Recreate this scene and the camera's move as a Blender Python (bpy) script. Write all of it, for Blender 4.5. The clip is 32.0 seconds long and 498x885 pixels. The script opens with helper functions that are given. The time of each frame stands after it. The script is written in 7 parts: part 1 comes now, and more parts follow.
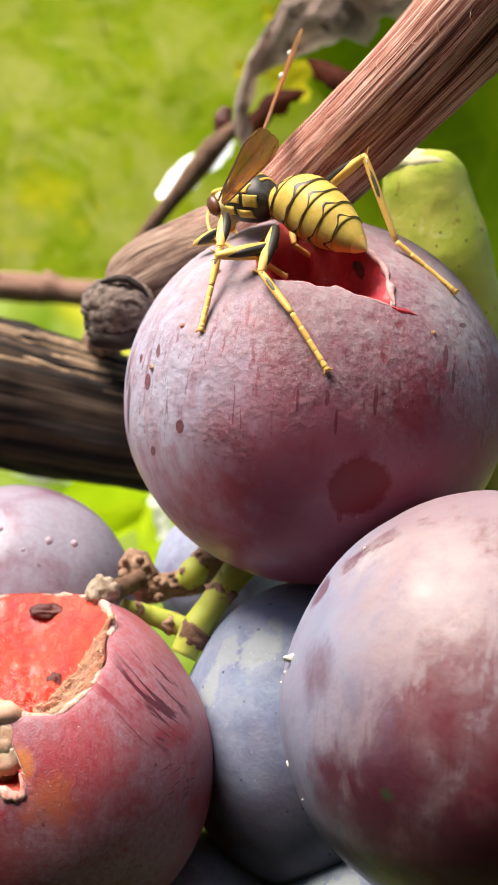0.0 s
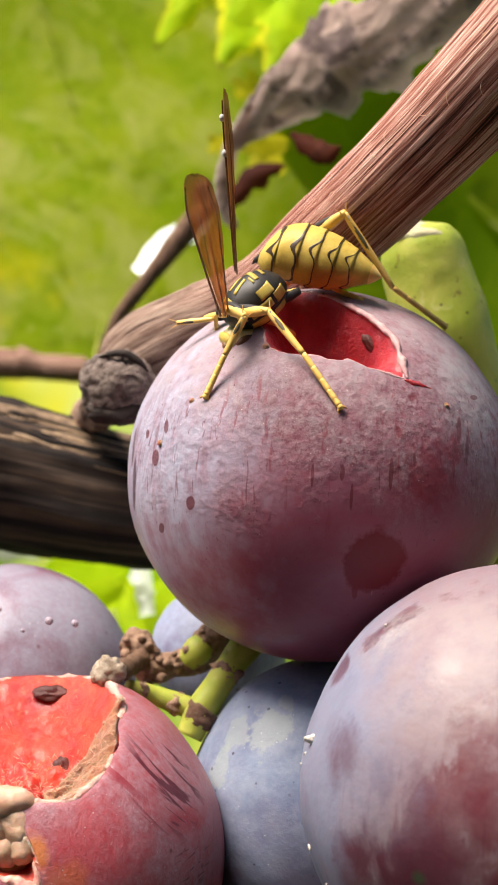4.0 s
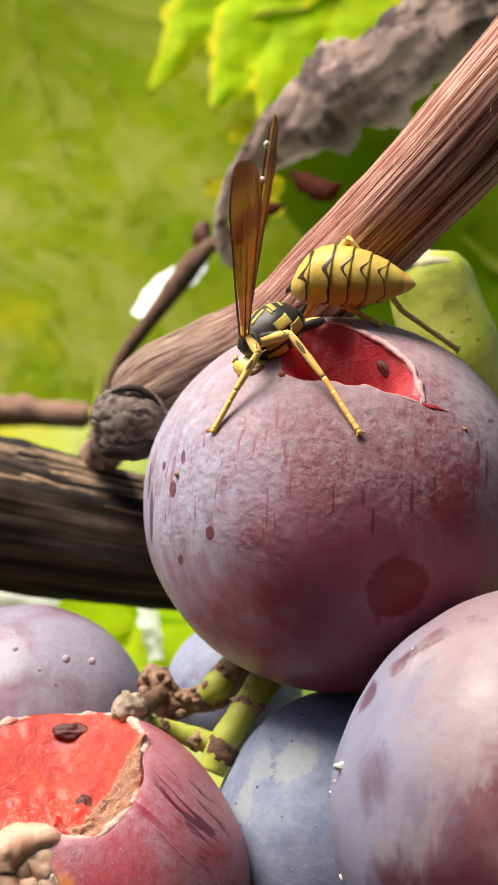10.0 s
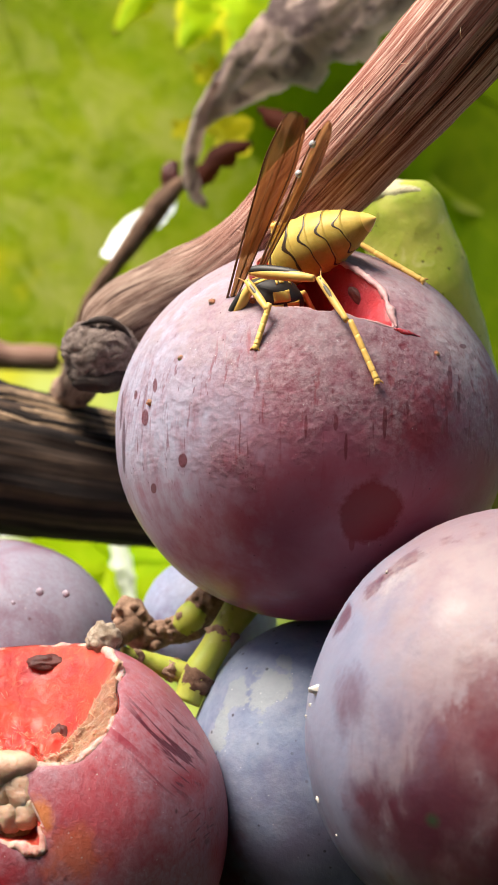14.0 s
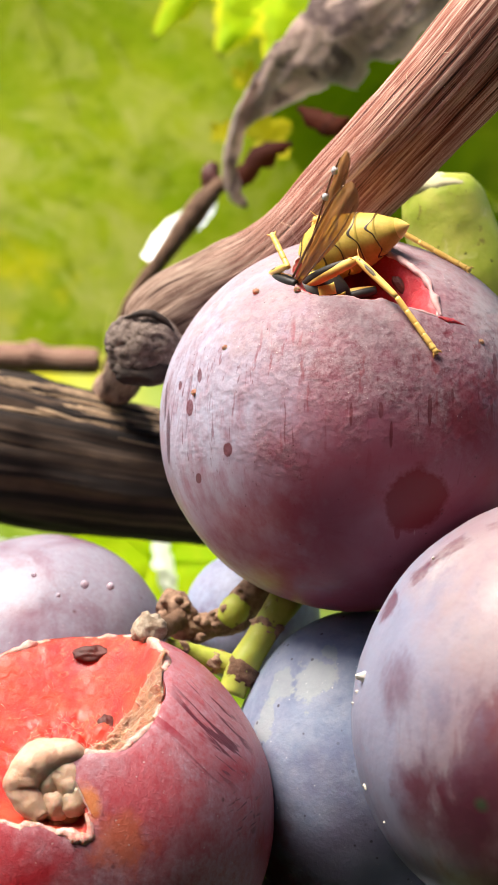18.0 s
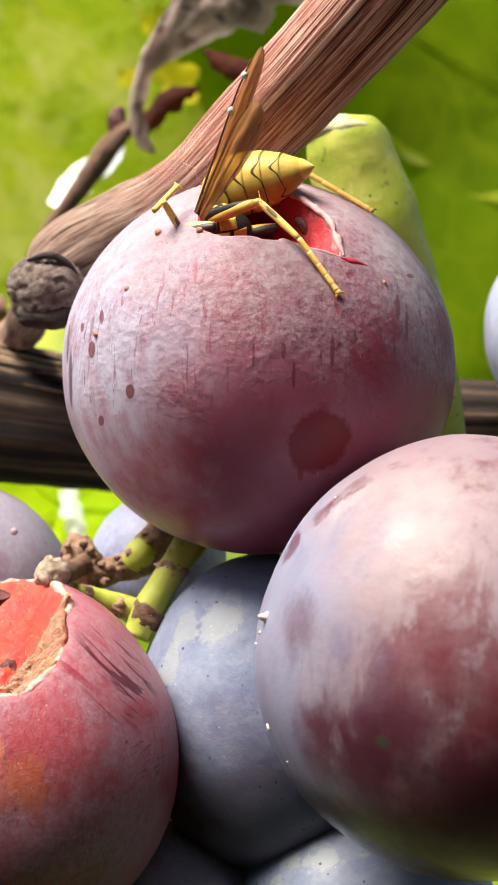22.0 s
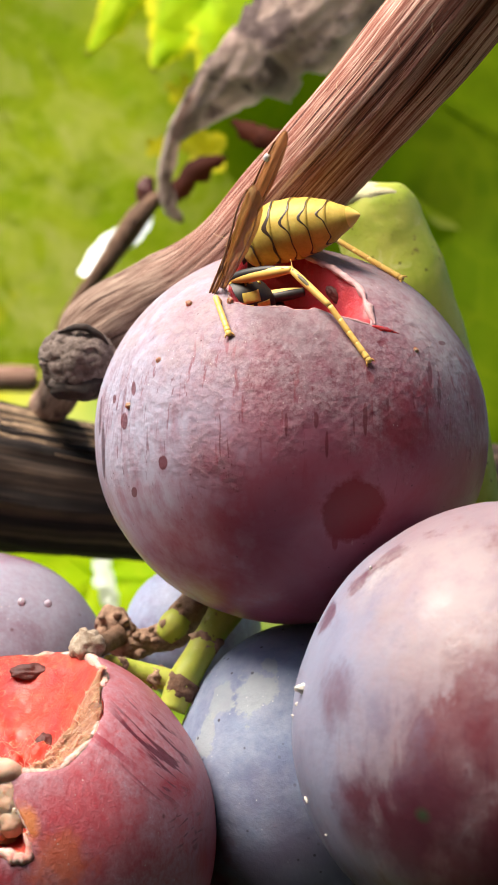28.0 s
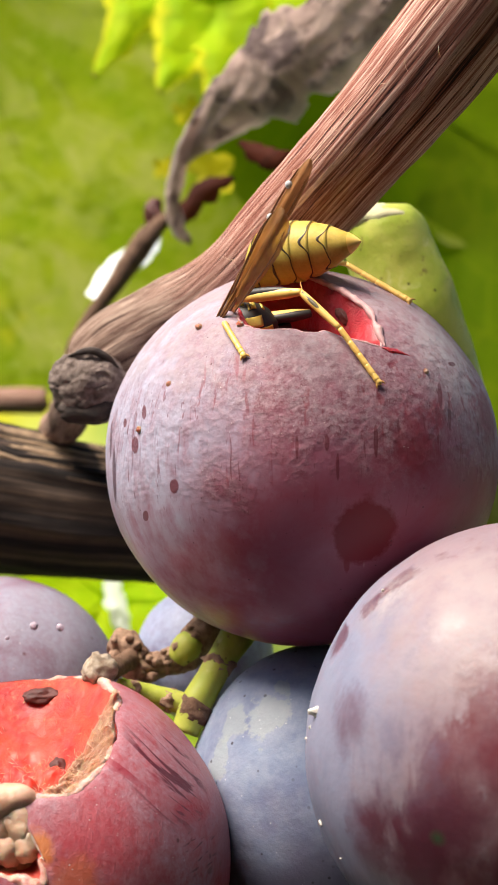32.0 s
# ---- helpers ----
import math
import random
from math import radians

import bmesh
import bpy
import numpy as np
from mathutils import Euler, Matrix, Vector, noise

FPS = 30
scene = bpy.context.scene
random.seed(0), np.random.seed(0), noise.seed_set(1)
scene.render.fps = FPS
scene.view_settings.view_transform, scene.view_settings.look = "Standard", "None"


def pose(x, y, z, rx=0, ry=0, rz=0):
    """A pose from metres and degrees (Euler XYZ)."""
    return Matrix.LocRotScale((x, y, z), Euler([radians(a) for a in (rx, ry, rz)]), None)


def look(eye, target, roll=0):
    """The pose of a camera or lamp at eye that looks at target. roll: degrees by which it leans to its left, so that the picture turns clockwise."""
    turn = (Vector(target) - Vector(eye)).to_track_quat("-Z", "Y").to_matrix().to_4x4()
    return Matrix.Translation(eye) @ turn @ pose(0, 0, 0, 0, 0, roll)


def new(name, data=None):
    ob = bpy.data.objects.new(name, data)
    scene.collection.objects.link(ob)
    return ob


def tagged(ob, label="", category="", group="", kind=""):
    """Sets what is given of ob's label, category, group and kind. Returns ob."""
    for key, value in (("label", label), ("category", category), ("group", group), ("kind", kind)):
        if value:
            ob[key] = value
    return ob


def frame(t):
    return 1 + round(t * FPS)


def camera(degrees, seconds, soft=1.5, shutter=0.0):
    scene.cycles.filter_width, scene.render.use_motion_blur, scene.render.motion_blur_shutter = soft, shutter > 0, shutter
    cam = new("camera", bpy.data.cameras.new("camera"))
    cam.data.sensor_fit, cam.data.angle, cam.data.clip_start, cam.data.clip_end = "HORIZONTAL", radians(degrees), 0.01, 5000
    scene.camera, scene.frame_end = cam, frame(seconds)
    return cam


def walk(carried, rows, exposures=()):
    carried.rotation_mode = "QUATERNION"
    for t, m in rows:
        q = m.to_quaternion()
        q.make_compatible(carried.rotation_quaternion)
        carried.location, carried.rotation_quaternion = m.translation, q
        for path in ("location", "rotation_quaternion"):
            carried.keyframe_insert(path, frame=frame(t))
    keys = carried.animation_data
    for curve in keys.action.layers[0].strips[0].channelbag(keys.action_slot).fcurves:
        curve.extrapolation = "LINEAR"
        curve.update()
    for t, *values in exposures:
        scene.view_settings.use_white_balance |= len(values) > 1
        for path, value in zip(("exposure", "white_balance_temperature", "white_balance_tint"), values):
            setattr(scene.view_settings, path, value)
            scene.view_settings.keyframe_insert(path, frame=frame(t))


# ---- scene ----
cam = camera(16.00, 32.0)
PATH = [
    (0.0, (0.00742, -0.12501, 0.00688), (-0.00133, -0.00361, -0.00253), 3.679),
    (0.5, (0.00673, -0.12491, 0.00644), (-0.00198, -0.00342, -0.00164), 4.315),
    (1.0, (0.00521, -0.12461, 0.00578), (-0.00167, -0.00296, -0.00183), 5.102),
    (1.5, (0.00311, -0.12422, 0.00613), (-0.00330, -0.00254, -0.00126), 4.739),
    (2.0, (0.00292, -0.12391, 0.00638), (-0.00342, -0.00219, -0.00046), 4.297),
    (2.5, (0.00283, -0.12380, 0.00679), (-0.00335, -0.00204, 0.00056), 3.740),
    (3.0, (0.00281, -0.12362, 0.00689), (-0.00293, -0.00180, 0.00135), 3.383),
    (3.5, (0.00264, -0.12362, 0.00684), (-0.00232, -0.00174, 0.00204), 3.356),
    (5.5, (0.00097, -0.12312, 0.00601), (-0.00200, -0.00109, 0.00409), 2.532),
    (6.0, (0.00093, -0.12319, 0.00600), (-0.00170, -0.00115, 0.00514), 2.421),
    (6.5, (0.00083, -0.12320, 0.00609), (-0.00167, -0.00114, 0.00616), 2.239),
    (7.0, (0.00096, -0.12326, 0.00619), (-0.00133, -0.00120, 0.00688), 2.171),
    (7.5, (0.00103, -0.12357, 0.00629), (-0.00135, -0.00152, 0.00733), 2.121),
    (8.0, (0.00098, -0.12370, 0.00616), (-0.00178, -0.00165, 0.00733), 2.164),
    (8.5, (0.00072, -0.12366, 0.00571), (-0.00243, -0.00162, 0.00682), 2.248),
    (9.0, (0.00009, -0.12339, 0.00453), (-0.00359, -0.00137, 0.00537), 2.008),
    (9.5, (0.00003, -0.12317, 0.00445), (-0.00354, -0.00114, 0.00479), 2.018),
    (10.0, (0.00001, -0.12300, 0.00453), (-0.00338, -0.00097, 0.00456), 1.815),
    (10.5, (-0.00002, -0.12274, 0.00450), (-0.00276, -0.00070, 0.00435), 1.842),
    (11.0, (0.00003, -0.12286, 0.00461), (-0.00222, -0.00081, 0.00421), 1.607),
    (11.5, (0.00008, -0.12283, 0.00450), (-0.00152, -0.00077, 0.00370), 1.784),
    (12.0, (0.00011, -0.12281, 0.00455), (-0.00124, -0.00075, 0.00325), 1.814),
    (12.5, (0.00004, -0.12303, 0.00426), (-0.00104, -0.00097, 0.00241), 1.492),
    (13.0, (-0.00010, -0.12299, 0.00305), (-0.00114, -0.00094, 0.00064), 1.437),
    (13.5, (-0.00006, -0.12282, 0.00263), (-0.00126, -0.00078, 0.00004), 1.222),
    (15.5, (-0.00044, -0.12269, 0.00141), (-0.00178, -0.00064, -0.00105), 1.233),
    (16.0, (-0.00047, -0.12278, 0.00137), (-0.00232, -0.00074, -0.00090), 1.116),
    (16.5, (-0.00060, -0.12287, 0.00114), (-0.00277, -0.00083, -0.00099), 0.985),
    (17.0, (-0.00071, -0.12286, 0.00067), (-0.00342, -0.00083, -0.00103), 0.983),
    (17.5, (-0.00070, -0.12279, 0.00065), (-0.00397, -0.00076, -0.00083), 1.083),
    (18.0, (-0.00075, -0.12291, 0.00045), (-0.00436, -0.00089, -0.00090), 0.956),
    (18.5, (-0.00065, -0.12285, -0.00119), (-0.00420, -0.00083, -0.00248), 1.023),
    (19.0, (-0.00064, -0.12301, -0.00104), (-0.00422, -0.00099, -0.00252), 0.701),
    (19.5, (-0.00068, -0.12291, -0.00113), (-0.00407, -0.00089, -0.00281), 0.748),
    (20.0, (-0.00069, -0.12280, -0.00089), (-0.00361, -0.00077, -0.00292), 0.712),
    (20.5, (-0.00002, -0.12244, -0.00050), (-0.00049, -0.00039, -0.00309), 0.610),
    (21.0, (0.00014, -0.12241, -0.00034), (0.00161, -0.00041, -0.00459), 0.641),
    (21.5, (0.00038, -0.12232, -0.00051), (0.00235, -0.00034, -0.00499), 0.959),
    (22.0, (0.00021, -0.12236, -0.00049), (0.00230, -0.00037, -0.00475), 0.784),
    (22.5, (0.00038, -0.12244, -0.00044), (0.00203, -0.00044, -0.00454), 0.753),
    (23.0, (0.00028, -0.12236, -0.00040), (0.00166, -0.00035, -0.00403), 0.620),
    (23.5, (0.00013, -0.12233, -0.00043), (0.00115, -0.00030, -0.00357), 0.545),
    (24.0, (0.00013, -0.12238, -0.00025), (0.00090, -0.00034, -0.00326), 0.450),
    (24.5, (0.00021, -0.12242, -0.00020), (0.00070, -0.00037, -0.00301), 0.318),
    (25.0, (0.00016, -0.12217, -0.00026), (0.00071, -0.00011, -0.00254), 0.388),
    (25.5, (0.00012, -0.12201, -0.00032), (0.00075, 0.00006, -0.00186), 0.347),
    (27.5, (0.00002, -0.12232, 0.00011), (0.00003, -0.00025, -0.00024), -0.073),
    (28.0, (0.00000, -0.12208, 0.00000), (0.00000, 0.00000, 0.00000), 0.000),
    (28.5, (0.00001, -0.12215, 0.00032), (-0.00020, -0.00007, 0.00068), -0.230),
    (29.0, (-0.00006, -0.12211, 0.00032), (-0.00026, -0.00003, 0.00119), -0.397),
    (29.5, (0.00009, -0.12205, 0.00034), (-0.00014, 0.00003, 0.00135), -0.309),
    (30.0, (0.00016, -0.12221, 0.00032), (-0.00025, -0.00014, 0.00162), -0.398),
    (30.5, (-0.00011, -0.12223, 0.00036), (-0.00043, -0.00016, 0.00163), -0.355),
    (31.0, (0.00017, -0.12231, 0.00031), (-0.00036, -0.00024, 0.00150), -0.281),
    (31.5, (-0.00009, -0.12232, 0.00043), (-0.00052, -0.00024, 0.00134), -0.258),
    (32.0, (-0.00018, -0.12219, 0.00047), (-0.00072, -0.00011, 0.00154), -0.511),
]
walk(cam, [(t, look(eye, target, roll)) for t, eye, target, roll in PATH], exposures=[(0.0, 1.02, 6800, 12), (3.0, 0.93, 6800, 12), (6.0, 0.78, 6800, 12), (12.0, 0.8, 6800, 12), (16.0, 0.97, 6800, 12), (23.0, 1.12, 6800, 12), (28.0, 0.97, 6800, 12), (32.0, 0.9, 6800, 12)])
cam.data.dof.use_dof = True
cam.data.dof.focus_distance = 0.1125
cam.data.dof.aperture_fstop = 100.0

# ---- light ----
SUN_WAY = Vector((-0.42, -0.20, 0.88)).normalized()
world = bpy.data.worlds.new("sky")
world.use_nodes = True
scene.world = world
wn = world.node_tree.nodes
sky = wn.new("ShaderNodeTexSky")
sky.sky_type = "NISHITA"
sky.sun_disc = False
sky.sun_elevation = math.asin(SUN_WAY.z)
sky.sun_rotation = math.atan2(SUN_WAY.x, SUN_WAY.y)
wn["Background"].inputs["Strength"].default_value = 0.072
world.node_tree.links.new(sky.outputs["Color"], wn["Background"].inputs["Color"])
sun_data = bpy.data.lights.new("sun", "SUN")
sun_data.energy = 5.0
sun_data.angle = radians(34)
sun_data.color = (1.0, 0.93, 0.84)
sun = new("sun", sun_data)
sun.matrix_world = look(SUN_WAY * 5, (0, 0, 0))

# ---- materials ----
MM = 0.001


class Mat:
    """A node material in object space, with lengths in millimetres."""

    def __init__(self, name, rough=0.5, scale=1000.0, **sockets):
        self.m = bpy.data.materials.new(name)
        self.m.use_nodes = True
        self.t = self.m.node_tree
        self.b = self.t.nodes["Principled BSDF"]
        self.b.inputs["Roughness"].default_value = rough
        for key, value in sockets.items():
            self.b.inputs[key.replace("_", " ")].default_value = value
        tc = self.t.nodes.new("ShaderNodeTexCoord")
        self.co = self.t.nodes.new("ShaderNodeMapping")
        self.co.inputs["Scale"].default_value = (scale, scale, scale)
        self.t.links.new(tc.outputs["Object"], self.co.inputs["Vector"])
        self.xyz = self.co.outputs["Vector"]

    def link(self, a, b):
        self.t.links.new(a, b)

    def noise(self, scale, detail=4.0, rough=0.55, stretch=None, distort=0.0):
        n = self.t.nodes.new("ShaderNodeTexNoise")
        n.inputs["Scale"].default_value = scale
        n.inputs["Detail"].default_value = detail
        n.inputs["Roughness"].default_value = rough
        n.inputs["Distortion"].default_value = distort
        src = self.xyz
        if stretch:
            mp = self.t.nodes.new("ShaderNodeMapping")
            mp.inputs["Scale"].default_value = stretch
            self.link(src, mp.inputs["Vector"])
            src = mp.outputs["Vector"]
        self.link(src, n.inputs["Vector"])
        return n.outputs["Fac"]

    def spots(self, scale, feature="F1"):
        n = self.t.nodes.new("ShaderNodeTexVoronoi")
        n.inputs["Scale"].default_value = scale
        n.feature = feature
        self.link(self.xyz, n.inputs["Vector"])
        return n.outputs["Distance"]

    def ramp(self, fac, stops):
        r = self.t.nodes.new("ShaderNodeValToRGB")
        e = r.color_ramp.elements
        while len(e) < len(stops):
            e.new(0.5)
        for el, (p, c) in zip(e, stops):
            el.position = p
            el.color = (*c, 1) if len(c) == 3 else c
        self.link(fac, r.inputs["Fac"])
        return r.outputs["Color"]

    def grey(self, fac, lo, hi, a=0.0, b=1.0):
        r = self.t.nodes.new("ShaderNodeMapRange")
        for k, v in (("From Min", lo), ("From Max", hi), ("To Min", a), ("To Max", b)):
            r.inputs[k].default_value = v
        self.link(fac, r.inputs["Value"])
        return r.outputs["Result"]

    def mix(self, fac, a, b, how="MIX"):
        n = self.t.nodes.new("ShaderNodeMix")
        n.data_type = "RGBA"
        n.blend_type = how
        for sock, v in ((n.inputs[0], fac), (n.inputs[6], a), (n.inputs[7], b)):
            if isinstance(v, (float, int)):
                sock.default_value = v
            elif isinstance(v, tuple):
                sock.default_value = (*v, 1)
            else:
                self.link(v, sock)
        return n.outputs[2]

    def maths(self, op, a, b=0.0):
        n = self.t.nodes.new("ShaderNodeMath")
        n.operation = op
        for sock, v in ((n.inputs[0], a), (n.inputs[1], b)):
            if isinstance(v, (float, int)):
                sock.default_value = v
            else:
                self.link(v, sock)
        return n.outputs[0]

    def axis(self, k):
        n = self.t.nodes.new("ShaderNodeSeparateXYZ")
        self.link(self.xyz, n.inputs[0])
        return n.outputs[k]

    def near(self, p, r0, r1):
        """1 inside r0 of a place on the thing (millimetres), 0 past r1."""
        n = self.t.nodes.new("ShaderNodeVectorMath")
        n.operation = "DISTANCE"
        self.link(self.xyz, n.inputs[0])
        n.inputs[1].default_value = p
        return self.grey(n.outputs["Value"], r0, r1, 1.0, 0.0)

    def colour(self, c):
        if isinstance(c, tuple):
            self.b.inputs["Base Color"].default_value = (*c, 1)
        else:
            self.link(c, self.b.inputs["Base Color"])
        return self

    def bump(self, fac, strength, depth=0.1):
        n = self.t.nodes.new("ShaderNodeBump")
        n.inputs["Strength"].default_value = strength
        n.inputs["Distance"].default_value = depth * MM
        self.link(fac, n.inputs["Height"])
        self.link(n.outputs["Normal"], self.b.inputs["Normal"])
        return self

    def to(self, fac, name):
        self.link(fac, self.b.inputs[name])
        return self

    def flesh(self, weight, radius, scale):
        self.b.inputs["Subsurface Weight"].default_value = weight
        self.b.inputs["Subsurface Radius"].default_value = radius
        self.b.inputs["Subsurface Scale"].default_value = scale * MM
        return self


def grape_skin(name, flesh_rgb, deep_rgb, bloom_rgb, bloom, seed, marks=(), rough=0.42, streaks=0.6, wrinkle=0.15, scratches=(), grain=0.5):
    """Ripe grape skin under a dusty bloom, rubbed off in patches and scratches. marks: (place, inner, outer radius, colour, strength) of blotches."""
    k = Mat(name, rough=rough)
    shift = k.t.nodes.new("ShaderNodeVectorMath")
    shift.inputs[1].default_value = (seed * 13.7, seed * 5.1, seed * 9.3)
    raw = k.xyz
    k.link(raw, shift.inputs[0])
    k.xyz = shift.outputs["Vector"]
    base = k.mix(k.grey(k.noise(0.16, 3), 0.35, 0.65), deep_rgb, flesh_rgb)
    patch = k.grey(k.noise(0.17, 6, 0.62, distort=0.8), 0.56 - bloom * 0.30, 0.66 - bloom * 0.16)
    fine = k.grey(k.noise(2.2, 8, 0.8), 0.34, 0.64, grain, 1.0)
    run = k.grey(k.noise(0.62, 5, 0.6, stretch=(1.2, 1.2, 0.14), distort=0.5), 0.54, 0.68, 0.0, 1.0)
    run = k.maths("MULTIPLY", run, k.grey(k.noise(0.22, 3), 0.42, 0.58, 0.0, streaks))
    dust = k.maths("MULTIPLY", k.maths("MULTIPLY", patch, fine), k.maths("SUBTRACT", 1.0, run))
    c = k.mix(k.maths("MULTIPLY", dust, bloom), base, bloom_rgb)
    wob = k.grey(k.noise(0.7, 5, 0.65), 0.3, 0.7, -0.55, 0.55)
    for p, r0, r1, rgb, amount, *calm in marks:
        k.xyz = raw
        n = k.t.nodes.new("ShaderNodeVectorMath")
        n.operation = "DISTANCE"
        k.link(raw, n.inputs[0])
        n.inputs[1].default_value = p
        d = k.maths("ADD", n.outputs["Value"], k.maths("MULTIPLY", wob, calm[0] if calm else r1 * 0.7))
        c = k.mix(k.grey(d, r0, r1, amount, 0.0), c, rgb)
    for p, reach, turn, rgb, fine in scratches:
        k.xyz = raw
        mp = k.t.nodes.new("ShaderNodeMapping")
        mp.vector_type = "TEXTURE"
        mp.inputs["Rotation"].default_value = (0, radians(turn), 0)
        mp.inputs["Scale"].default_value = fine[0]
        area = k.near(p, reach * 0.6, reach)
        k.link(raw, mp.inputs["Vector"])
        k.xyz = mp.outputs["Vector"]
        c = k.mix(k.maths("MULTIPLY", area, k.grey(k.noise(1.0, 3, 0.55, distort=0.3), fine[1], fine[1] + 0.05, 0.0, fine[2])), c, rgb)
    k.xyz = shift.outputs["Vector"]
    fleck = k.grey(k.spots(0.62), 0.06, 0.13, 1.0, 0.0)
    fleck = k.maths("MULTIPLY", fleck, k.grey(k.noise(0.3, 2), 0.5, 0.60))
    c = k.mix(k.maths("MULTIPLY", fleck, 0.75), c, (0.10, 0.02, 0.025))
    dot = k.grey(k.spots(1.9), 0.06, 0.11, 0.8, 0.0)
    c = k.mix(k.maths("MULTIPLY", dot, k.grey(k.noise(0.4, 2), 0.42, 0.6)), c, (0.60, 0.52, 0.50))
    k.colour(c)
    k.to(k.grey(dust, 0.0, 1.0, rough - 0.14, rough + 0.16), "Roughness")
    fold = k.maths("ADD", k.noise(1.1, 6, 0.68, stretch=(1.3, 1.3, 0.7), distort=0.15), k.maths("MULTIPLY", k.noise(4.0, 4, 0.7), 0.3))
    k.bump(k.maths("ADD", fold, k.maths("MULTIPLY", k.noise(8.0, 4, 0.7), 0.25)), wrinkle, 0.32)
    k.flesh(0.12, (1.0, 0.3, 0.25), 1.0)
    return k.m


def dusty_skin():
    """Skin of the eaten grape: crumpled and dusty above, rubbed smooth and wine red below, with red runs, brown flecks and one bald disc."""
    k = Mat("skin_red_violet", rough=0.42)
    x, z = k.axis(0), k.axis(2)
    wine = k.mix(k.grey(k.noise(0.15, 3), 0.35, 0.65), (0.28, 0.016, 0.03), (0.17, 0.016, 0.034))
    wander = k.grey(k.noise(0.20, 4, 0.6), 0.3, 0.7, -3.0, 3.0)
    small = k.grey(k.noise(0.9, 5, 0.65), 0.3, 0.7, -0.9, 0.9)
    slope = k.maths("ADD", k.maths("ADD", z, k.maths("MULTIPLY", x, -0.10)), k.maths("ADD", wander, small))
    dusty = k.grey(slope, -2.6, 3.4)
    haze = k.grey(k.noise(0.24, 6, 0.66, distort=0.5), 0.34, 0.62, 0.42, 0.78)
    c = k.mix(haze, wine, (0.29, 0.11, 0.16))
    mottle = k.mix(k.grey(k.noise(1.9, 9, 0.82), 0.41, 0.59), (0.15, 0.05, 0.068), (0.33, 0.225, 0.25))
    c = k.mix(k.maths("MULTIPLY", dusty, k.grey(k.noise(0.5, 6, 0.65, distort=0.6), 0.30, 0.56, 0.35, 0.92)), c, mottle)
    # blue-white bloom on flank and crown; on the flank it paints in skylight
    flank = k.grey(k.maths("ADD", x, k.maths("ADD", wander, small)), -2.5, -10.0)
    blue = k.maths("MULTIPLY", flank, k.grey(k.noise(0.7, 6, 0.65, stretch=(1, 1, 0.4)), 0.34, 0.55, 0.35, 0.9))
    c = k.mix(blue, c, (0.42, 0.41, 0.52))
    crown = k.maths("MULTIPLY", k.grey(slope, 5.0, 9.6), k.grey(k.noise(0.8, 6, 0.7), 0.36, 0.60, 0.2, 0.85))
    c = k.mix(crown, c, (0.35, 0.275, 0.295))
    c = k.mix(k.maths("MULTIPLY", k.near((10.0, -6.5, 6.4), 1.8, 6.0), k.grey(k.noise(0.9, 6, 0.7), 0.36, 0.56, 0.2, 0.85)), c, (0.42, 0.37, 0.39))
    # bald wine-red window on the far shoulder and thin red runs
    for p, r0, r1 in (((12.2, -5.2, 2.6), 1.4, 2.6), ((6.6, -11.4, 0.4), 0.8, 2.6), ((8.2, -10.2, 2.4), 0.2, 1.5)):
        n = k.t.nodes.new("ShaderNodeVectorMath")
        n.operation = "DISTANCE"
        k.link(k.xyz, n.inputs[0])
        n.inputs[1].default_value = p
        c = k.mix(k.grey(k.maths("ADD", n.outputs["Value"], k.maths("MULTIPLY", small, 0.9)), r0, r1, 0.75, 0.0), c, (0.22, 0.022, 0.035))
    runs = k.noise(1.0, 4, 0.55, stretch=(1.5, 1.5, 0.13), distort=0.25)
    belt = k.maths("MULTIPLY", k.grey(slope, 7.5, 5.0), k.grey(slope, -4.5, -0.5))
    c = k.mix(k.maths("MULTIPLY", belt, k.grey(runs, 0.615, 0.68, 0.0, 0.6)), c, (0.19, 0.02, 0.032))
    runs2 = k.noise(2.1, 3, 0.5, stretch=(1.6, 1.6, 0.10), distort=0.2)
    c = k.mix(k.maths("MULTIPLY", belt, k.grey(runs2, 0.655, 0.69, 0.0, 0.6)), c, (0.13, 0.02, 0.03))
    for p, reach, lean, rgb in (((-4.9, -11.2, 5.3), 2.2, 4.0, (0.26, 0.05, 0.07)), ((-11.6, -6.4, 2.0), 4.0, 8.0, (0.12, 0.04, 0.06))):
        mp = k.t.nodes.new("ShaderNodeMapping")
        mp.vector_type = "TEXTURE"
        mp.inputs["Rotation"].default_value = (0, radians(lean), 0)
        mp.inputs["Scale"].default_value = (0.28, 1.4, 4.5)
        raw, area = k.xyz, k.near(p, reach * 0.5, reach)
        k.link(raw, mp.inputs["Vector"])
        k.xyz = mp.outputs["Vector"]
        line = k.grey(k.noise(1.0, 2, 0.5, distort=0.2), 0.56, 0.66, 0.0, 0.6)
        k.xyz = raw
        c = k.mix(k.maths("MULTIPLY", area, line), c, rgb)
    # bald disc with a tiny drip under it, and brown flecks longer than wide
    for p, wide, tall, rgb, amount in FLECKS:
        mp = k.t.nodes.new("ShaderNodeMapping")
        mp.vector_type = "TEXTURE"
        mp.inputs["Location"].default_value = p
        mp.inputs["Scale"].default_value = (wide, max(wide, 1.2), tall)
        k.link(k.xyz, mp.inputs["Vector"])
        n = k.t.nodes.new("ShaderNodeVectorMath")
        n.operation = "LENGTH"
        k.link(mp.outputs["Vector"], n.inputs[0])
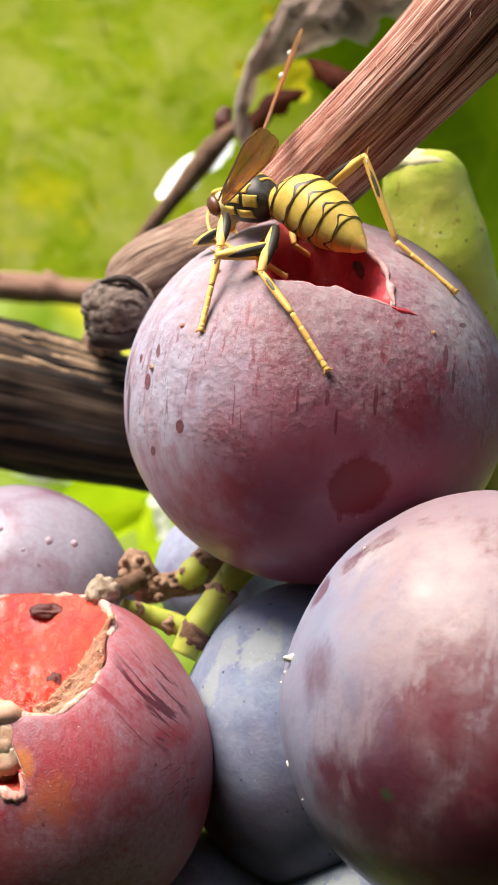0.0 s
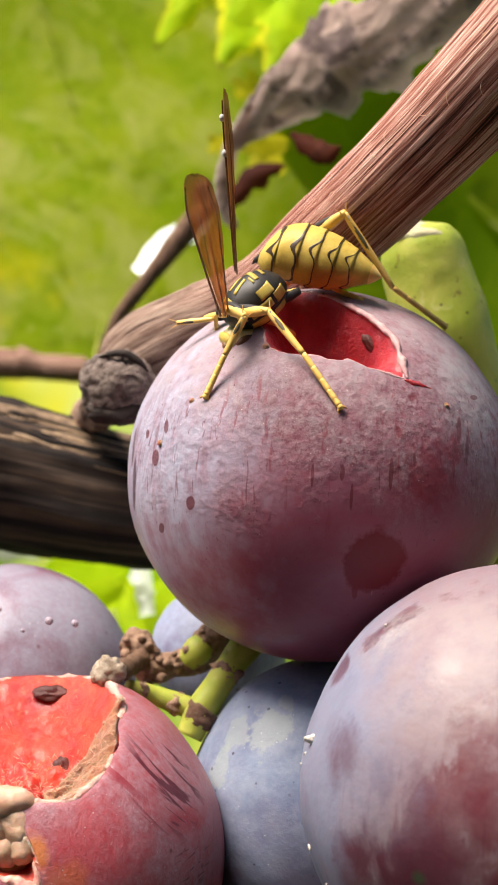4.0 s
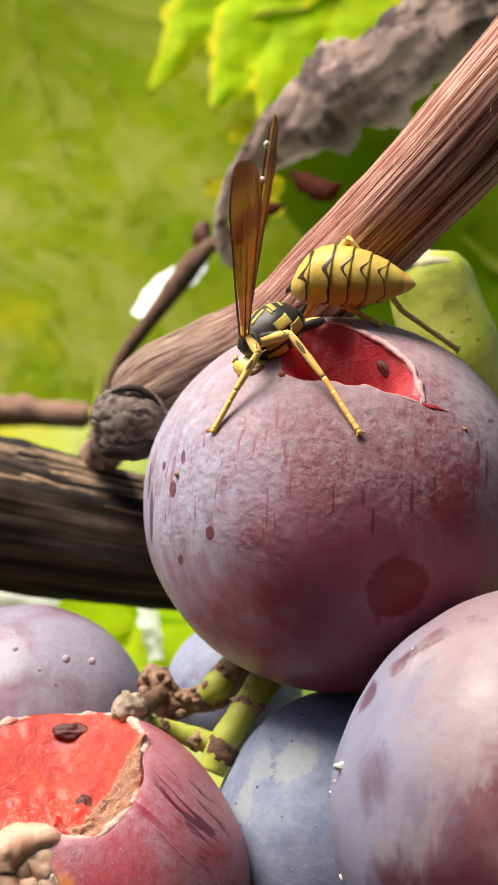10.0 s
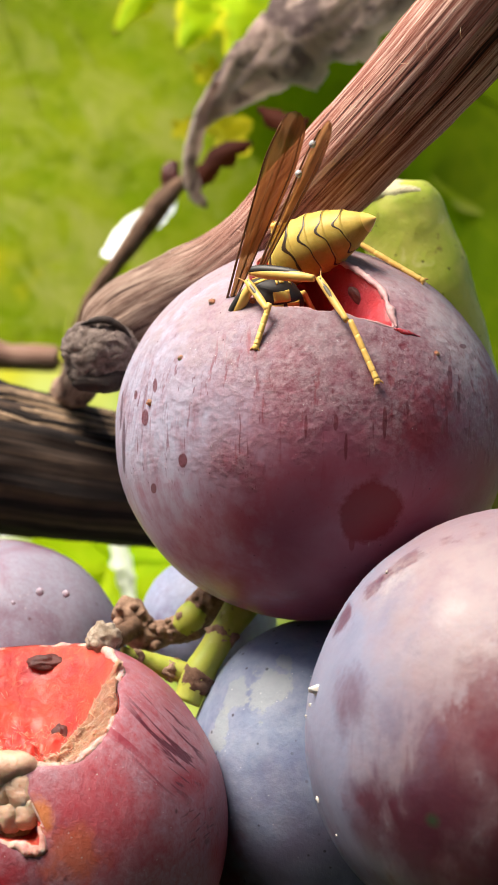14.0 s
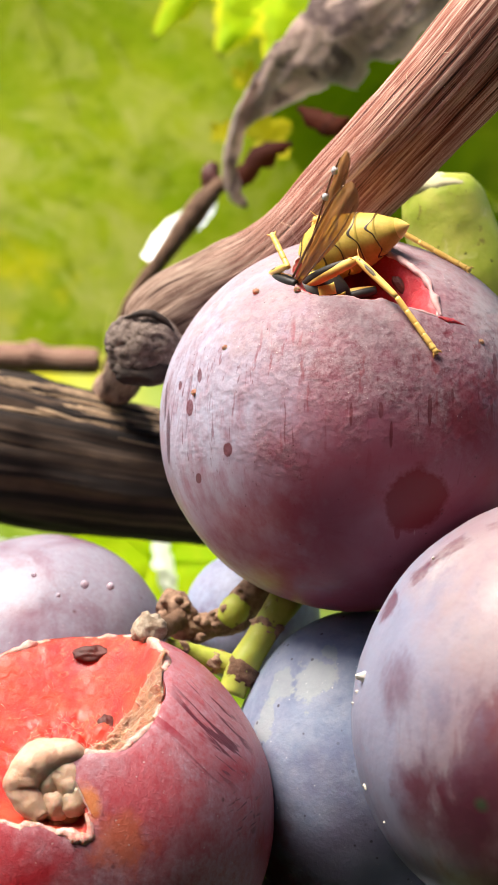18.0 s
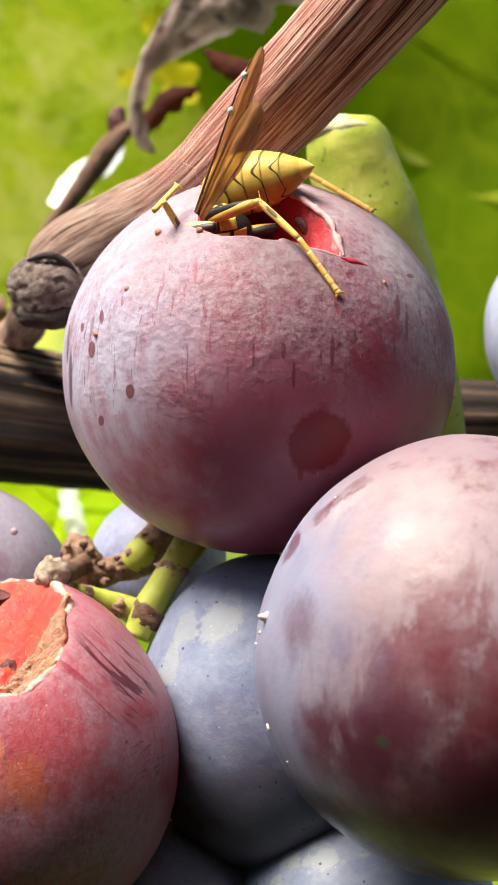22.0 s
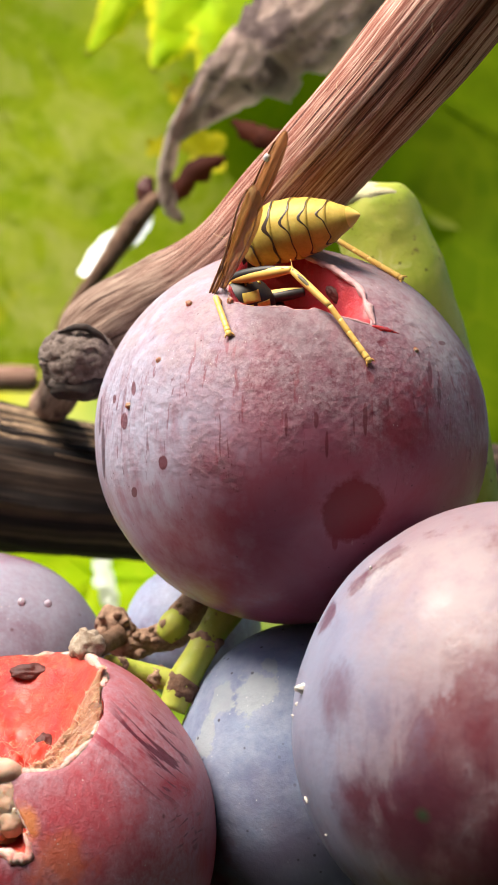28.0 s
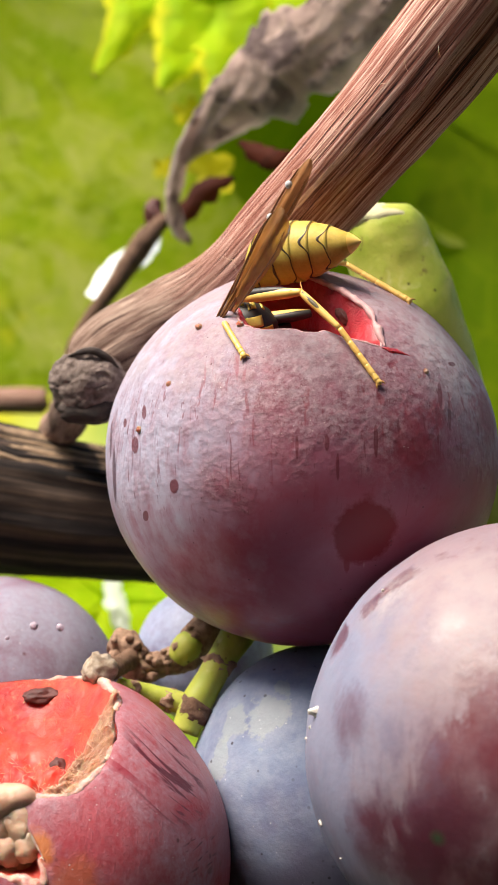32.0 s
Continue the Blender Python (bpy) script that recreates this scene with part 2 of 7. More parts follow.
        c = k.mix(k.grey(k.maths("ADD", n.outputs["Value"], k.maths("MULTIPLY", small, 0.16)), 0.86, 1.04, amount, 0.0), c, rgb)
    specks = k.maths("MULTIPLY", k.grey(k.spots(1.5), 0.07, 0.11, 0.8, 0.0), k.grey(k.noise(0.4, 2), 0.5, 0.58))
    c = k.mix(specks, c, (0.09, 0.03, 0.04))
    grit = k.maths("MULTIPLY", k.grey(k.spots(2.3), 0.05, 0.10, 0.9, 0.0), k.grey(k.noise(0.5, 2), 0.46, 0.6))
    c = k.mix(k.maths("MULTIPLY", grit, dusty), c, (0.74, 0.66, 0.62))
    k.colour(c)
    k.to(k.grey(dusty, 0.0, 1.0, 0.34, 0.56), "Roughness")
    crumple = k.maths("ADD", k.noise(0.8, 8, 0.72), k.maths("MULTIPLY", k.spots(1.6), 0.30))
    crumple = k.maths("MULTIPLY", crumple, k.grey(dusty, 0.1, 1.0, 0.12, 1.0))
    k.bump(crumple, 0.45, 0.4)
    k.b.inputs["Specular IOR Level"].default_value = 0.32
    k.flesh(0.12, (1.0, 0.3, 0.25), 1.0)
    return k.m


def rubbed_skin():
    """Front grape: thick pale bloom on crown and flank, rubbed away in violet smears, bare and red low down; the top's
    highlight and the low shade are painted in.
    """
    k = Mat("skin_pale_violet", rough=0.34)
    x, z = k.axis(0), k.axis(2)
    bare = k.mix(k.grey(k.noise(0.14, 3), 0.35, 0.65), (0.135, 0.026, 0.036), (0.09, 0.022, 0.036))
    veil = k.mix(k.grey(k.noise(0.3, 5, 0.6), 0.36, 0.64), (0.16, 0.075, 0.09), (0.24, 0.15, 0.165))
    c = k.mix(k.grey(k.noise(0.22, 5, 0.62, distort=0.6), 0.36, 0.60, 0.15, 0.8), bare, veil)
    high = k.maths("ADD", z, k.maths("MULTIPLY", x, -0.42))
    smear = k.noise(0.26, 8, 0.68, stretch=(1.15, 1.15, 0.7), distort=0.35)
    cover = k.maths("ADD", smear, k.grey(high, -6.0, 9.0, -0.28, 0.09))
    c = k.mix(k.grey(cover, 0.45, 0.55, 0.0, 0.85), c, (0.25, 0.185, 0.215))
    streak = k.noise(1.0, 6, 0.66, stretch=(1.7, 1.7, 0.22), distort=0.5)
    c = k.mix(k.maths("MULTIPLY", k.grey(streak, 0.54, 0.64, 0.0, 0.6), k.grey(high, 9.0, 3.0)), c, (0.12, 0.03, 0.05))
    flank = k.grey(k.maths("ADD", x, k.grey(smear, 0.3, 0.7, -2.5, 2.5)), -6.5, -11.5, 0.0, 0.8)
    c = k.mix(flank, c, (0.22, 0.245, 0.34))
    # painted highlight: paler where sun strikes near the crown
    highlight = k.maths("MULTIPLY", k.near((-4.0, -8.0, 9.5), 3.0, 8.5), k.grey(k.noise(0.5, 5, 0.65), 0.38, 0.58, 0.1, 0.7))
    c = k.mix(highlight, c, (0.30, 0.235, 0.235))
    # bare patches and violet smudges; those low on the right also paint in shade
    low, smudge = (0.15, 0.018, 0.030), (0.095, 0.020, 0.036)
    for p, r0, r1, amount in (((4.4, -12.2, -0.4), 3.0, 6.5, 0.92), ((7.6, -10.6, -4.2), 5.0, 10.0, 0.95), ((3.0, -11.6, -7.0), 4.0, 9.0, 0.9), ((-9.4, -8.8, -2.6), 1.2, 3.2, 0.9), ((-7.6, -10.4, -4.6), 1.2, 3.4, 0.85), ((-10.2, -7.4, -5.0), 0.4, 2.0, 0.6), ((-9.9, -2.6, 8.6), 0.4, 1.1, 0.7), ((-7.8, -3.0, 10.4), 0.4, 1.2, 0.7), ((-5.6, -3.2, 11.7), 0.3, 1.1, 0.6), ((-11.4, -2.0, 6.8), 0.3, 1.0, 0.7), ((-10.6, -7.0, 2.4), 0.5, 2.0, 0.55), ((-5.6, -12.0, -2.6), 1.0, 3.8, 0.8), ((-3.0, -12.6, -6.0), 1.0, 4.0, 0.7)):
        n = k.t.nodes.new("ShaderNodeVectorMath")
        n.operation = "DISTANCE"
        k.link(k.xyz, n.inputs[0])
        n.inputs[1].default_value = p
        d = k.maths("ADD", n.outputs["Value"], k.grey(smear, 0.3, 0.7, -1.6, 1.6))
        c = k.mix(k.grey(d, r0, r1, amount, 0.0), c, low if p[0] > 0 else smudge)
    chalk = k.maths("MULTIPLY", k.near((-8.6, -4.0, 9.4), 0.2, 3.0), k.grey(k.noise(0.8, 6, 0.7), 0.38, 0.62, 0.0, 0.75))
    c = k.mix(chalk, c, (0.40, 0.36, 0.35))
    c = k.mix(k.near((-6.73, -11.13, -3.05), 0.1, 0.6), c, (0.05, 0.075, 0.04))
    k.colour(c)
    k.b.inputs["Specular IOR Level"].default_value = 0.32
    k.to(k.grey(cover, 0.40, 0.58, 0.32, 0.52), "Roughness")
    k.bump(k.maths("ADD", k.noise(0.5, 5, 0.6), k.maths("MULTIPLY", k.noise(3.0, 4, 0.7), 0.12)), 0.25, 0.3)
    k.flesh(0.12, (1.0, 0.3, 0.25), 1.0)
    return k.m


def powdery_skin():
    """Blue bloom, darker towards the bottom, with chalky bald-edged patches high up, dark specks and a wine-red bare
    flank low down.
    """
    k = Mat("skin_blue", rough=0.5)
    x, z = k.axis(0), k.axis(2)
    c = k.mix(k.grey(k.noise(0.2, 5, 0.6, distort=0.5), 0.36, 0.64), (0.15, 0.185, 0.30), (0.23, 0.285, 0.40))
    c = k.mix(k.grey(k.noise(0.7, 6, 0.7), 0.40, 0.66, 0.0, 0.45), c, (0.36, 0.39, 0.47))
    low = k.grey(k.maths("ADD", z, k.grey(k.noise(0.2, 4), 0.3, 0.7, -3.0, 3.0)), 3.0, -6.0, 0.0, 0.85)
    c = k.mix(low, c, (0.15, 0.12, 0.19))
    rim = k.grey(k.maths("ADD", k.maths("ADD", x, k.maths("MULTIPLY", z, 0.55)), k.grey(k.noise(0.5, 4), 0.3, 0.7, -1.6, 1.6)), -7.0, -9.5, 0.0, 0.85)
    c = k.mix(rim, c, (0.15, 0.022, 0.035))
    edge = k.noise(0.75, 6, 0.62)
    for p, r, tall in (((-3.6, -6.0, 6.9), 1.25, 1.9), ((-6.0, -4.6, 6.4), 1.0, 1.3), ((-0.6, -7.0, 7.0), 0.55, 0.5), ((-6.8, -5.2, 3.8), 0.7, 1.6), ((-2.6, -5.0, 8.6), 0.6, 0.5)):
        mp = k.t.nodes.new("ShaderNodeMapping")
        mp.vector_type = "TEXTURE"
        mp.inputs["Location"].default_value = p
        mp.inputs["Scale"].default_value = (r, max(r, 1.5), tall)
        k.link(k.xyz, mp.inputs["Vector"])
        n = k.t.nodes.new("ShaderNodeVectorMath")
        n.operation = "LENGTH"
        k.link(mp.outputs["Vector"], n.inputs[0])
        d = k.maths("ADD", n.outputs["Value"], k.grey(edge, 0.3, 0.7, -0.6, 0.6))
        c = k.mix(k.grey(d, 0.80, 1.0, 0.6, 0.0), c, (0.35, 0.39, 0.38))
    specks = k.maths("MULTIPLY", k.grey(k.spots(1.0), 0.09, 0.14, 0.9, 0.0), k.grey(k.noise(0.3, 2), 0.44, 0.54))
    c = k.mix(specks, c, (0.045, 0.04, 0.06))
    grit = k.maths("MULTIPLY", k.grey(k.spots(1.7), 0.05, 0.08, 0.9, 0.0), k.grey(k.noise(0.5, 2), 0.48, 0.58))
    c = k.mix(grit, c, (0.70, 0.72, 0.74))
    k.colour(c)
    k.bump(k.maths("ADD", k.noise(0.8, 5, 0.65), k.maths("MULTIPLY", k.noise(4.0, 4, 0.7), 0.2)), 0.25, 0.3)
    k.flesh(0.08, (0.8, 0.3, 0.4), 0.8)
    return k.m


BROWN, BALD = (0.12, 0.02, 0.028), (0.17, 0.003, 0.012)
FLECKS = (
    ((3.6, -12.0, -4.7), 2.1, 2.35, BALD, 0.95), ((2.5, -11.9, -6.9), 0.25, 0.7, BALD, 0.7), ((3.6, -11.9, -7.0), 0.12, 0.6, (0.55, 0.38, 0.40), 0.6),
    ((-8.32, -10.47, -1.75), 0.32, 0.5, BROWN, 0.85), ((-10.92, -7.9, 0.9), 0.26, 0.6, BROWN, 0.85), ((-10.3, -8.3, 3.0), 0.16, 0.5, BROWN, 0.8), ((-11.7, -6.6, 2.4), 0.15, 0.35, BROWN, 0.85), ((-12.5, -4.9, -1.2), 0.16, 2.2, (0.07, 0.025, 0.04), 0.8), ((-12.8, -3.9, 1.6), 0.10, 1.6, (0.07, 0.025, 0.04), 0.7),
    ((-10.27, -7.88, -3.67), 0.2, 0.35, BROWN, 0.8), ((1.24, -13.41, 0.88), 0.16, 0.5, BROWN, 0.7), ((4.3, -12.7, 1.0), 0.14, 1.1, BROWN, 0.8), ((1.9, -13.2, -0.6), 0.12, 0.9, BROWN, 0.75), ((-0.6, -13.4, 0.6), 0.10, 0.8, BROWN, 0.7), ((8.6, -9.6, 3.9), 0.16, 0.9, BROWN, 0.7), ((9.2, -9.4, 2.6), 0.14, 1.0, BROWN, 0.7), ((9.7, -7.0, 6.0), 0.3, 0.18, BROWN, 0.7))


def skin_mat_set():
    s = {}
    red, wine, blush, ash = (0.30, 0.035, 0.045), (0.15, 0.022, 0.035), (0.46, 0.13, 0.14), (0.44, 0.46, 0.52)
    s["main"] = dusty_skin()
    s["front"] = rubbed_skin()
    s["cut"] = grape_skin("skin_crimson", (0.40, 0.03, 0.042), (0.26, 0.03, 0.045), (0.46, 0.28, 0.325), 0.88, 3.1, marks=(
        ((4.6, -11.0, 3.4), 1.6, 4.6, (0.46, 0.03, 0.042), 0.6, 2.4), ((-4.0, -11.0, -4.5), 3.0, 7.5, (0.46, 0.02, 0.03), 0.8, 1.5),
        ((1.4, -11.9, 3.4), 0.5, 1.2, (0.70, 0.24, 0.05), 0.7), ((3.6, -11.8, 1.1), 0.8, 2.2, (0.58, 0.14, 0.05), 0.6)), streaks=0.5, grain=0.2, wrinkle=0.38, scratches=(((8.9, -5.4, 6.8), 4.2, 44, (0.10, 0.010, 0.024), ((11.0, 2.2, 0.30), 0.53, 0.9)), ((6.7, -6.8, 8.0), 2.8, 40, (0.30, 0.02, 0.04), ((9.0, 2.0, 0.4), 0.52, 0.75)), ((10.8, -5.6, 2.0), 2.4, -20, (0.10, 0.02, 0.03), ((3.0, 1.2, 0.22), 0.58, 0.7))))
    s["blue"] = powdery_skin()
    s["left"] = grape_skin("skin_lilac", (0.22, 0.10, 0.15), (0.16, 0.07, 0.10), (0.33, 0.335, 0.41), 0.92, 6.1, marks=(((2.0, -8.8, -1.0), 1.0, 3.4, (0.34, 0.16, 0.19), 0.5),), streaks=0.3)
    s["far"] = grape_skin("skin_pale_blue", (0.2, 0.16, 0.28), (0.14, 0.1, 0.2), (0.40, 0.46, 0.62), 0.95, 7.9)
    return s


SKIN = skin_mat_set()


def flesh_mat(name, a, b, rim):
    k = Mat(name, rough=0.36)
    c = k.mix(k.grey(k.noise(0.35, 5, 0.6), 0.35, 0.68), a, b)
    fibre = k.grey(k.noise(1.7, 7, 0.78, distort=1.8), 0.52, 0.66, 0.0, 0.7)
    c = k.mix(k.maths("MULTIPLY", fibre, k.grey(k.noise(0.3, 2), 0.4, 0.6)), c, rim)
    k.colour(c)
    k.bump(k.noise(1.3, 7, 0.7, distort=0.8), 0.7, 0.35)
    k.flesh(0.55, (1.0, 0.3, 0.15), 2.0)
    k.b.inputs["Coat Weight"].default_value = 0.15
    k.b.inputs["Coat Roughness"].default_value = 0.2
    return k.m


FLESH_RED = flesh_mat("flesh_red", (0.50, 0.034, 0.05), (0.36, 0.018, 0.03), (0.50, 0.07, 0.08))
FLESH_ORANGE = flesh_mat("flesh_orange", (0.64, 0.07, 0.026), (0.44, 0.014, 0.02), (0.74, 0.26, 0.14))


def plain_mat(name, a, b, scale=0.8, rough=0.6, bump=0.3, depth=0.1, stretch=None, **kw):
    k = Mat(name, rough=rough, **kw)
    k.colour(k.mix(k.grey(k.noise(scale, 5, 0.65, stretch), 0.32, 0.68), a, b))
    k.bump(k.noise(scale * 2.5, 6, 0.7, stretch), bump, depth)
    return k.m


RIM = plain_mat("dried_rim", (0.78, 0.56, 0.47), (0.60, 0.24, 0.20), 1.6, 0.5, 0.8, 0.25, Subsurface_Weight=0.4, Subsurface_Scale=0.0008)
PINK_EDGE = plain_mat("torn_skin", (0.60, 0.40, 0.38), (0.42, 0.20, 0.21), 1.4, 0.5, 0.5, 0.2)
PULP = plain_mat("brown_pulp", (0.36, 0.13, 0.07), (0.62, 0.36, 0.24), 2.4, 0.3, 1.0, 0.4, Subsurface_Weight=0.5, Subsurface_Scale=0.0015)
NODE = plain_mat("node_bark", (0.46, 0.29, 0.19), (0.14, 0.07, 0.04), 1.2, 0.75, 0.8, 0.3)
CAVITY = plain_mat("beige_tissue", (0.70, 0.46, 0.33), (0.50, 0.27, 0.17), 0.7, 0.45, 0.5, 0.25, Subsurface_Weight=0.3, Subsurface_Scale=0.001)
SEED = plain_mat("seed_beige", (0.60, 0.37, 0.20), (0.40, 0.20, 0.10), 0.9, 0.4, 0.4, 0.2)
SCAR = plain_mat("scar_bark", (0.60, 0.51, 0.40), (0.28, 0.19, 0.12), 1.6, 0.8, 0.9, 0.3)
TUFT = plain_mat("torn_fibre", (0.78, 0.52, 0.40), (0.66, 0.32, 0.20), 2.0, 0.45, 0.3, 0.1, Subsurface_Weight=0.4, Subsurface_Scale=0.0006)
FIBRE = plain_mat("bark_fibre", (0.44, 0.30, 0.18), (0.07, 0.042, 0.027), 0.5, 0.85, 0.6, 0.2)
PIT = plain_mat("seed_dark", (0.05, 0.010, 0.008), (0.13, 0.022, 0.015), 1.4, 0.5, 0.6, 0.2)


def bark_mat(name, light, mid, dark, freq, rough=0.75, old=None, fade=(9.0, 24.0)):
    """Bark with grooves along its shoot, by the tube's own straightened coordinates. old: greyer colours (light, mid, dark) near its start."""
    k = Mat(name, rough=rough)
    k.b.inputs["Specular IOR Level"].default_value = 0.3
    at = k.t.nodes.new("ShaderNodeAttribute")
    at.attribute_name = "straight"
    k.xyz = at.outputs["Vector"]
    n1 = k.noise(freq, 5, 0.6, stretch=(1, 1, 0.012))
    n2 = k.noise(freq * 3.1, 4, 0.65, stretch=(1, 1, 0.03))
    n3 = k.noise(freq * 0.9, 4, 0.6, stretch=(1, 1, 0.10), distort=0.4)
    g = k.maths("ADD", k.maths("MULTIPLY", n1, 0.62), k.maths("MULTIPLY", n2, 0.38))
    c = k.ramp(g, ((0.41, dark), (0.475, mid), (0.585, light)))
    c = k.mix(k.grey(k.noise(0.35, 4), 0.45, 0.7, 0.0, 0.4), c, mid)
    if old:
        h = k.maths("ADD", k.maths("MULTIPLY", n3, 0.6), k.maths("MULTIPLY", n2, 0.4))
        o = k.ramp(h, ((0.38, old[2]), (0.46, old[1]), (0.58, old[0])))
        z = k.maths("ADD", k.axis(2), k.maths("MULTIPLY", k.noise(0.25, 4, stretch=(1, 1, 0.3)), 9.0))
        c = k.mix(k.grey(z, fade[0] + 4.5, fade[1] + 4.5), o, c)
    dots = k.grey(k.spots(2.2), 0.07, 0.13, 0.85, 0.0)
    c = k.mix(k.maths("MULTIPLY", dots, k.grey(k.noise(0.5, 2), 0.45, 0.6)), c, dark)
    pale = k.grey(k.spots(3.1), 0.05, 0.10, 0.7, 0.0)
    c = k.mix(k.maths("MULTIPLY", pale, k.grey(k.noise(0.8, 2), 0.5, 0.6)), c, tuple(min(0.8, v * 1.5) for v in light))
    k.colour(c)
    k.bump(k.maths("ADD", g, k.maths("MULTIPLY", k.noise(5.0, 4, 0.7), 0.12)), 0.8, 0.4)
    return k.m


CANE = bark_mat("cane_bark", (0.84, 0.55, 0.45), (0.32, 0.108, 0.074), (0.03, 0.008, 0.006), 2.6, old=((0.37, 0.265, 0.205), (0.19, 0.11, 0.08), (0.05, 0.026, 0.02)), fade=(9.0, 19.0))
TWIG_BARK = bark_mat("twig_bark", (0.50, 0.34, 0.26), (0.30, 0.15, 0.10), (0.06, 0.02, 0.015), 2.8)
OLD_BARK = bark_mat("old_bark", (0.10, 0.062, 0.04), (0.018, 0.012, 0.010), (0.006, 0.004, 0.004), 0.6, 0.85)
DARK_WOOD = plain_mat("dark_wood", (0.018, 0.013, 0.011), (0.045, 0.026, 0.018), 1.4, 0.8, 0.6, 0.2)
KNOT = plain_mat("knot_bark", (0.31, 0.24, 0.205), (0.075, 0.044, 0.033), 1.3, 0.8, 0.9, 0.5)
TWIG_BROWN = plain_mat("twig_brown", (0.24, 0.13, 0.075), (0.09, 0.045, 0.025), 1.3, 0.75, 0.8, 0.3)


def stem_mat():
    k = Mat("stem_green", rough=0.5)
    k.b.inputs["Specular IOR Level"].default_value = 0.25
    c = k.mix(k.grey(k.noise(0.3, 4), 0.4, 0.62), (0.43, 0.455, 0.085), (0.31, 0.38, 0.045))
    c = k.mix(k.grey(k.noise(0.7, 5, 0.7), 0.62, 0.70, 0.0, 0.8), c, (0.16, 0.085, 0.04))
    c = k.mix(k.grey(k.noise(0.5, 5, 0.7, distort=0.6), 0.60, 0.70, 0.0, 0.6), c, (0.58, 0.58, 0.24))
    c = k.mix(k.maths("MULTIPLY", k.grey(k.spots(1.1), 0.10, 0.16, 0.85, 0.0), k.grey(k.noise(0.4, 2), 0.36, 0.5)), c, (0.08, 0.07, 0.02))
    k.colour(c)
    k.bump(k.noise(1.2, 5), 0.35, 0.2)
    k.flesh(0.2, (0.6, 1.0, 0.2), 1.0)
    return k.m


STEM = stem_mat()
FLAKE = plain_mat("peeling_flake", (0.80, 0.76, 0.68), (0.62, 0.55, 0.46), 2.0, 0.6, 0.5, 0.1)
PED_TIP = plain_mat("scar_tissue", (0.56, 0.56, 0.30), (0.47, 0.42, 0.25), 1.0, 0.7, 0.6, 0.3)


def leaf_mat(name, a, b, vein, through_rgb, rough=0.5, veins=True, margin=None, grain=1.0, spec=0.12, haze=None, yellowed=()):
    """Leaf blade. margin: the colour towards the edges of a strip; haze: a dull film in broad patches; yellowed: (place, inner, outer radius) of yellow blotches."""
    k = Mat(name, rough=rough)
    k.b.inputs["Specular IOR Level"].default_value = spec
    c = k.mix(k.grey(k.noise(0.07 * grain, 4), 0.38, 0.62), a, b)
    c = k.mix(k.grey(k.noise(0.16 * grain, 5, 0.6), 0.46, 0.66, 0.0, 0.65), c, vein)
    c = k.mix(k.grey(k.noise(0.11 * grain, 4, 0.6, distort=0.5), 0.52, 0.66, 0.0, 0.6), c, tuple(v * 0.5 for v in a))
    if haze:
        c = k.mix(k.grey(k.noise(0.10, 5, 0.65, distort=0.6), 0.47, 0.63, 0.0, 0.8), c, haze)
        c = k.mix(k.grey(k.noise(0.45, 4, 0.65), 0.60, 0.70, 0.0, 0.5), c, haze)
    for p, r0, r1 in yellowed:
        n = k.t.nodes.new("ShaderNodeVectorMath")
        n.operation = "DISTANCE"
        k.link(k.xyz, n.inputs[0])
        n.inputs[1].default_value = p
        d = k.maths("ADD", n.outputs["Value"], k.grey(k.noise(0.3, 4), 0.3, 0.7, -1.5, 1.5))
        c = k.mix(k.grey(d, r0, r1, 0.85, 0.0), c, (0.78, 0.66, 0.004))
    if not veins:
        c = k.mix(k.grey(k.noise(0.22, 5, 0.65, distort=1.0), 0.44, 0.62), c, b)
        c = k.mix(k.grey(k.noise(0.17, 4, 0.6), 0.50, 0.58, 0.0, 0.8), c, tuple(v * 0.2 for v in b))
    if veins:
        net = k.grey(k.spots(0.22 * grain, "DISTANCE_TO_EDGE"), 0.0, 0.05, 0.6, 0.0)
        c = k.mix(net, c, vein)
    if margin:
        at = k.t.nodes.new("ShaderNodeAttribute")
        at.attribute_name = "straight"
        sep = k.t.nodes.new("ShaderNodeSeparateXYZ")
        k.link(at.outputs["Vector"], sep.inputs[0])
        side = k.maths("ADD", k.maths("ABSOLUTE", sep.outputs[0]), k.maths("MULTIPLY", k.noise(0.5, 4), 0.5))
        c = k.mix(k.grey(side, 0.85, 1.12, 0.0, 0.95), c, margin)
        c = k.mix(k.grey(sep.outputs[1], 0.96, 0.985), c, (0.16, 0.06, 0.02))
    k.colour(c)
    k.bump(k.noise(0.4, 5), 0.5 if veins else 0.2, 0.6)
    tr = k.t.nodes.new("ShaderNodeBsdfTranslucent")
    k.link(k.mix(0.5, c, through_rgb), tr.inputs["Color"])
    add = k.t.nodes.new("ShaderNodeMixShader")
    add.inputs[0].default_value = 0.5
    k.link(k.b.outputs[0], add.inputs[1])
    k.link(tr.outputs[0], add.inputs[2])
    k.link(add.outputs[0], k.t.nodes["Material Output"].inputs["Surface"])
    return k.m


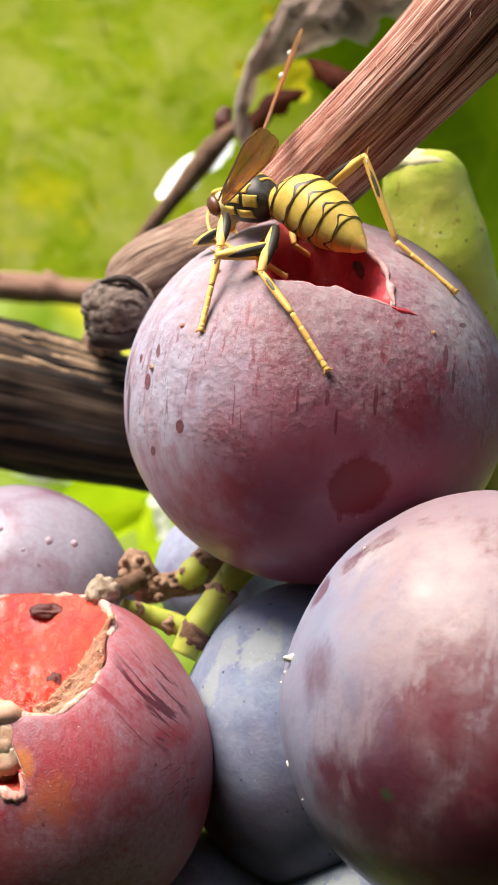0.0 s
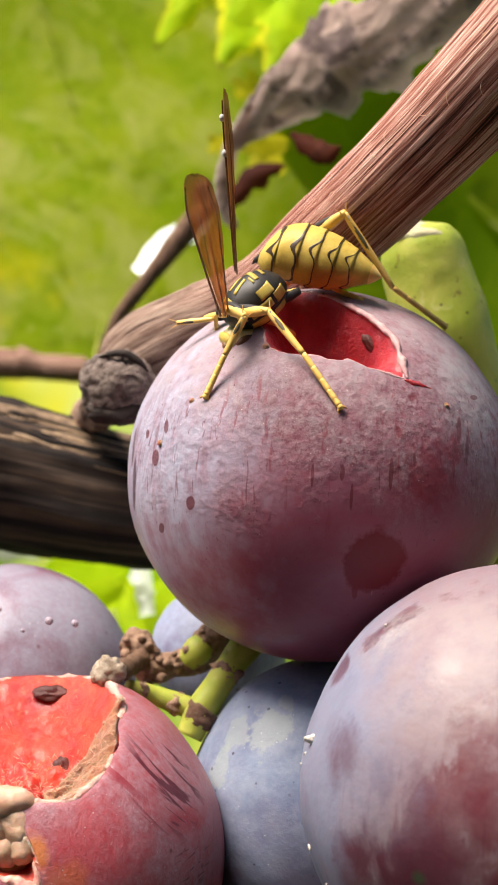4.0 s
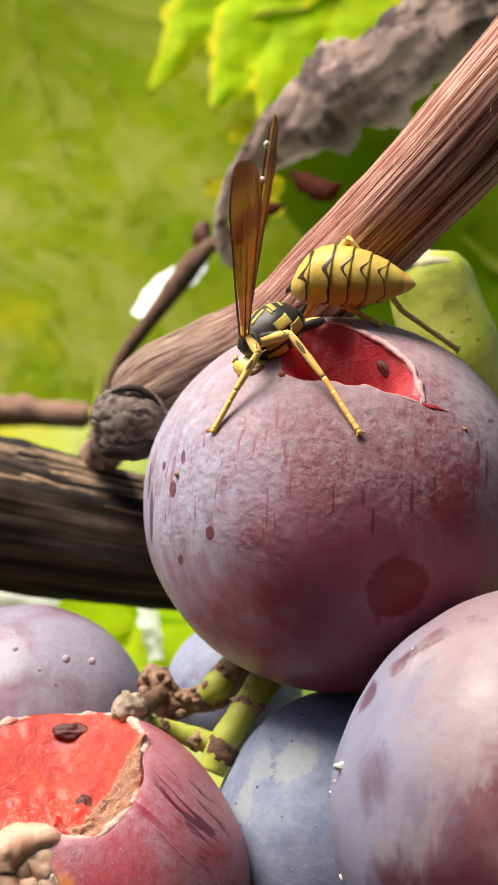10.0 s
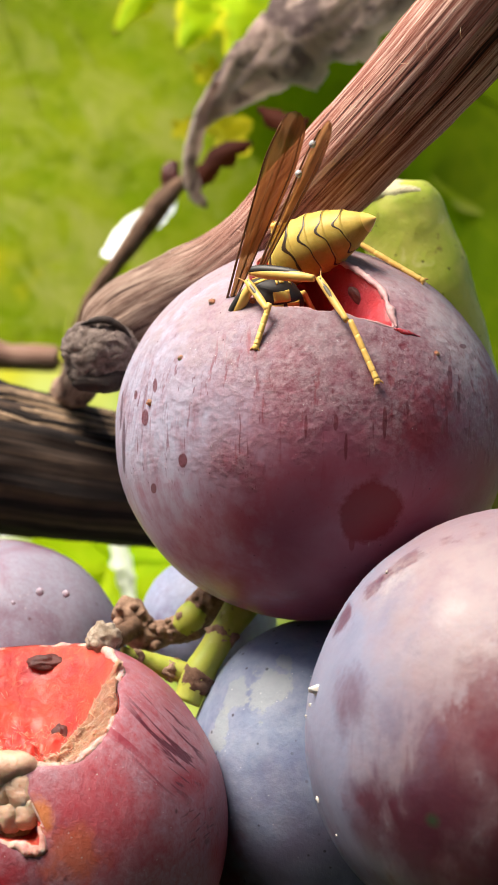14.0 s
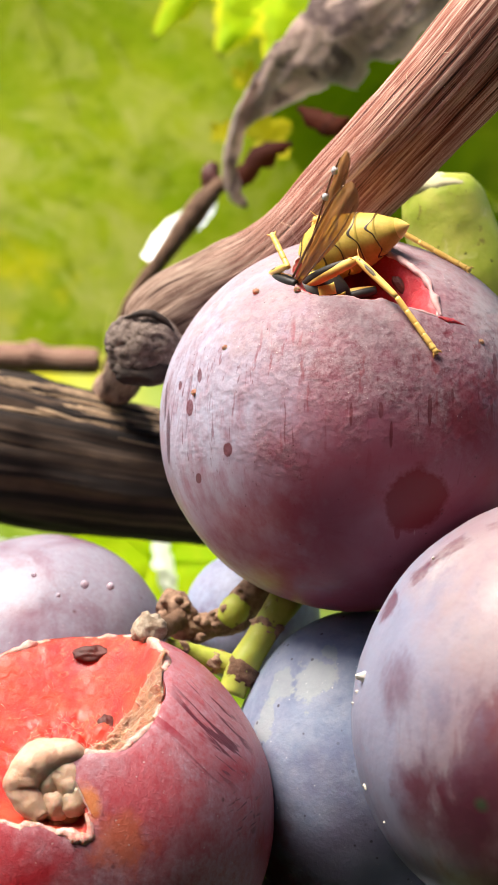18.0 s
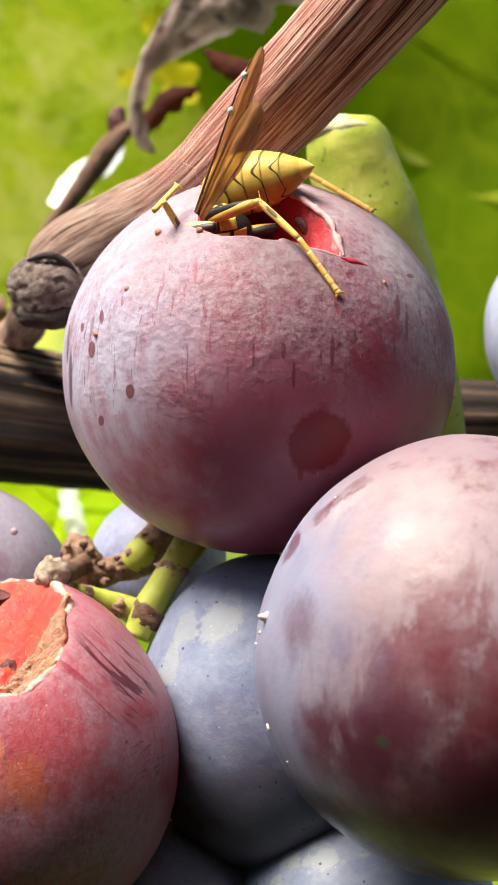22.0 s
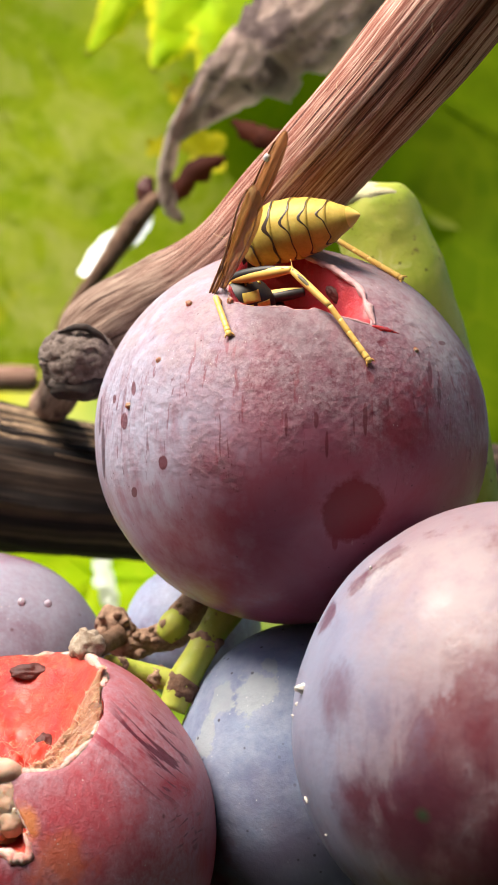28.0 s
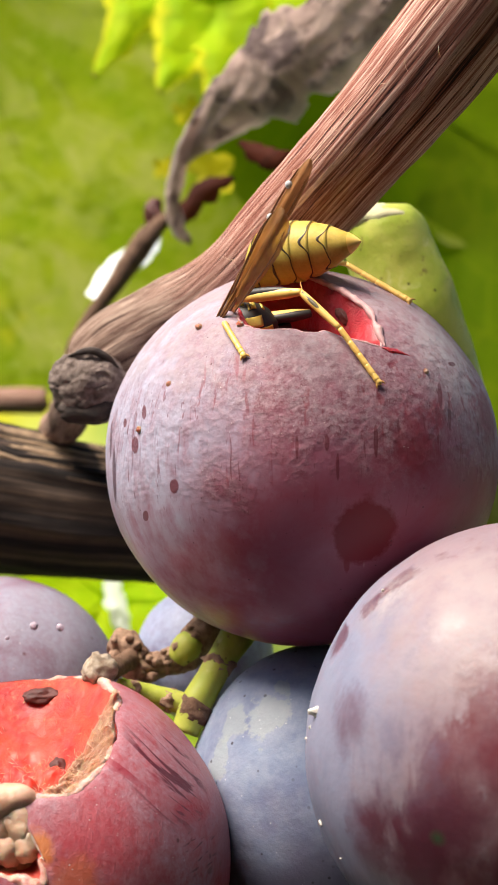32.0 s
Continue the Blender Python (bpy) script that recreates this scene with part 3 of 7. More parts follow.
def withered_mat():
    """Dry grey-brown blade, blotched dark, its folds along the strip."""
    k = Mat("leaf_dead", rough=0.8)
    k.b.inputs["Specular IOR Level"].default_value = 0.15
    at = k.t.nodes.new("ShaderNodeAttribute")
    at.attribute_name = "straight"
    sep = k.t.nodes.new("ShaderNodeSeparateXYZ")
    k.link(at.outputs["Vector"], sep.inputs[0])
    c = k.mix(k.grey(k.noise(0.30, 5, 0.6, distort=0.8), 0.36, 0.62), (0.72, 0.54, 0.47), (0.48, 0.34, 0.30))
    c = k.mix(k.grey(k.noise(0.23, 4, 0.6, distort=0.4), 0.49, 0.57, 0.0, 0.9), c, (0.10, 0.07, 0.075))
    c = k.mix(k.grey(k.noise(1.4, 5, 0.7), 0.52, 0.66, 0.0, 0.4), c, (0.56, 0.42, 0.36))
    # one edge painted paler, as if it caught the sun
    side = k.maths("ADD", sep.outputs[0], k.maths("MULTIPLY", k.noise(0.3, 4), 0.5))
    c = k.mix(k.grey(side, 0.75, 1.15, 0.0, 0.85), c, (0.66, 0.58, 0.50))
    k.colour(c)
    k.bump(k.noise(0.6, 6, 0.65, distort=0.6), 0.8, 0.8)
    tr = k.t.nodes.new("ShaderNodeBsdfTranslucent")
    k.link(k.mix(0.3, c, (0.45, 0.26, 0.18)), tr.inputs["Color"])
    add = k.t.nodes.new("ShaderNodeMixShader")
    add.inputs[0].default_value = 0.3
    k.link(k.b.outputs[0], add.inputs[1])
    k.link(tr.outputs[0], add.inputs[2])
    k.link(add.outputs[0], k.t.nodes["Material Output"].inputs["Surface"])
    return k.m


LEAF_DARK = leaf_mat("leaf_green", (0.115, 0.20, 0.003), (0.17, 0.26, 0.004), (0.24, 0.31, 0.008), (0.38, 0.54, 0.004), 0.65, grain=0.6, spec=0.06)
LEAF_LIGHT = leaf_mat("leaf_bright", (0.36, 0.60, 0.003), (0.46, 0.66, 0.004), (0.52, 0.66, 0.008), (0.62, 0.86, 0.003), 0.65, margin=(0.80, 0.74, 0.01))
LEAF_YELLOW = leaf_mat("leaf_yellow", (0.70, 0.60, 0.015), (0.56, 0.56, 0.02), (0.66, 0.58, 0.05), (0.85, 0.72, 0.03))
LEAF_PALE = leaf_mat("leaf_pale", (0.40, 0.50, 0.13), (0.28, 0.42, 0.05), (0.48, 0.56, 0.2), (0.6, 0.72, 0.2))
LEAF_DEAD = withered_mat()
LEAF_BROWN = leaf_mat("leaf_brown", (0.13, 0.03, 0.016), (0.07, 0.02, 0.016), (0.16, 0.05, 0.03), (0.20, 0.04, 0.016), 0.7, False)
LEAF_MID = leaf_mat("leaf_mid", (0.22, 0.33, 0.004), (0.34, 0.41, 0.010), (0.40, 0.46, 0.035), (0.50, 0.62, 0.006), 0.75, grain=1.6, haze=(0.50, 0.50, 0.13), yellowed=(((14.3, 48.0, 0.0), 1.0, 5.5), ((9.7, 52.7, 0.0), 0.5, 4.0), ((19.0, 52.2, 0.0), 0.5, 4.0)))
GLARE = plain_mat("glare_white", (0.86, 0.92, 0.93), (0.80, 0.88, 0.90), 0.2, 0.2, 0.1)
SCRAP_WHITE = leaf_mat("scrap_white", (0.88, 0.9, 0.9), (0.84, 0.87, 0.85), (0.9, 0.9, 0.9), (0.92, 0.95, 0.94), 0.25, False, spec=0.5)

# wasp
def wasp_yellow():
    """Waxy yellow cuticle with olive clouds and a fine grain."""
    k = Mat("wasp_yellow", rough=0.48)
    c = k.mix(k.grey(k.noise(0.8, 5, 0.65), 0.35, 0.68), (0.66, 0.48, 0.11), (0.48, 0.33, 0.06))
    c = k.mix(k.grey(k.noise(0.45, 3), 0.52, 0.70, 0.0, 0.5), c, (0.44, 0.36, 0.09))
    c = k.mix(k.grey(k.noise(5.0, 4, 0.7), 0.50, 0.72, 0.0, 0.35), c, (0.36, 0.22, 0.05))
    k.colour(c)
    k.bump(k.noise(4.0, 4, 0.7), 0.25, 0.05)
    k.b.inputs["Specular IOR Level"].default_value = 0.25
    k.flesh(0.15, (1.0, 0.6, 0.15), 0.4)
    return k.m


YELLOW = wasp_yellow()
LEG_YELLOW = plain_mat("leg_yellow", (0.90, 0.60, 0.17), (0.84, 0.50, 0.10), 1.5, 0.4, 0.15, 0.03)
LEG_ORANGE = plain_mat("leg_orange", (0.78, 0.45, 0.12), (0.62, 0.30, 0.07), 1.5, 0.4, 0.15, 0.03)
LEG_GREY = plain_mat("leg_grey", (0.07, 0.06, 0.045), (0.16, 0.13, 0.08), 1.5, 0.4, 0.15, 0.03)
PALE = plain_mat("wasp_cream", (0.72, 0.62, 0.34), (0.66, 0.52, 0.2), 1.5, 0.4, 0.15, 0.03)
BLACK = plain_mat("wasp_black", (0.012, 0.011, 0.010), (0.03, 0.024, 0.018), 2.0, 0.5, 0.2, 0.03)
BAND = plain_mat("wasp_band", (0.025, 0.014, 0.007), (0.06, 0.03, 0.012), 2.0, 0.45, 0.2, 0.03)
VEIN = plain_mat("wing_vein", (0.22, 0.085, 0.022), (0.15, 0.05, 0.014), 2.0, 0.35)
DUSK = plain_mat("wasp_brown", (0.09, 0.03, 0.012), (0.14, 0.05, 0.02), 2.0, 0.35, 0.2, 0.03)
SKIN_DEW = Mat("skin_dew", rough=0.08, Transmission_Weight=0.35, IOR=1.33).colour((0.62, 0.52, 0.60)).m
DEW = Mat("dew", rough=0.05, Transmission_Weight=0.45, IOR=1.33).colour((0.95, 0.97, 1.0)).m


def wing_mat():
    k = Mat("wing_amber", rough=0.35)
    c = k.mix(k.grey(k.noise(1.6, 4, 0.6, stretch=(1, 1, 0.15)), 0.4, 0.65), (0.60, 0.28, 0.08), (0.40, 0.15, 0.035))
    c = k.mix(k.grey(k.noise(3.4, 3, 0.5, stretch=(1, 1, 0.06)), 0.54, 0.62, 0.0, 0.7), c, (0.15, 0.055, 0.015))
    k.colour(k.mix(k.grey(k.axis(2), 8.0, 14.5, 0.0, 0.6), c, (0.36, 0.25, 0.15)))
    k.bump(k.noise(2.4, 3, stretch=(1, 1, 0.12)), 0.5, 0.1)
    clear = k.t.nodes.new("ShaderNodeBsdfTransparent")
    clear.inputs["Color"].default_value = (1.0, 0.66, 0.30, 1)
    m = k.t.nodes.new("ShaderNodeMixShader")
    m.inputs[0].default_value = 0.24
    k.link(k.b.outputs[0], m.inputs[1])
    k.link(clear.outputs[0], m.inputs[2])
    k.link(m.outputs[0], k.t.nodes["Material Output"].inputs["Surface"])
    return k.m


WING = wing_mat()


# ---- building ----
def thing(name, at, label, category, group="", kind=""):
    ob = new(name)
    ob.empty_display_size = 0.002
    ob.location = Vector(at) * MM
    return tagged(ob, label, category, group, kind)


def part(name, bm, material, parent, label="", at=(0, 0, 0)):
    """Links a bmesh in millimetres as one mesh under parent."""
    me = bpy.data.meshes.new(name)
    bmesh.ops.scale(bm, vec=(MM, MM, MM), verts=bm.verts)
    bm.to_mesh(me)
    bm.free()
    for p in me.polygons:
        p.use_smooth = True
    for m in (material if isinstance(material, (list, tuple)) else [material]):
        me.materials.append(m)
    ob = new(name, me)
    ob.location = Vector(at) * MM
    if parent:
        ob.parent = parent
    return tagged(ob, label) if label else ob


def rough_up(bm, size, amount, seed=0.0):
    off = Vector((seed * 7.1, seed * 3.3, seed * 5.7))
    bm.normal_update()
    for v in bm.verts:
        v.co += v.normal * amount * noise.fractal(v.co / size + off, 1.0, 2.0, 3)


def ball(radii, seg=40, rings=26, at=(0, 0, 0), lump=0.0, seed=0.0, bm=None):
    out = bm or bmesh.new()
    got = bmesh.ops.create_uvsphere(out, u_segments=seg, v_segments=rings, radius=1.0)["verts"]
    for v in got:
        n = 1 + lump * noise.fractal(v.co * 1.6 + Vector((seed, seed * 2, 0)), 1.0, 2.0, 3)
        v.co = Vector((v.co.x * radii[0] * n + at[0], v.co.y * radii[1] * n + at[1], v.co.z * radii[2] * n + at[2]))
    return out


def spline(points, n):
    """n places along a smooth curve through the points (tuples of any length)."""
    pts = [np.array(p, float) for p in points]
    pts = [2 * pts[0] - pts[1]] + pts + [2 * pts[-1] - pts[-2]]
    out, last = [], len(pts) - 3
    for i in range(n):
        u = i / (n - 1) * last
        k = min(int(u), last - 1)
        u -= k
        a, b, c, d = pts[k:k + 4]
        out.append(0.5 * (2 * b + (c - a) * u + (2 * a - 5 * b + 4 * c - d) * u * u + (3 * b - a - 3 * c + d) * u ** 3))
    return out


def tube(points, n=40, seg=24, ridge=0.0, ridges=14, lump=0.0, lump_size=3.0, seed=0.0, cap=True, bm=None):
    """A round body along (x, y, z, radius) points, with lengthwise ridges and lumps."""
    out = bm or bmesh.new()
    way = spline(points, n)
    straight = out.verts.layers.float_vector.get("straight") or out.verts.layers.float_vector.new("straight")
    rings, side, run = [], None, 0.0
    girth0 = max(p[3] for p in points)
    for i, w in enumerate(way):
        a, b = way[max(i - 1, 0)], way[min(i + 1, n - 1)]
        t = Vector(b[:3] - a[:3]).normalized()
        if side is None:
            side = t.orthogonal().normalized()
        side = (side - t * side.dot(t)).normalized()
        up = t.cross(side)
        ring = []
        run += float(np.linalg.norm(w[:3] - way[max(i - 1, 0)][:3]))
        for j in range(seg):
            f = 2 * math.pi * j / seg
            d = side * math.cos(f) + up * math.sin(f)
            c = Vector(w[:3])
            r = w[3]
            p = c + d * r
            r *= 1 + ridge * noise.noise(Vector((math.cos(f) * ridges / 3, math.sin(f) * ridges / 3, i * 0.05 + seed)))
            r *= 1 + lump * noise.fractal(p / lump_size + Vector((seed, 0, 0)), 1.0, 2.0, 3)
            v = out.verts.new(c + d * r)
            v[straight] = (girth0 * math.cos(f) + seed, girth0 * math.sin(f), run)
            ring.append(v)
        rings.append(ring)
    for a, b in zip(rings, rings[1:]):
        for j in range(seg):
            out.faces.new((a[j], a[(j + 1) % seg], b[(j + 1) % seg], b[j]))
    if cap:
        for ring, w, flip in ((rings[0], way[0], True), (rings[-1], way[-1], False)):
            c = out.verts.new(Vector(w[:3]))
            for j in range(seg):
                k = (ring[(j + 1) % seg], ring[j], c) if flip else (ring[j], ring[(j + 1) % seg], c)
                out.faces.new(k)
    return out


def along(points, name, material, parent, **kw):
    """A tube whose local z runs from its first point to its last, so that bark follows it."""
    p0, p1 = Vector(points[0][:3]), Vector(points[-1][:3])
    q = (p1 - p0).to_track_quat("Z", "Y")
    inv = q.inverted()
    local = [(*(inv @ (Vector(p[:3]) - p0)), p[3]) for p in points]
    ob = part(name, tube(local, **kw), material, parent)
    ob.location, ob.rotation_mode, ob.rotation_quaternion = p0 * MM, "QUATERNION", q
    return ob


def bitten(radii, rim, deep, steps_in=26, steps_out=46, seg=150, steep=0.3, ragged=0.03, seed=0.0, tilt=None, lip_width=0.12, band=None, rough=0.05, joined=False):
    """Skin, flesh and rim of a grape with a hole: rim holds places on the edge, round the hole, deep how far the floor lies towards the middle."""
    scale = Vector(radii)
    units = [Vector((p[0] / radii[0], p[1] / radii[1], p[2] / radii[2])).normalized() for p in rim]
    pole = Vector(tilt).normalized() if tilt else sum(units, Vector()).normalized()
    e1 = pole.orthogonal().normalized()
    e2 = pole.cross(e1)
    ring = sorted((math.atan2(u.dot(e2), u.dot(e1)), math.acos(max(-1, min(1, u.dot(pole))))) for u in units)
    az = np.array([a for a, _ in ring])
    th = np.array([b for _, b in ring])
    az3, th3 = np.concatenate([az - 2 * math.pi, az, az + 2 * math.pi]), np.concatenate([th, th, th])

    def direction(a, t):
        return (pole * math.cos(t) + (e1 * math.cos(a) + e2 * math.sin(a)) * math.sin(t)).normalized()

    angles = [2 * math.pi * j / seg - math.pi for j in range(seg)]
    edge = [float(np.interp(a, az3, th3)) * (1 + ragged * noise.fractal(Vector((math.cos(a) * 5, math.sin(a) * 5, seed)), 1.0, 2.0, 4)) for a in angles]

    azimuths = dict(zip(range(len(rim)), (math.atan2(u.dot(e2), u.dot(e1)) for u in units)))
    if band:
        a0 = azimuths[band[0]]
        band = (a0, (azimuths[band[1]] - a0 + math.pi) % (2 * math.pi) - math.pi, band[2])
    calm = [sum(edge[(j + o) % seg] for o in range(-9, 10)) / 19 for j in range(seg)]

    def place(d, r):
        d = d * r
        return Vector((d.x * scale.x, d.y * scale.y, d.z * scale.z))

    def sheet(rows, flip):
        bm = bmesh.new()
        vs = [[bm.verts.new(p) for p in row] for row in rows]
        for a, b in zip(vs, vs[1:]):
            for j in range(seg):
                q = (a[j], a[(j + 1) % seg], b[(j + 1) % seg], b[j])
                bm.faces.new(q[::-1] if flip else q)
        c = bm.verts.new(sum((v.co for v in vs[-1]), Vector()) / seg)
        for j in range(seg):
            q = (vs[-1][j], vs[-1][(j + 1) % seg], c)
            bm.faces.new(q[::-1] if flip else q)
        bmesh.ops.recalc_face_normals(bm, faces=bm.faces)
        return bm

    skin_rows, flesh_rows = [], []
    for i in range(steps_out):
        s = i / steps_out
        skin_rows.append([place(direction(a, t + (math.pi - t) * s ** 1.25), 1.0 + 0.012 * noise.noise(direction(a, t + (math.pi - t) * s ** 1.25) * 2.2) - 0.008 * math.exp(-s * 40)) for a, t in zip(angles, edge)])
    for i in range(steps_in):
        s = i / steps_in
        row = []
        blend = min(1.0, s * 7)
        for a, t, soft in zip(angles, edge, calm):
            d = direction(a, (t + (soft - t) * blend) * (1 - s))
            k = min(s / steep, 1.0)
            drop = deep * k * k * (3 - 2 * k)
            wob = rough * noise.fractal(d * 5 + Vector((seed, 0, 0)), 1.0, 2.0, 4) * min(1, s * 6)
            row.append(place(d, (0.99 if joined else 0.975) - drop + wob))
        flesh_rows.append(row)
    loop = [place(direction(a, t), 0.988 if lip_width < 0.15 else 0.974) for a, t in zip(angles, edge)]
    loop.append(loop[0])
    lip = tube([(p.x, p.y, p.z, lip_width * max(0.3, 0.9 + 1.0 * noise.noise(p * 0.5))) for p in loop], n=seg * 3, seg=10, lump=0.45, lump_size=0.5, seed=seed)
    if not band:
        return sheet(skin_rows, False), sheet(flesh_rows, True), lip
    strip = bmesh.new()
    rows = []
    near_edge, near_calm = np.array(edge), np.array(calm)
    for j in range(91):
        u = j / 90
        a = band[0] + band[1] * u
        e, soft = float(np.interp(a, angles, near_edge, period=2 * math.pi)), float(np.interp(a, angles, near_calm, period=2 * math.pi))
        wide = band[2] * math.sin(math.pi * (0.03 + 0.94 * u)) ** 0.6 * (1 + 0.25 * noise.noise(Vector((u * 9, seed, 0))))
        row = []
        for i in range(11):
            s = i / 10
            d = direction(a, e + (soft - e) * s - wide * s)
            k = min(wide * s / e / steep, 1.0)
            lift = 0.04 * math.sin(math.pi * s) + 0.10 * noise.fractal(d * 9, 1.0, 2.0, 4) * math.sin(math.pi * s)
            row.append(strip.verts.new(place(d, 0.985 - 0.42 * deep * k * k * (3 - 2 * k) + lift - 0.03 * s)))
        rows.append(row)
    for p, q in zip(rows, rows[1:]):
        for i in range(10):
            strip.faces.new((p[i], p[i + 1], q[i + 1], q[i]))
    bmesh.ops.recalc_face_normals(strip, faces=strip.faces)
    bmesh.ops.solidify(strip, geom=strip.faces[:], thickness=0.25)
    return sheet(skin_rows, False), sheet(flesh_rows, True), lip, strip

# ---- setting ----
def far_place():
    k = Mat("meadow", rough=0.9, scale=1.0)
    k.colour(k.mix(k.grey(k.noise(3.0, 6), 0.35, 0.65), (0.035, 0.05, 0.015), (0.07, 0.09, 0.03)))
    bm = bmesh.new()
    bmesh.ops.create_grid(bm, x_segments=60, y_segments=60, size=400000)
    for v in bm.verts:
        v.co.z = -1100 + 30 * noise.noise(v.co / 900)
    tagged(part("ground", bm, k.m, None), "mown green meadow under the vine row", "ground", kind="structure")
    # soft glowing wall of distant foliage, wrapped half round the place; emission replaces sunlight
    g = Mat("foliage_glow", rough=1.0, scale=1.0)
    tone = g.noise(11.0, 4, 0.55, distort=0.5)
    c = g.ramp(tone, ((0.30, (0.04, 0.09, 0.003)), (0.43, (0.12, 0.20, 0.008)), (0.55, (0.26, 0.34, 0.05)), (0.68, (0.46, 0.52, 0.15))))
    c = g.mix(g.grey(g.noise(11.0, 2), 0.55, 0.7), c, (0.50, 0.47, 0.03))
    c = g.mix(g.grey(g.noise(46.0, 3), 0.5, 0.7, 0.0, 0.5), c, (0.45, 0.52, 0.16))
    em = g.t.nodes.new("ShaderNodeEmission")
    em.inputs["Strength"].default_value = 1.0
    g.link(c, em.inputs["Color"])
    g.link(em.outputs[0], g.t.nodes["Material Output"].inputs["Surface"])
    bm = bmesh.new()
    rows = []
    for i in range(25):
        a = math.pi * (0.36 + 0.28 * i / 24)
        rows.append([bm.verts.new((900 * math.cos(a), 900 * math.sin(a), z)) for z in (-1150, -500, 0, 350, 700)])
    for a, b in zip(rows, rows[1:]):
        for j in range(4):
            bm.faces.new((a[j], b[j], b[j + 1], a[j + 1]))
    tagged(part("backdrop", bm, g.m, None), "glowing backdrop of blurred vineyard foliage far behind", "backdrop", kind="structure")
    # unseen leafy wall, added behind the camera to hold back ambient light
    h = Mat("blocker_green", rough=0.8, scale=1.0)
    h.colour(h.mix(h.grey(h.noise(30.0, 5), 0.4, 0.6), (0.02, 0.035, 0.008), (0.05, 0.08, 0.015)))
    bm = bmesh.new()
    rows = []
    for i in range(41):
        x = -2400 + 120 * i
        rows.append([bm.verts.new((x, -520 - 0.00009 * x * x * -1 + 60 * noise.noise(Vector((x / 150, z / 150, 3))), z)) for z in (-1150, -700, -350, -50, 200, 420)])
    for a, b in zip(rows, rows[1:]):
        for j in range(5):
            bm.faces.new((a[j], b[j], b[j + 1], a[j + 1]))
    bmesh.ops.solidify(bm, geom=bm.faces[:], thickness=80)
    tagged(part("ambient_blocker", bm, h.m, None), "unseen dark green wall added to cut light from behind", "hedge", kind="structure")


far_place()


# ---- vine wood ----
KNOT_AT = (-12.38, 6.5, 5.74)


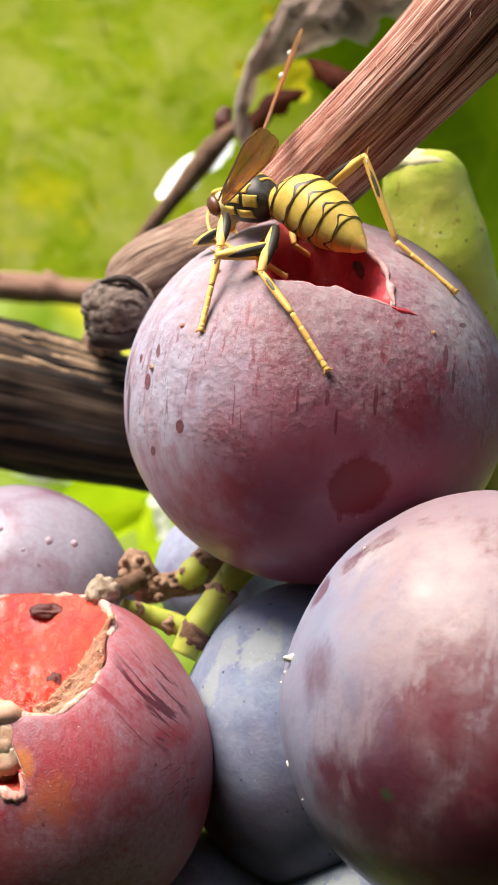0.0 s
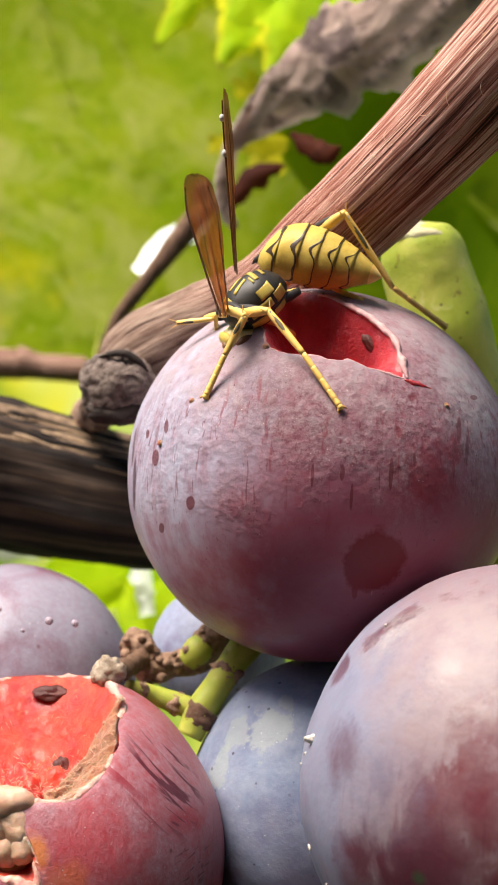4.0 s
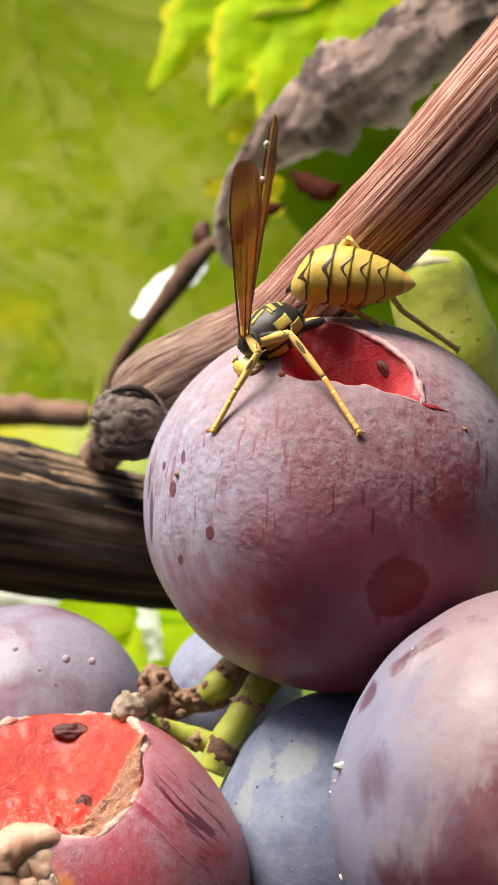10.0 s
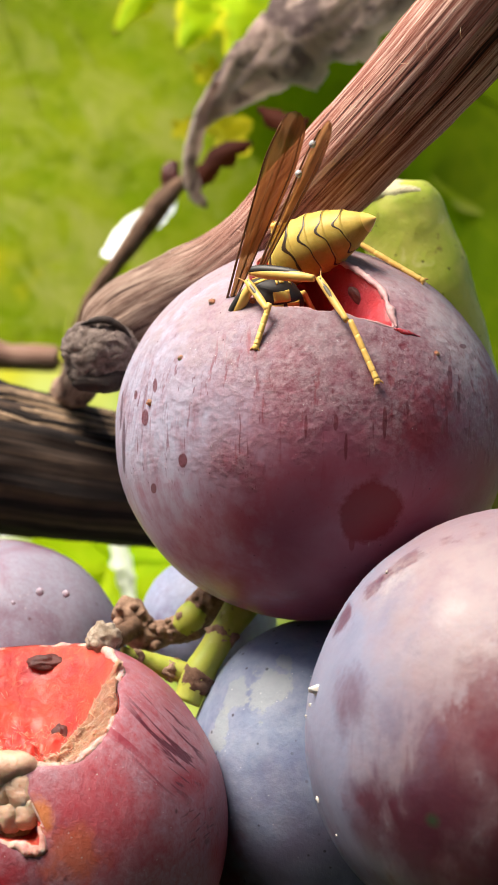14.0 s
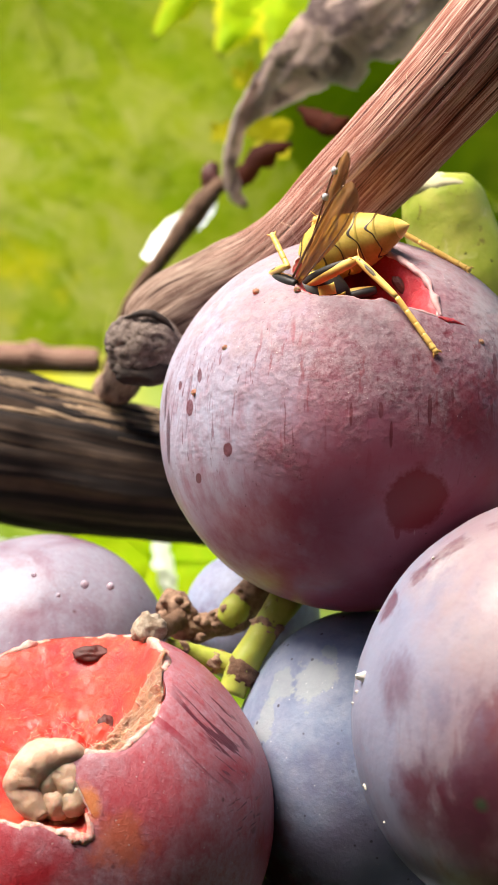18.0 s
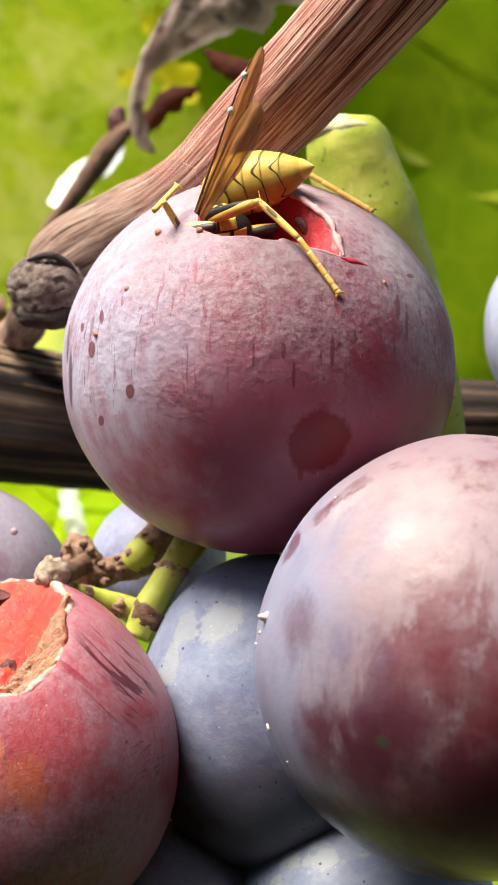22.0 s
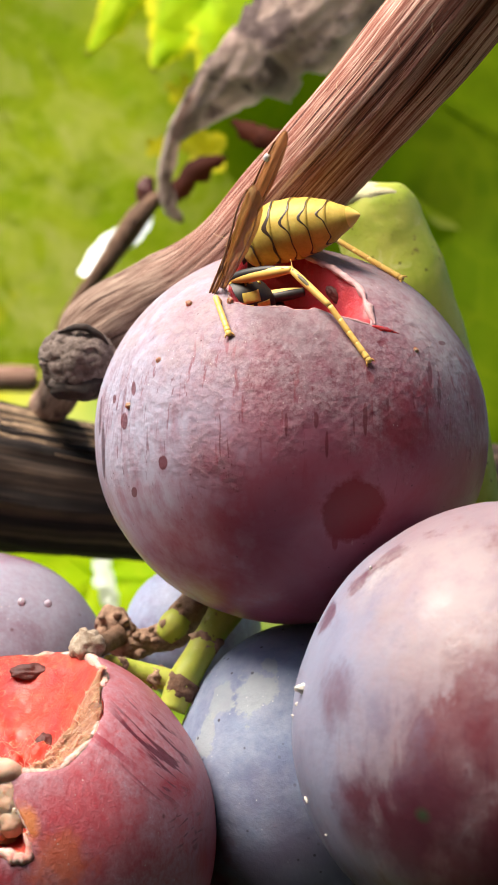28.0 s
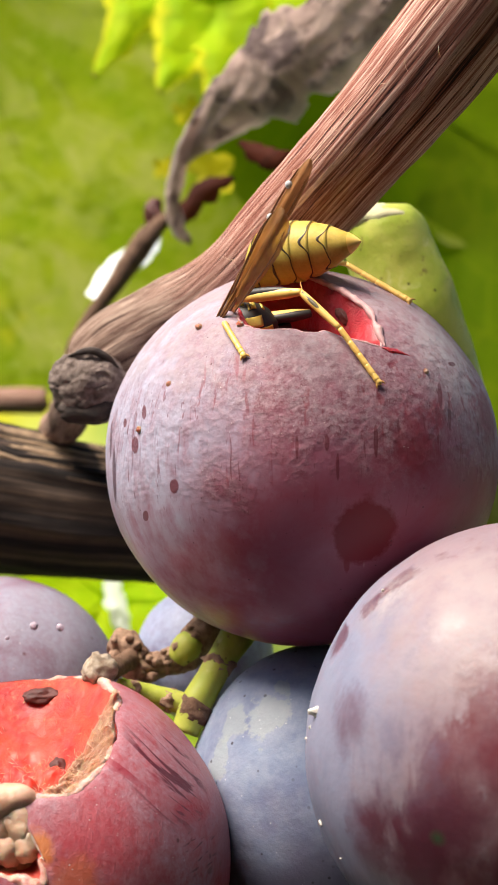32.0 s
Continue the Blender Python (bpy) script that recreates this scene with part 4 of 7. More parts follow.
def fruiting_cane():
    t = thing("vine_cane", (0, 0, 0), "reddish brown grooved vine cane ending in a knot", "vine cane")
    body = [(34, -29, 52, 3.9), (22.5, -17.5, 39.0, 3.75), (11.7, -7.4, 26.4, 3.55), (5.03, -0.8, 19.5, 3.35), (-1.9, 6.1, 13.0, 3.1), (-6.6, 9.6, 10.6, 3.2), (-10.3, 11.0, 8.6, 3.4), (-12.2, 11.4, 7.2, 3.0), (-13.4, 11.6, 6.4, 1.9)]
    along(body[::-1], "shoot", CANE, t, n=110, seg=72, ridge=0.055, ridges=34, lump=0.03, lump_size=5.0, seed=1.3)
    bm = ball((2.9, 2.9, 2.8), 120, 80, lump=0.10, seed=21.0)
    scar = Vector((1.0, -2.4, 0.4))
    for v in bm.verts:
        f = abs(noise.fractal(Vector((v.co.x * 0.16 + 3, v.co.y * 0.2, v.co.z * 0.55 - v.co.x * 0.18)), 1.0, 2.0, 3))
        d = (v.co - scar).length
        v.co *= 1 - 0.07 * max(0.0, 1 - f * 12) - 0.028 * math.sin(d * 4.2) * math.exp(-d * 0.35)
    rough_up(bm, 1.1, 0.16, 6.0)
    rough_up(bm, 0.35, 0.05, 2.0)
    knot = part("knot", bm, KNOT, t, "grey cracked knot at the end of the cane", at=KNOT_AT)
    ring = bmesh.new()
    for j in range(36):
        f = 2 * math.pi * j / 36
        for i in range(8):
            g = 2 * math.pi * i / 8
            rr = 0.72 * (1 + 0.14 * math.sin(2 * f + 0.6)) + 0.2 * math.cos(g)
            ring.verts.new((1.05 + rr * math.cos(f), -2.55 + 0.25 * math.cos(f) + 0.2 * math.sin(g), 0.35 + rr * math.sin(f)))
    ring.verts.ensure_lookup_table()
    for j in range(36):
        for i in range(8):
            a, b = j * 8, ((j + 1) % 36) * 8
            ring.faces.new([ring.verts[q] for q in (a + i, b + i, b + (i + 1) % 8, a + (i + 1) % 8)])
    bmesh.ops.recalc_face_normals(ring, faces=ring.faces)
    part("bud_scar", ring, KNOT, knot, "round bud scar")
    # black lump put in for the shaded hollow under the knot
    part("shade_lump", ball((1.95, 0.9, 0.95), 36, 24, at=(0.1, -1.6, -1.75), lump=0.25, seed=4.0), DARK_WOOD, knot, "black lump painting in the shaded hollow underneath")
    crack = tube([(-1.3, -1.6, 2.15, 0.06), (-0.3, -1.75, 2.45, 0.22), (0.7, -1.8, 2.45, 0.3), (1.6, -1.6, 2.0, 0.24), (2.3, -1.3, 1.3, 0.06)], n=30, seg=10, lump=0.3, lump_size=0.6)
    part("crack", crack, DARK_WOOD, knot, "dark crack under the bark")
    along([(-14.1, 15, 5.1, 1.7), (-15.8, 23, 3.6, 1.6), (-17.5, 31, 2.3, 1.6), (-16.5, 42, -3.0, 1.7)], "spur", CANE, t, n=30, seg=36, ridge=0.06, lump=0.1, seed=5.0)
    along([(-12.4, 13.0, 9.0, 0.6), (-10.9, 12.5, 9.8, 1.4), (-9.2, 11.6, 10.9, 1.9), (-7.2, 10.4, 11.9, 1.5)], "shoulder", CANE, t, n=20, seg=28, lump=0.1, seed=8.0)
    rnd = random.Random(12)
    line = [Vector(q[:3]) for q in spline([q[:3] for q in body], 60)]
    for i in range(16):
        k = rnd.randint(12, 30)
        ahead = (line[k + 1] - line[k]).normalized()
        face = Vector((rnd.uniform(-0.5, 0.5), -1, rnd.uniform(-0.2, 0.5)))
        face = (face - ahead * face.dot(ahead)).normalized()
        p = line[k] + face * 3.62
        d = (ahead.cross(face) * rnd.uniform(-1, 1) + ahead * rnd.uniform(-1, 1)).normalized() * rnd.uniform(0.3, 0.7)
        hair = tube([(*(p - d), 0.012), (*(p + face * rnd.uniform(0.1, 0.35)), 0.025), (*(p + d * rnd.uniform(0.4, 1)), 0.01)], n=9, seg=5)
        part("bark_hair", hair, CAVITY, t)
    bm = ball((0.32, 0.2, 0.3), 12, 8, lump=0.2)
    part("lenticel", bm, PIT, t, at=(-8.55, 9.3, 11.8))


def old_arm():
    t = thing("old_vine_branch", (0, 27, -4), "thick old dark vine branch with flaking bark", "branch")
    along([(-75, -4, 12.0, 7.0), (-40, -2, 5.0, 6.8), (-28, -1, 2.2, 6.4), (-20, 0, 0.9, 5.9), (-12, 0.5, -0.3, 5.4), (0, 1, -0.9, 5.2), (20, 2, -0.6, 4.4), (34, 4, 0.2, 3.2), (60, 8, 3, 3.0)], "trunk", OLD_BARK, t, n=120, seg=72, ridge=0.10, ridges=30, lump=0.06, lump_size=6.0, seed=2.0)
    rnd = random.Random(4)
    for i in range(140):
        x = -40 + i * 0.27 + rnd.uniform(-1, 1)
        f = rnd.uniform(0.55, 1.5)
        lean, ln, wide = rnd.uniform(-0.10, 0.12), rnd.uniform(4, 16), rnd.uniform(0.06, 0.3)
        way = []
        for u, w in ((0, 0.04), (0.3, wide), (0.7, wide * 0.8), (1, 0.04)):
            g = f + lean * u
            cx = x + ln * u
            r = float(np.interp(cx, (-40, -28, -20, -12, 0), (6.8, 6.4, 5.9, 5.4, 5.2))) * 1.01
            way.append((cx, float(np.interp(cx, (-40, -28, -20, -12, 0), (-2, -1, 0, 0.5, 1))) - r * math.cos(g), float(np.interp(cx, (-40, -28, -20, -12, 0), (5.0, 2.2, 0.9, -0.3, -0.9))) + r * math.sin(g) + rnd.uniform(-0.08, 0.08), w))
        along(way, "bark_strip", FIBRE if i % 3 else OLD_BARK, t, n=12, seg=6, lump=0.2, lump_size=0.7)


def green_stub():
    t = thing("green_peduncle", (0, 0, 0), "thick yellow-green peduncle cut off at the top", "peduncle")
    along([(19.0, 13.5, -22, 2.0), (17.6, 12.5, -10, 2.2), (15.4, 11.6, 2.0, 2.5), (12.2, 11.0, 10.0, 3.4), (10.3, 10.9, 15.0, 3.4), (9.5, 10.9, 17.5, 3.15), (9.2, 10.9, 18.8, 2.4), (9.1, 10.9, 19.3, 0.9)], "stalk", STEM, t, n=60, seg=40, lump=0.05, lump_size=4.0, seed=3.0)
    bm = ball((3.05, 3.0, 1.5), 48, 28, lump=0.09, seed=2.2)
    rough_up(bm, 0.7, 0.08, 1.0)
    part("cut_end", bm, PED_TIP, t, "dry pale scar on the cut end", at=(9.35, 10.85, 17.9))


def bunch_stems():
    t = thing("rachis", (0, 0, 0), "knobbly brown and green bunch stem", "grape stem")
    along([(-10.7, 4.6, -12.6, 0.8), (-9.9, 4.4, -12.9, 1.25), (-8.7, 4.2, -14.3, 1.3), (-7.3, 4.2, -14.2, 0.92), (-6.2, 4.2, -13.9, 1), (-5.2, 4.3, -13.4, 1.2), (-4.4, 4.8, -12.2, 1.25), (-3, 6, -11.5, 1.3)], "node", NODE, t, n=90, seg=36, lump=0.2, lump_size=0.7, seed=2.0)
    along([(-5.9, 3.9, -13.8, 0.9), (-5.3, 3.7, -13, 1.12), (-4.8, 3.9, -12.4, 0.95)], "green_node", STEM, t, n=20, seg=20, lump=0.1)
    bm = ball((1.15, 1.0, 1.15), 40, 28, lump=0.15, seed=1.0)
    rough_up(bm, 0.5, 0.25, 3.0)
    part("receptacle", bm, SCAR, t, "dry grey scar where a grape sat", at=(-10.7, -4.6, -13.5))
    along([(-10.5, -3.6, -13.8, 0.75), (-9.8, 1, -13.8, 0.7), (-9.2, 4.0, -13.6, 0.8)], "pedicel", TWIG_BROWN, t, n=16, seg=16, lump=0.2, lump_size=0.8)
    along([(-5.3, -0.6, -18.3, 0.95), (-4.6, -0.2, -16.6, 1.1), (-3.7, 0.2, -15.0, 1.0), (-2.4, 0.8, -12.9, 1.05), (-1.0, 2.0, -11.0, 1.3), (0, 4, -10.5, 1.2)], "pedicel", STEM, t, n=40, seg=24, lump=0.06, lump_size=1.5, seed=4.0)
    along([(-9.8, -1.0, -15.0, 0.5), (-7.6, 0.2, -15.8, 0.72), (-5.6, 0.2, -16.4, 0.8), (-4.6, 0.1, -16.8, 0.9)], "side_stalk", STEM, t, n=24, seg=18, lump=0.1, lump_size=0.8, seed=6.0)
    ring = tube([(-4.9, -0.3, -17.3, 1.1), (-4.6, -0.3, -16.8, 1.2), (-4.25, -0.2, -16.3, 1.12)], n=10, seg=24, lump=0.15, lump_size=0.6)
    part("joint", ring, TWIG_BROWN, t)
    for i, at in enumerate(((-10.4, 3.2, -12.4), (-9.3, 3.2, -12.2), (-8.8, 3.2, -12.7), (-10.4, 3.2, -13.4), (-10.1, 3.2, -14.1), (-8.4, 3.2, -14.6), (-7.9, 3.2, -13.7), (-7.4, 3.2, -13.9), (-6.9, 3.2, -13.2), (-6.6, 3.2, -14), (-8.7, 3.2, -15.4), (-5.9, 3.2, -12.8), (-5, 3.2, -11.5), (-4.7, 3.2, -12.1), (-9.3, 3.2, -13.4), (-7.7, 3.2, -14.9))):
        r = 0.26 + 0.06 * (i % 4)
        knob = ball((r, r * 0.9, r * 0.85), 18, 12, lump=0.3, seed=i * 2.3)
        part("knob", knob, NODE, t, at=at)
    for x, y, z, r in ((-9.0, -0.5, -15.2, 0.75), (-6.3, 0.2, -16.2, 0.95), (-2.9, 0.5, -13.7, 1.1)):
        knob = ball((r, r * 0.9, r * 0.8), 26, 18, lump=0.3, seed=x)
        rough_up(knob, 0.5, 0.2, x)
        part("knob", knob, NODE, t, at=(x, y, z))


fruiting_cane()
old_arm()
green_stub()
bunch_stems()


# ---- grapes ----
def whole_grape(at, radii, skin, label, seed, lump=0.015, turn=(0, 0, 0)):
    t = thing("grape", at, label, "grape", "grapes of the bunch")
    t.rotation_euler = [radians(a) for a in turn]
    part("skin", ball(radii, 72, 48, lump=lump, seed=seed), SKIN[skin], t)
    r = radii
    part("stalk", tube([(r[0] * 0.2, r[1] * 0.92, r[2] * 0.3, 0.8), (r[0] * 0.25, r[1] * 1.1, r[2] * 0.4, 0.6), (r[0] * 0.3, r[1] * 1.35, r[2] * 0.55, 0.6)], n=10, seg=12), STEM, t)
    return t


def crumbs(t, centre_radii, spots, mat, r=0.16):
    for i, d in enumerate(spots):
        u = Vector(d).normalized()
        p = (u.x * centre_radii[0], u.y * centre_radii[1], u.z * centre_radii[2])
        part("crumb", ball((r, r * 0.7, r * 0.85), 10, 7, lump=0.3, seed=i * 1.7), mat, t, at=p)


def eaten_grape():
    t = thing("grape", (2.88, 0, 0.47), "dusty red-violet grape with an eaten hole in its top", "grape", "grapes of the bunch")
    rim = [(-4.4, -7.6, 9.8), (-3.7, -9.5, 8.4), (-1.2, -10.4, 8.3), (1.4, -10.6, 8.0), (3.2, -10.5, 7.5), (4.95, -10.2, 6.9), (4.6, -9.2, 8.0), (3.9, -7.8, 9.7), (2.4, -6.3, 10.9), (1.0, -5.2, 11.6), (-0.6, -3.4, 12.4), (-1.3, -2.2, 12.7), (-2.2, -1.8, 12.6), (-2.9, -2.2, 12.4), (-3.5, -3.5, 12.0), (-4.0, -5.5, 11.0)]
    skin, flesh, lip = bitten((13.5, 13.5, 12.9), rim, 0.66, steep=0.5, ragged=0.035, seed=1.0, lip_width=0.08, joined=True)
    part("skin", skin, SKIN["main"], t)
    part("flesh", flesh, FLESH_RED, t, "wet red flesh inside the hole")
    part("torn_edge", lip, PINK_EDGE, t)
    seed = part("seed", ball((1.0, 0.4, 0.42), 24, 16, lump=0.25), PIT, t, "dark seed in the flesh", at=(3.0, -6.2, 9.0))
    seed.rotation_euler = (0, radians(38), 0)
    bm = tube([(5.1, -10.1, 7.0, 0.06), (4.75, -9.3, 8.0, 0.26), (4.1, -8.0, 9.55, 0.20), (2.6, -6.5, 10.85, 0.22), (1.2, -5.3, 11.6, 0.14), (-0.4, -3.6, 12.35, 0.05)], n=60, seg=12, lump=0.6, lump_size=0.7)
    part("skin_flap", bm, PINK_EDGE, t, "pale curled flap of torn skin")
    tear = tube([(4.9, -10.25, 6.9, 0.05), (5.4, -10.1, 6.75, 0.20), (6.0, -9.9, 6.6, 0.14), (6.7, -9.65, 6.4, 0.03)], n=20, seg=10, lump=0.5, lump_size=0.4)
    part("tear", tear, FLESH_RED, t, "short red split beside the hole")
    crumbs(t, (13.5, 13.5, 12.9), ((-0.62, -0.66, 0.36), (0.545, -0.68, 0.40), (-0.75, -0.57, 0.14), (-0.30, -0.68, 0.66), (-0.5, -0.56, 0.66)), PULP, 0.24)
    return t


def open_grape():
    t = thing("grape", (-14.54, -6.85, -25.56), "burst crimson grape with orange flesh and a bared seed", "grape", "grapes of the bunch")
    rim = [(5.35, -1.7, 11.06), (5.38, -4.83, 10.07), (5.46, -7.31, 8.4), (4.88, -8.63, 7.45), (3.8, -9.79, 6.59), (2.84, -10.32, 6.25), (1.19, -10.72, 6.12), (-0.09, -10.84, 6.02), (0.62, -11.45, 4.73), (1.36, -11.9, 3.22), (2.06, -12.03, 2.19), (1.95, -12.15, 1.51), (1.43, -12.26, 1.22), (0.02, -12.29, 1.67), (-1.61, -12.15, 1.91), (-3.7, -11.66, 2.0), (-5.9, -10.73, 1.97)]
    rim += [(-9.4, -6.5, 4.6), (-10.2, -1.0, 6.9), (-8.55, 3.36, 8.33), (-6.59, 2.95, 10.08), (-4.47, 3.83, 10.91), (-2.34, 4.85, 11.17), (-0.1, 5.34, 11.19), (1.95, 4.15, 11.52), (3.6, 2.4, 11.6)]
    skin, flesh, lip, strip = bitten((12.4, 12.4, 12.4), rim, 0.5, steep=0.22, ragged=0.03, seed=4.0, seg=220, tilt=(-0.166, -0.769, 0.617), lip_width=0.28, band=(0, 6, 0.24), rough=0.06, joined=True)
    fibre_spots = [v.co.copy() for v in flesh.verts if v.co.z > 3.5 and v.co.length < 11.6]
    part("skin", skin, SKIN["cut"], t)
    part("flesh", flesh, FLESH_ORANGE, t, "orange-red translucent flesh")
    part("torn_edge", lip, RIM, t, "dried pale edge of the torn skin")
    bm = ball((1.5, 1.4, 1.2), 36, 24, lump=0.15, seed=2.0)
    ball((1.0, 1.1, 1.2), 30, 20, at=(1.3, -0.4, -0.6), lump=0.12, seed=5.0, bm=bm)
    ball((0.6, 0.6, 0.5), 20, 14, at=(0.8, -1.4, -0.9), lump=0.12, seed=7.0, bm=bm)
    rough_up(bm, 1.0, 0.22, 3.0)
    part("seed", bm, SEED, t, "beige seed bared in the torn skin", at=(-1.4, -9.0, 2.6))
    roll = tube([(1.2, -10.4, 5.8, 0.1), (1.0, -10.4, 5.85, 0.5), (0.3, -10.3, 5.95, 0.9), (-0.7, -10.2, 5.8, 1.2), (-1.7, -10.3, 5.3, 1.35), (-2.3, -10.5, 4.6, 1.3), (-2.4, -10.6, 3.8, 1.15), (-1.8, -11.0, 3.0, 0.9), (-1.2, -11.4, 2.3, 0.5)], n=80, seg=28, lump=0.2, lump_size=1.8, seed=3.0)
    for x, y, z, r in ((-0.9, -10.4, 4.6, 1.3), (0.2, -10.6, 4.4, 1.2), (0.6, -11.0, 3.3, 0.9), (-0.5, -10.9, 3.1, 0.9)):
        ball((r, r * 0.8, r * 1.1), 28, 18, at=(x, y, z), lump=0.2, seed=x, bm=roll)
    part("rolled_edge", roll, CAVITY, t, "beige rolled tissue of the torn skin")
    hollow = ball((2.3, 1.7, 2.5), 40, 28, lump=0.15, seed=12.0)
    rough_up(hollow, 1.2, 0.25, 5.0)
    part("inner_wall", hollow, CAVITY, t, "beige inner wall of the torn skin", at=(-0.6, -9.0, 3.9))
    part("seed", ball((0.6, 0.5, 0.85), 30, 20, lump=0.3, seed=3.0), PIT, t, "small dark seed", at=(1.3, -0.5, 5.85))
    # dark lump in place of a shaded slit beneath the skin's edge
    part("seed", ball((1.35, 0.6, 0.6), 34, 22, lump=0.35, seed=8.0), PIT, t, "dark lump standing in for the slit under the upper skin", at=(-0.05, 3.3, 10.15))
    tufts, rnd = bmesh.new(), random.Random(8)
    spots = [v.co * 0.995 for v in strip.verts if 0.1 < (v.index % 11) / 10 < 0.95]
    for p in rnd.sample(spots, min(len(spots), 420)):
        d = Vector((rnd.uniform(-1, 1), rnd.uniform(-0.5, 0.2), rnd.uniform(-1, 1))).normalized() * rnd.uniform(0.12, 0.30)
        bend = p.normalized() * rnd.uniform(0.02, 0.12) + Vector((rnd.uniform(-0.12, 0.12), 0, rnd.uniform(-0.12, 0.12)))
        tube([(*(p - d), 0.012), (*(p + bend), rnd.uniform(0.03, 0.06)), (*(p + d), 0.012)], n=6, seg=5, bm=tufts)
    part("torn_tuft", tufts, TUFT, t, "pale torn fibres in the pulp")
    fuzz = bmesh.new()
    for p in rnd.sample(fibre_spots, 700):
        d = Vector((rnd.uniform(-1, 1), rnd.uniform(-0.4, 0.4), rnd.uniform(-1, 1))).normalized() * rnd.uniform(0.12, 0.34)
        bend = -p.normalized() * 0.02 + Vector((0, -rnd.uniform(0.06, 0.16), rnd.uniform(0.0, 0.14)))
        tube([(*(p - d), 0.008), (*(p + bend), rnd.uniform(0.014, 0.03)), (*(p + d), 0.008)], n=6, seg=4, bm=fuzz)
    part("flesh_fibre", fuzz, TUFT, t, "fine pale fibres on the flesh")
    part("pulp", strip, PULP, t, "drying brown pulp along the edge")
    return t


eaten_grape()
open_grape()
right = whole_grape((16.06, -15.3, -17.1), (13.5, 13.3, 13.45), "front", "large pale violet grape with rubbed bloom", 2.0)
for k, (d, size) in enumerate((((-0.955, -0.22, 0.20), 0.50), ((-0.985, -0.12, 0.06), 0.24), ((-0.97, -0.2, -0.06), 0.20), ((-0.93, -0.2, -0.28), 0.28), ((-0.86, -0.3, -0.42), 0.20), ((-0.97, -0.16, 0.12), 0.30), ((-0.66, -0.2, 0.72), 0.16))):
    flake = ball((size, size * 0.4, size * 0.55), 14, 10, lump=0.5, seed=k * 3.3)
    rough_up(flake, 0.15, 0.07, k)
    u = Vector(d).normalized()
    ob = part("flake", flake, FLAKE, right, at=(u.x * 13.45, u.y * 13.25, u.z * 13.4))
    ob.rotation_euler = (0.4 * k, 0.7 * k, 0.3 * k)
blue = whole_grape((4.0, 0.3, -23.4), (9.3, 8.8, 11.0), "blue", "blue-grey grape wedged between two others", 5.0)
whole_grape((-20.2, 11.0, -17.6), (9.9, 9.6, 9.3), "left", "lilac grape with water drops", 7.0)
whole_grape((-4.4, 17.0, -14.9), (5.4, 5.2, 5.4), "far", "small pale blue grape behind the stem", 9.0)
whole_grape((27.4, 22.0, 4.0), (5.6, 5.4, 7.5), "far", "pale blue grape hanging behind the cane", 11.0)
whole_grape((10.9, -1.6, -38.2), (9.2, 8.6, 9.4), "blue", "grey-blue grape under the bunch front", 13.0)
whole_grape((-4.4, 0.5, -40.0), (8.8, 8.4, 9.0), "left", "shaded violet grape low in the bunch", 15.0)
for x, y, z, r in ((-15.95, 2.3, -11.2, 0.3), (-14.2, 3.2, -11.4, 0.28), (-17.8, 2.2, -12.0, 0.16), (-19.6, 2.4, -10.6, 0.2)):
    drop = thing("water_drop", (x, y, z), "clear water drop on a grape", "water drop", "drops on the grape")
    part("bead", ball((r, r * 0.8, r), 18, 12), SKIN_DEW, drop)


# ---- leaves ----
def vine_leaf(at, size, mat, label, turn, cup=0.18, seed=0.0, teeth=0.07, lobes=0.28, vein=0.012):
    t = thing("vine_leaf", at, label, "leaf", "vine leaves")
    t.rotation_euler = [radians(a) for a in turn]
    bm = bmesh.new()
    seg, rings = 150, 22
    rows = []
    for i in range(1, rings + 1):
        row = []
        for j in range(seg):
            f = 2 * math.pi * j / seg
            r = size * (1 - lobes * (0.5 - 0.5 * math.cos(5 * f)) ** 1.5) * (1 - 0.45 * math.exp(-((f - math.pi) / 0.35) ** 2))
            r *= 1 + teeth * (abs((f * 19 / math.pi) % 2 - 1) - 0.5) * (i / rings) ** 6
            q = r * i / rings
            z = cup * q * q / size + size * 0.05 * noise.noise(Vector((math.cos(f) * 2 * i / rings, math.sin(f) * 2 * i / rings, seed))) + size * 0.03 * math.cos(5 * f) * (i / rings) ** 2
            row.append(bm.verts.new((q * math.sin(f), q * math.cos(f), z)))
        rows.append(row)
    c = bm.verts.new((0, 0, 0))
    for j in range(seg):
        bm.faces.new((c, rows[0][j], rows[0][(j + 1) % seg]))
    for a, b in zip(rows, rows[1:]):
        for j in range(seg):
            bm.faces.new((a[j], b[j], b[(j + 1) % seg], a[(j + 1) % seg]))
    part("blade", bm, mat, t)
    for k in range(5):
        f = (k - 2) * 2 * math.pi / 5
        way = [(math.sin(f) * size * u * 0.9, math.cos(f) * size * u * 0.9, cup * (size * u * 0.9) ** 2 / size + 0.15, vein * size * (1.1 - u)) for u in (0.02, 0.35, 0.7, 1.0)]
        part("vein", tube(way, n=14, seg=6), mat, t)
    return t


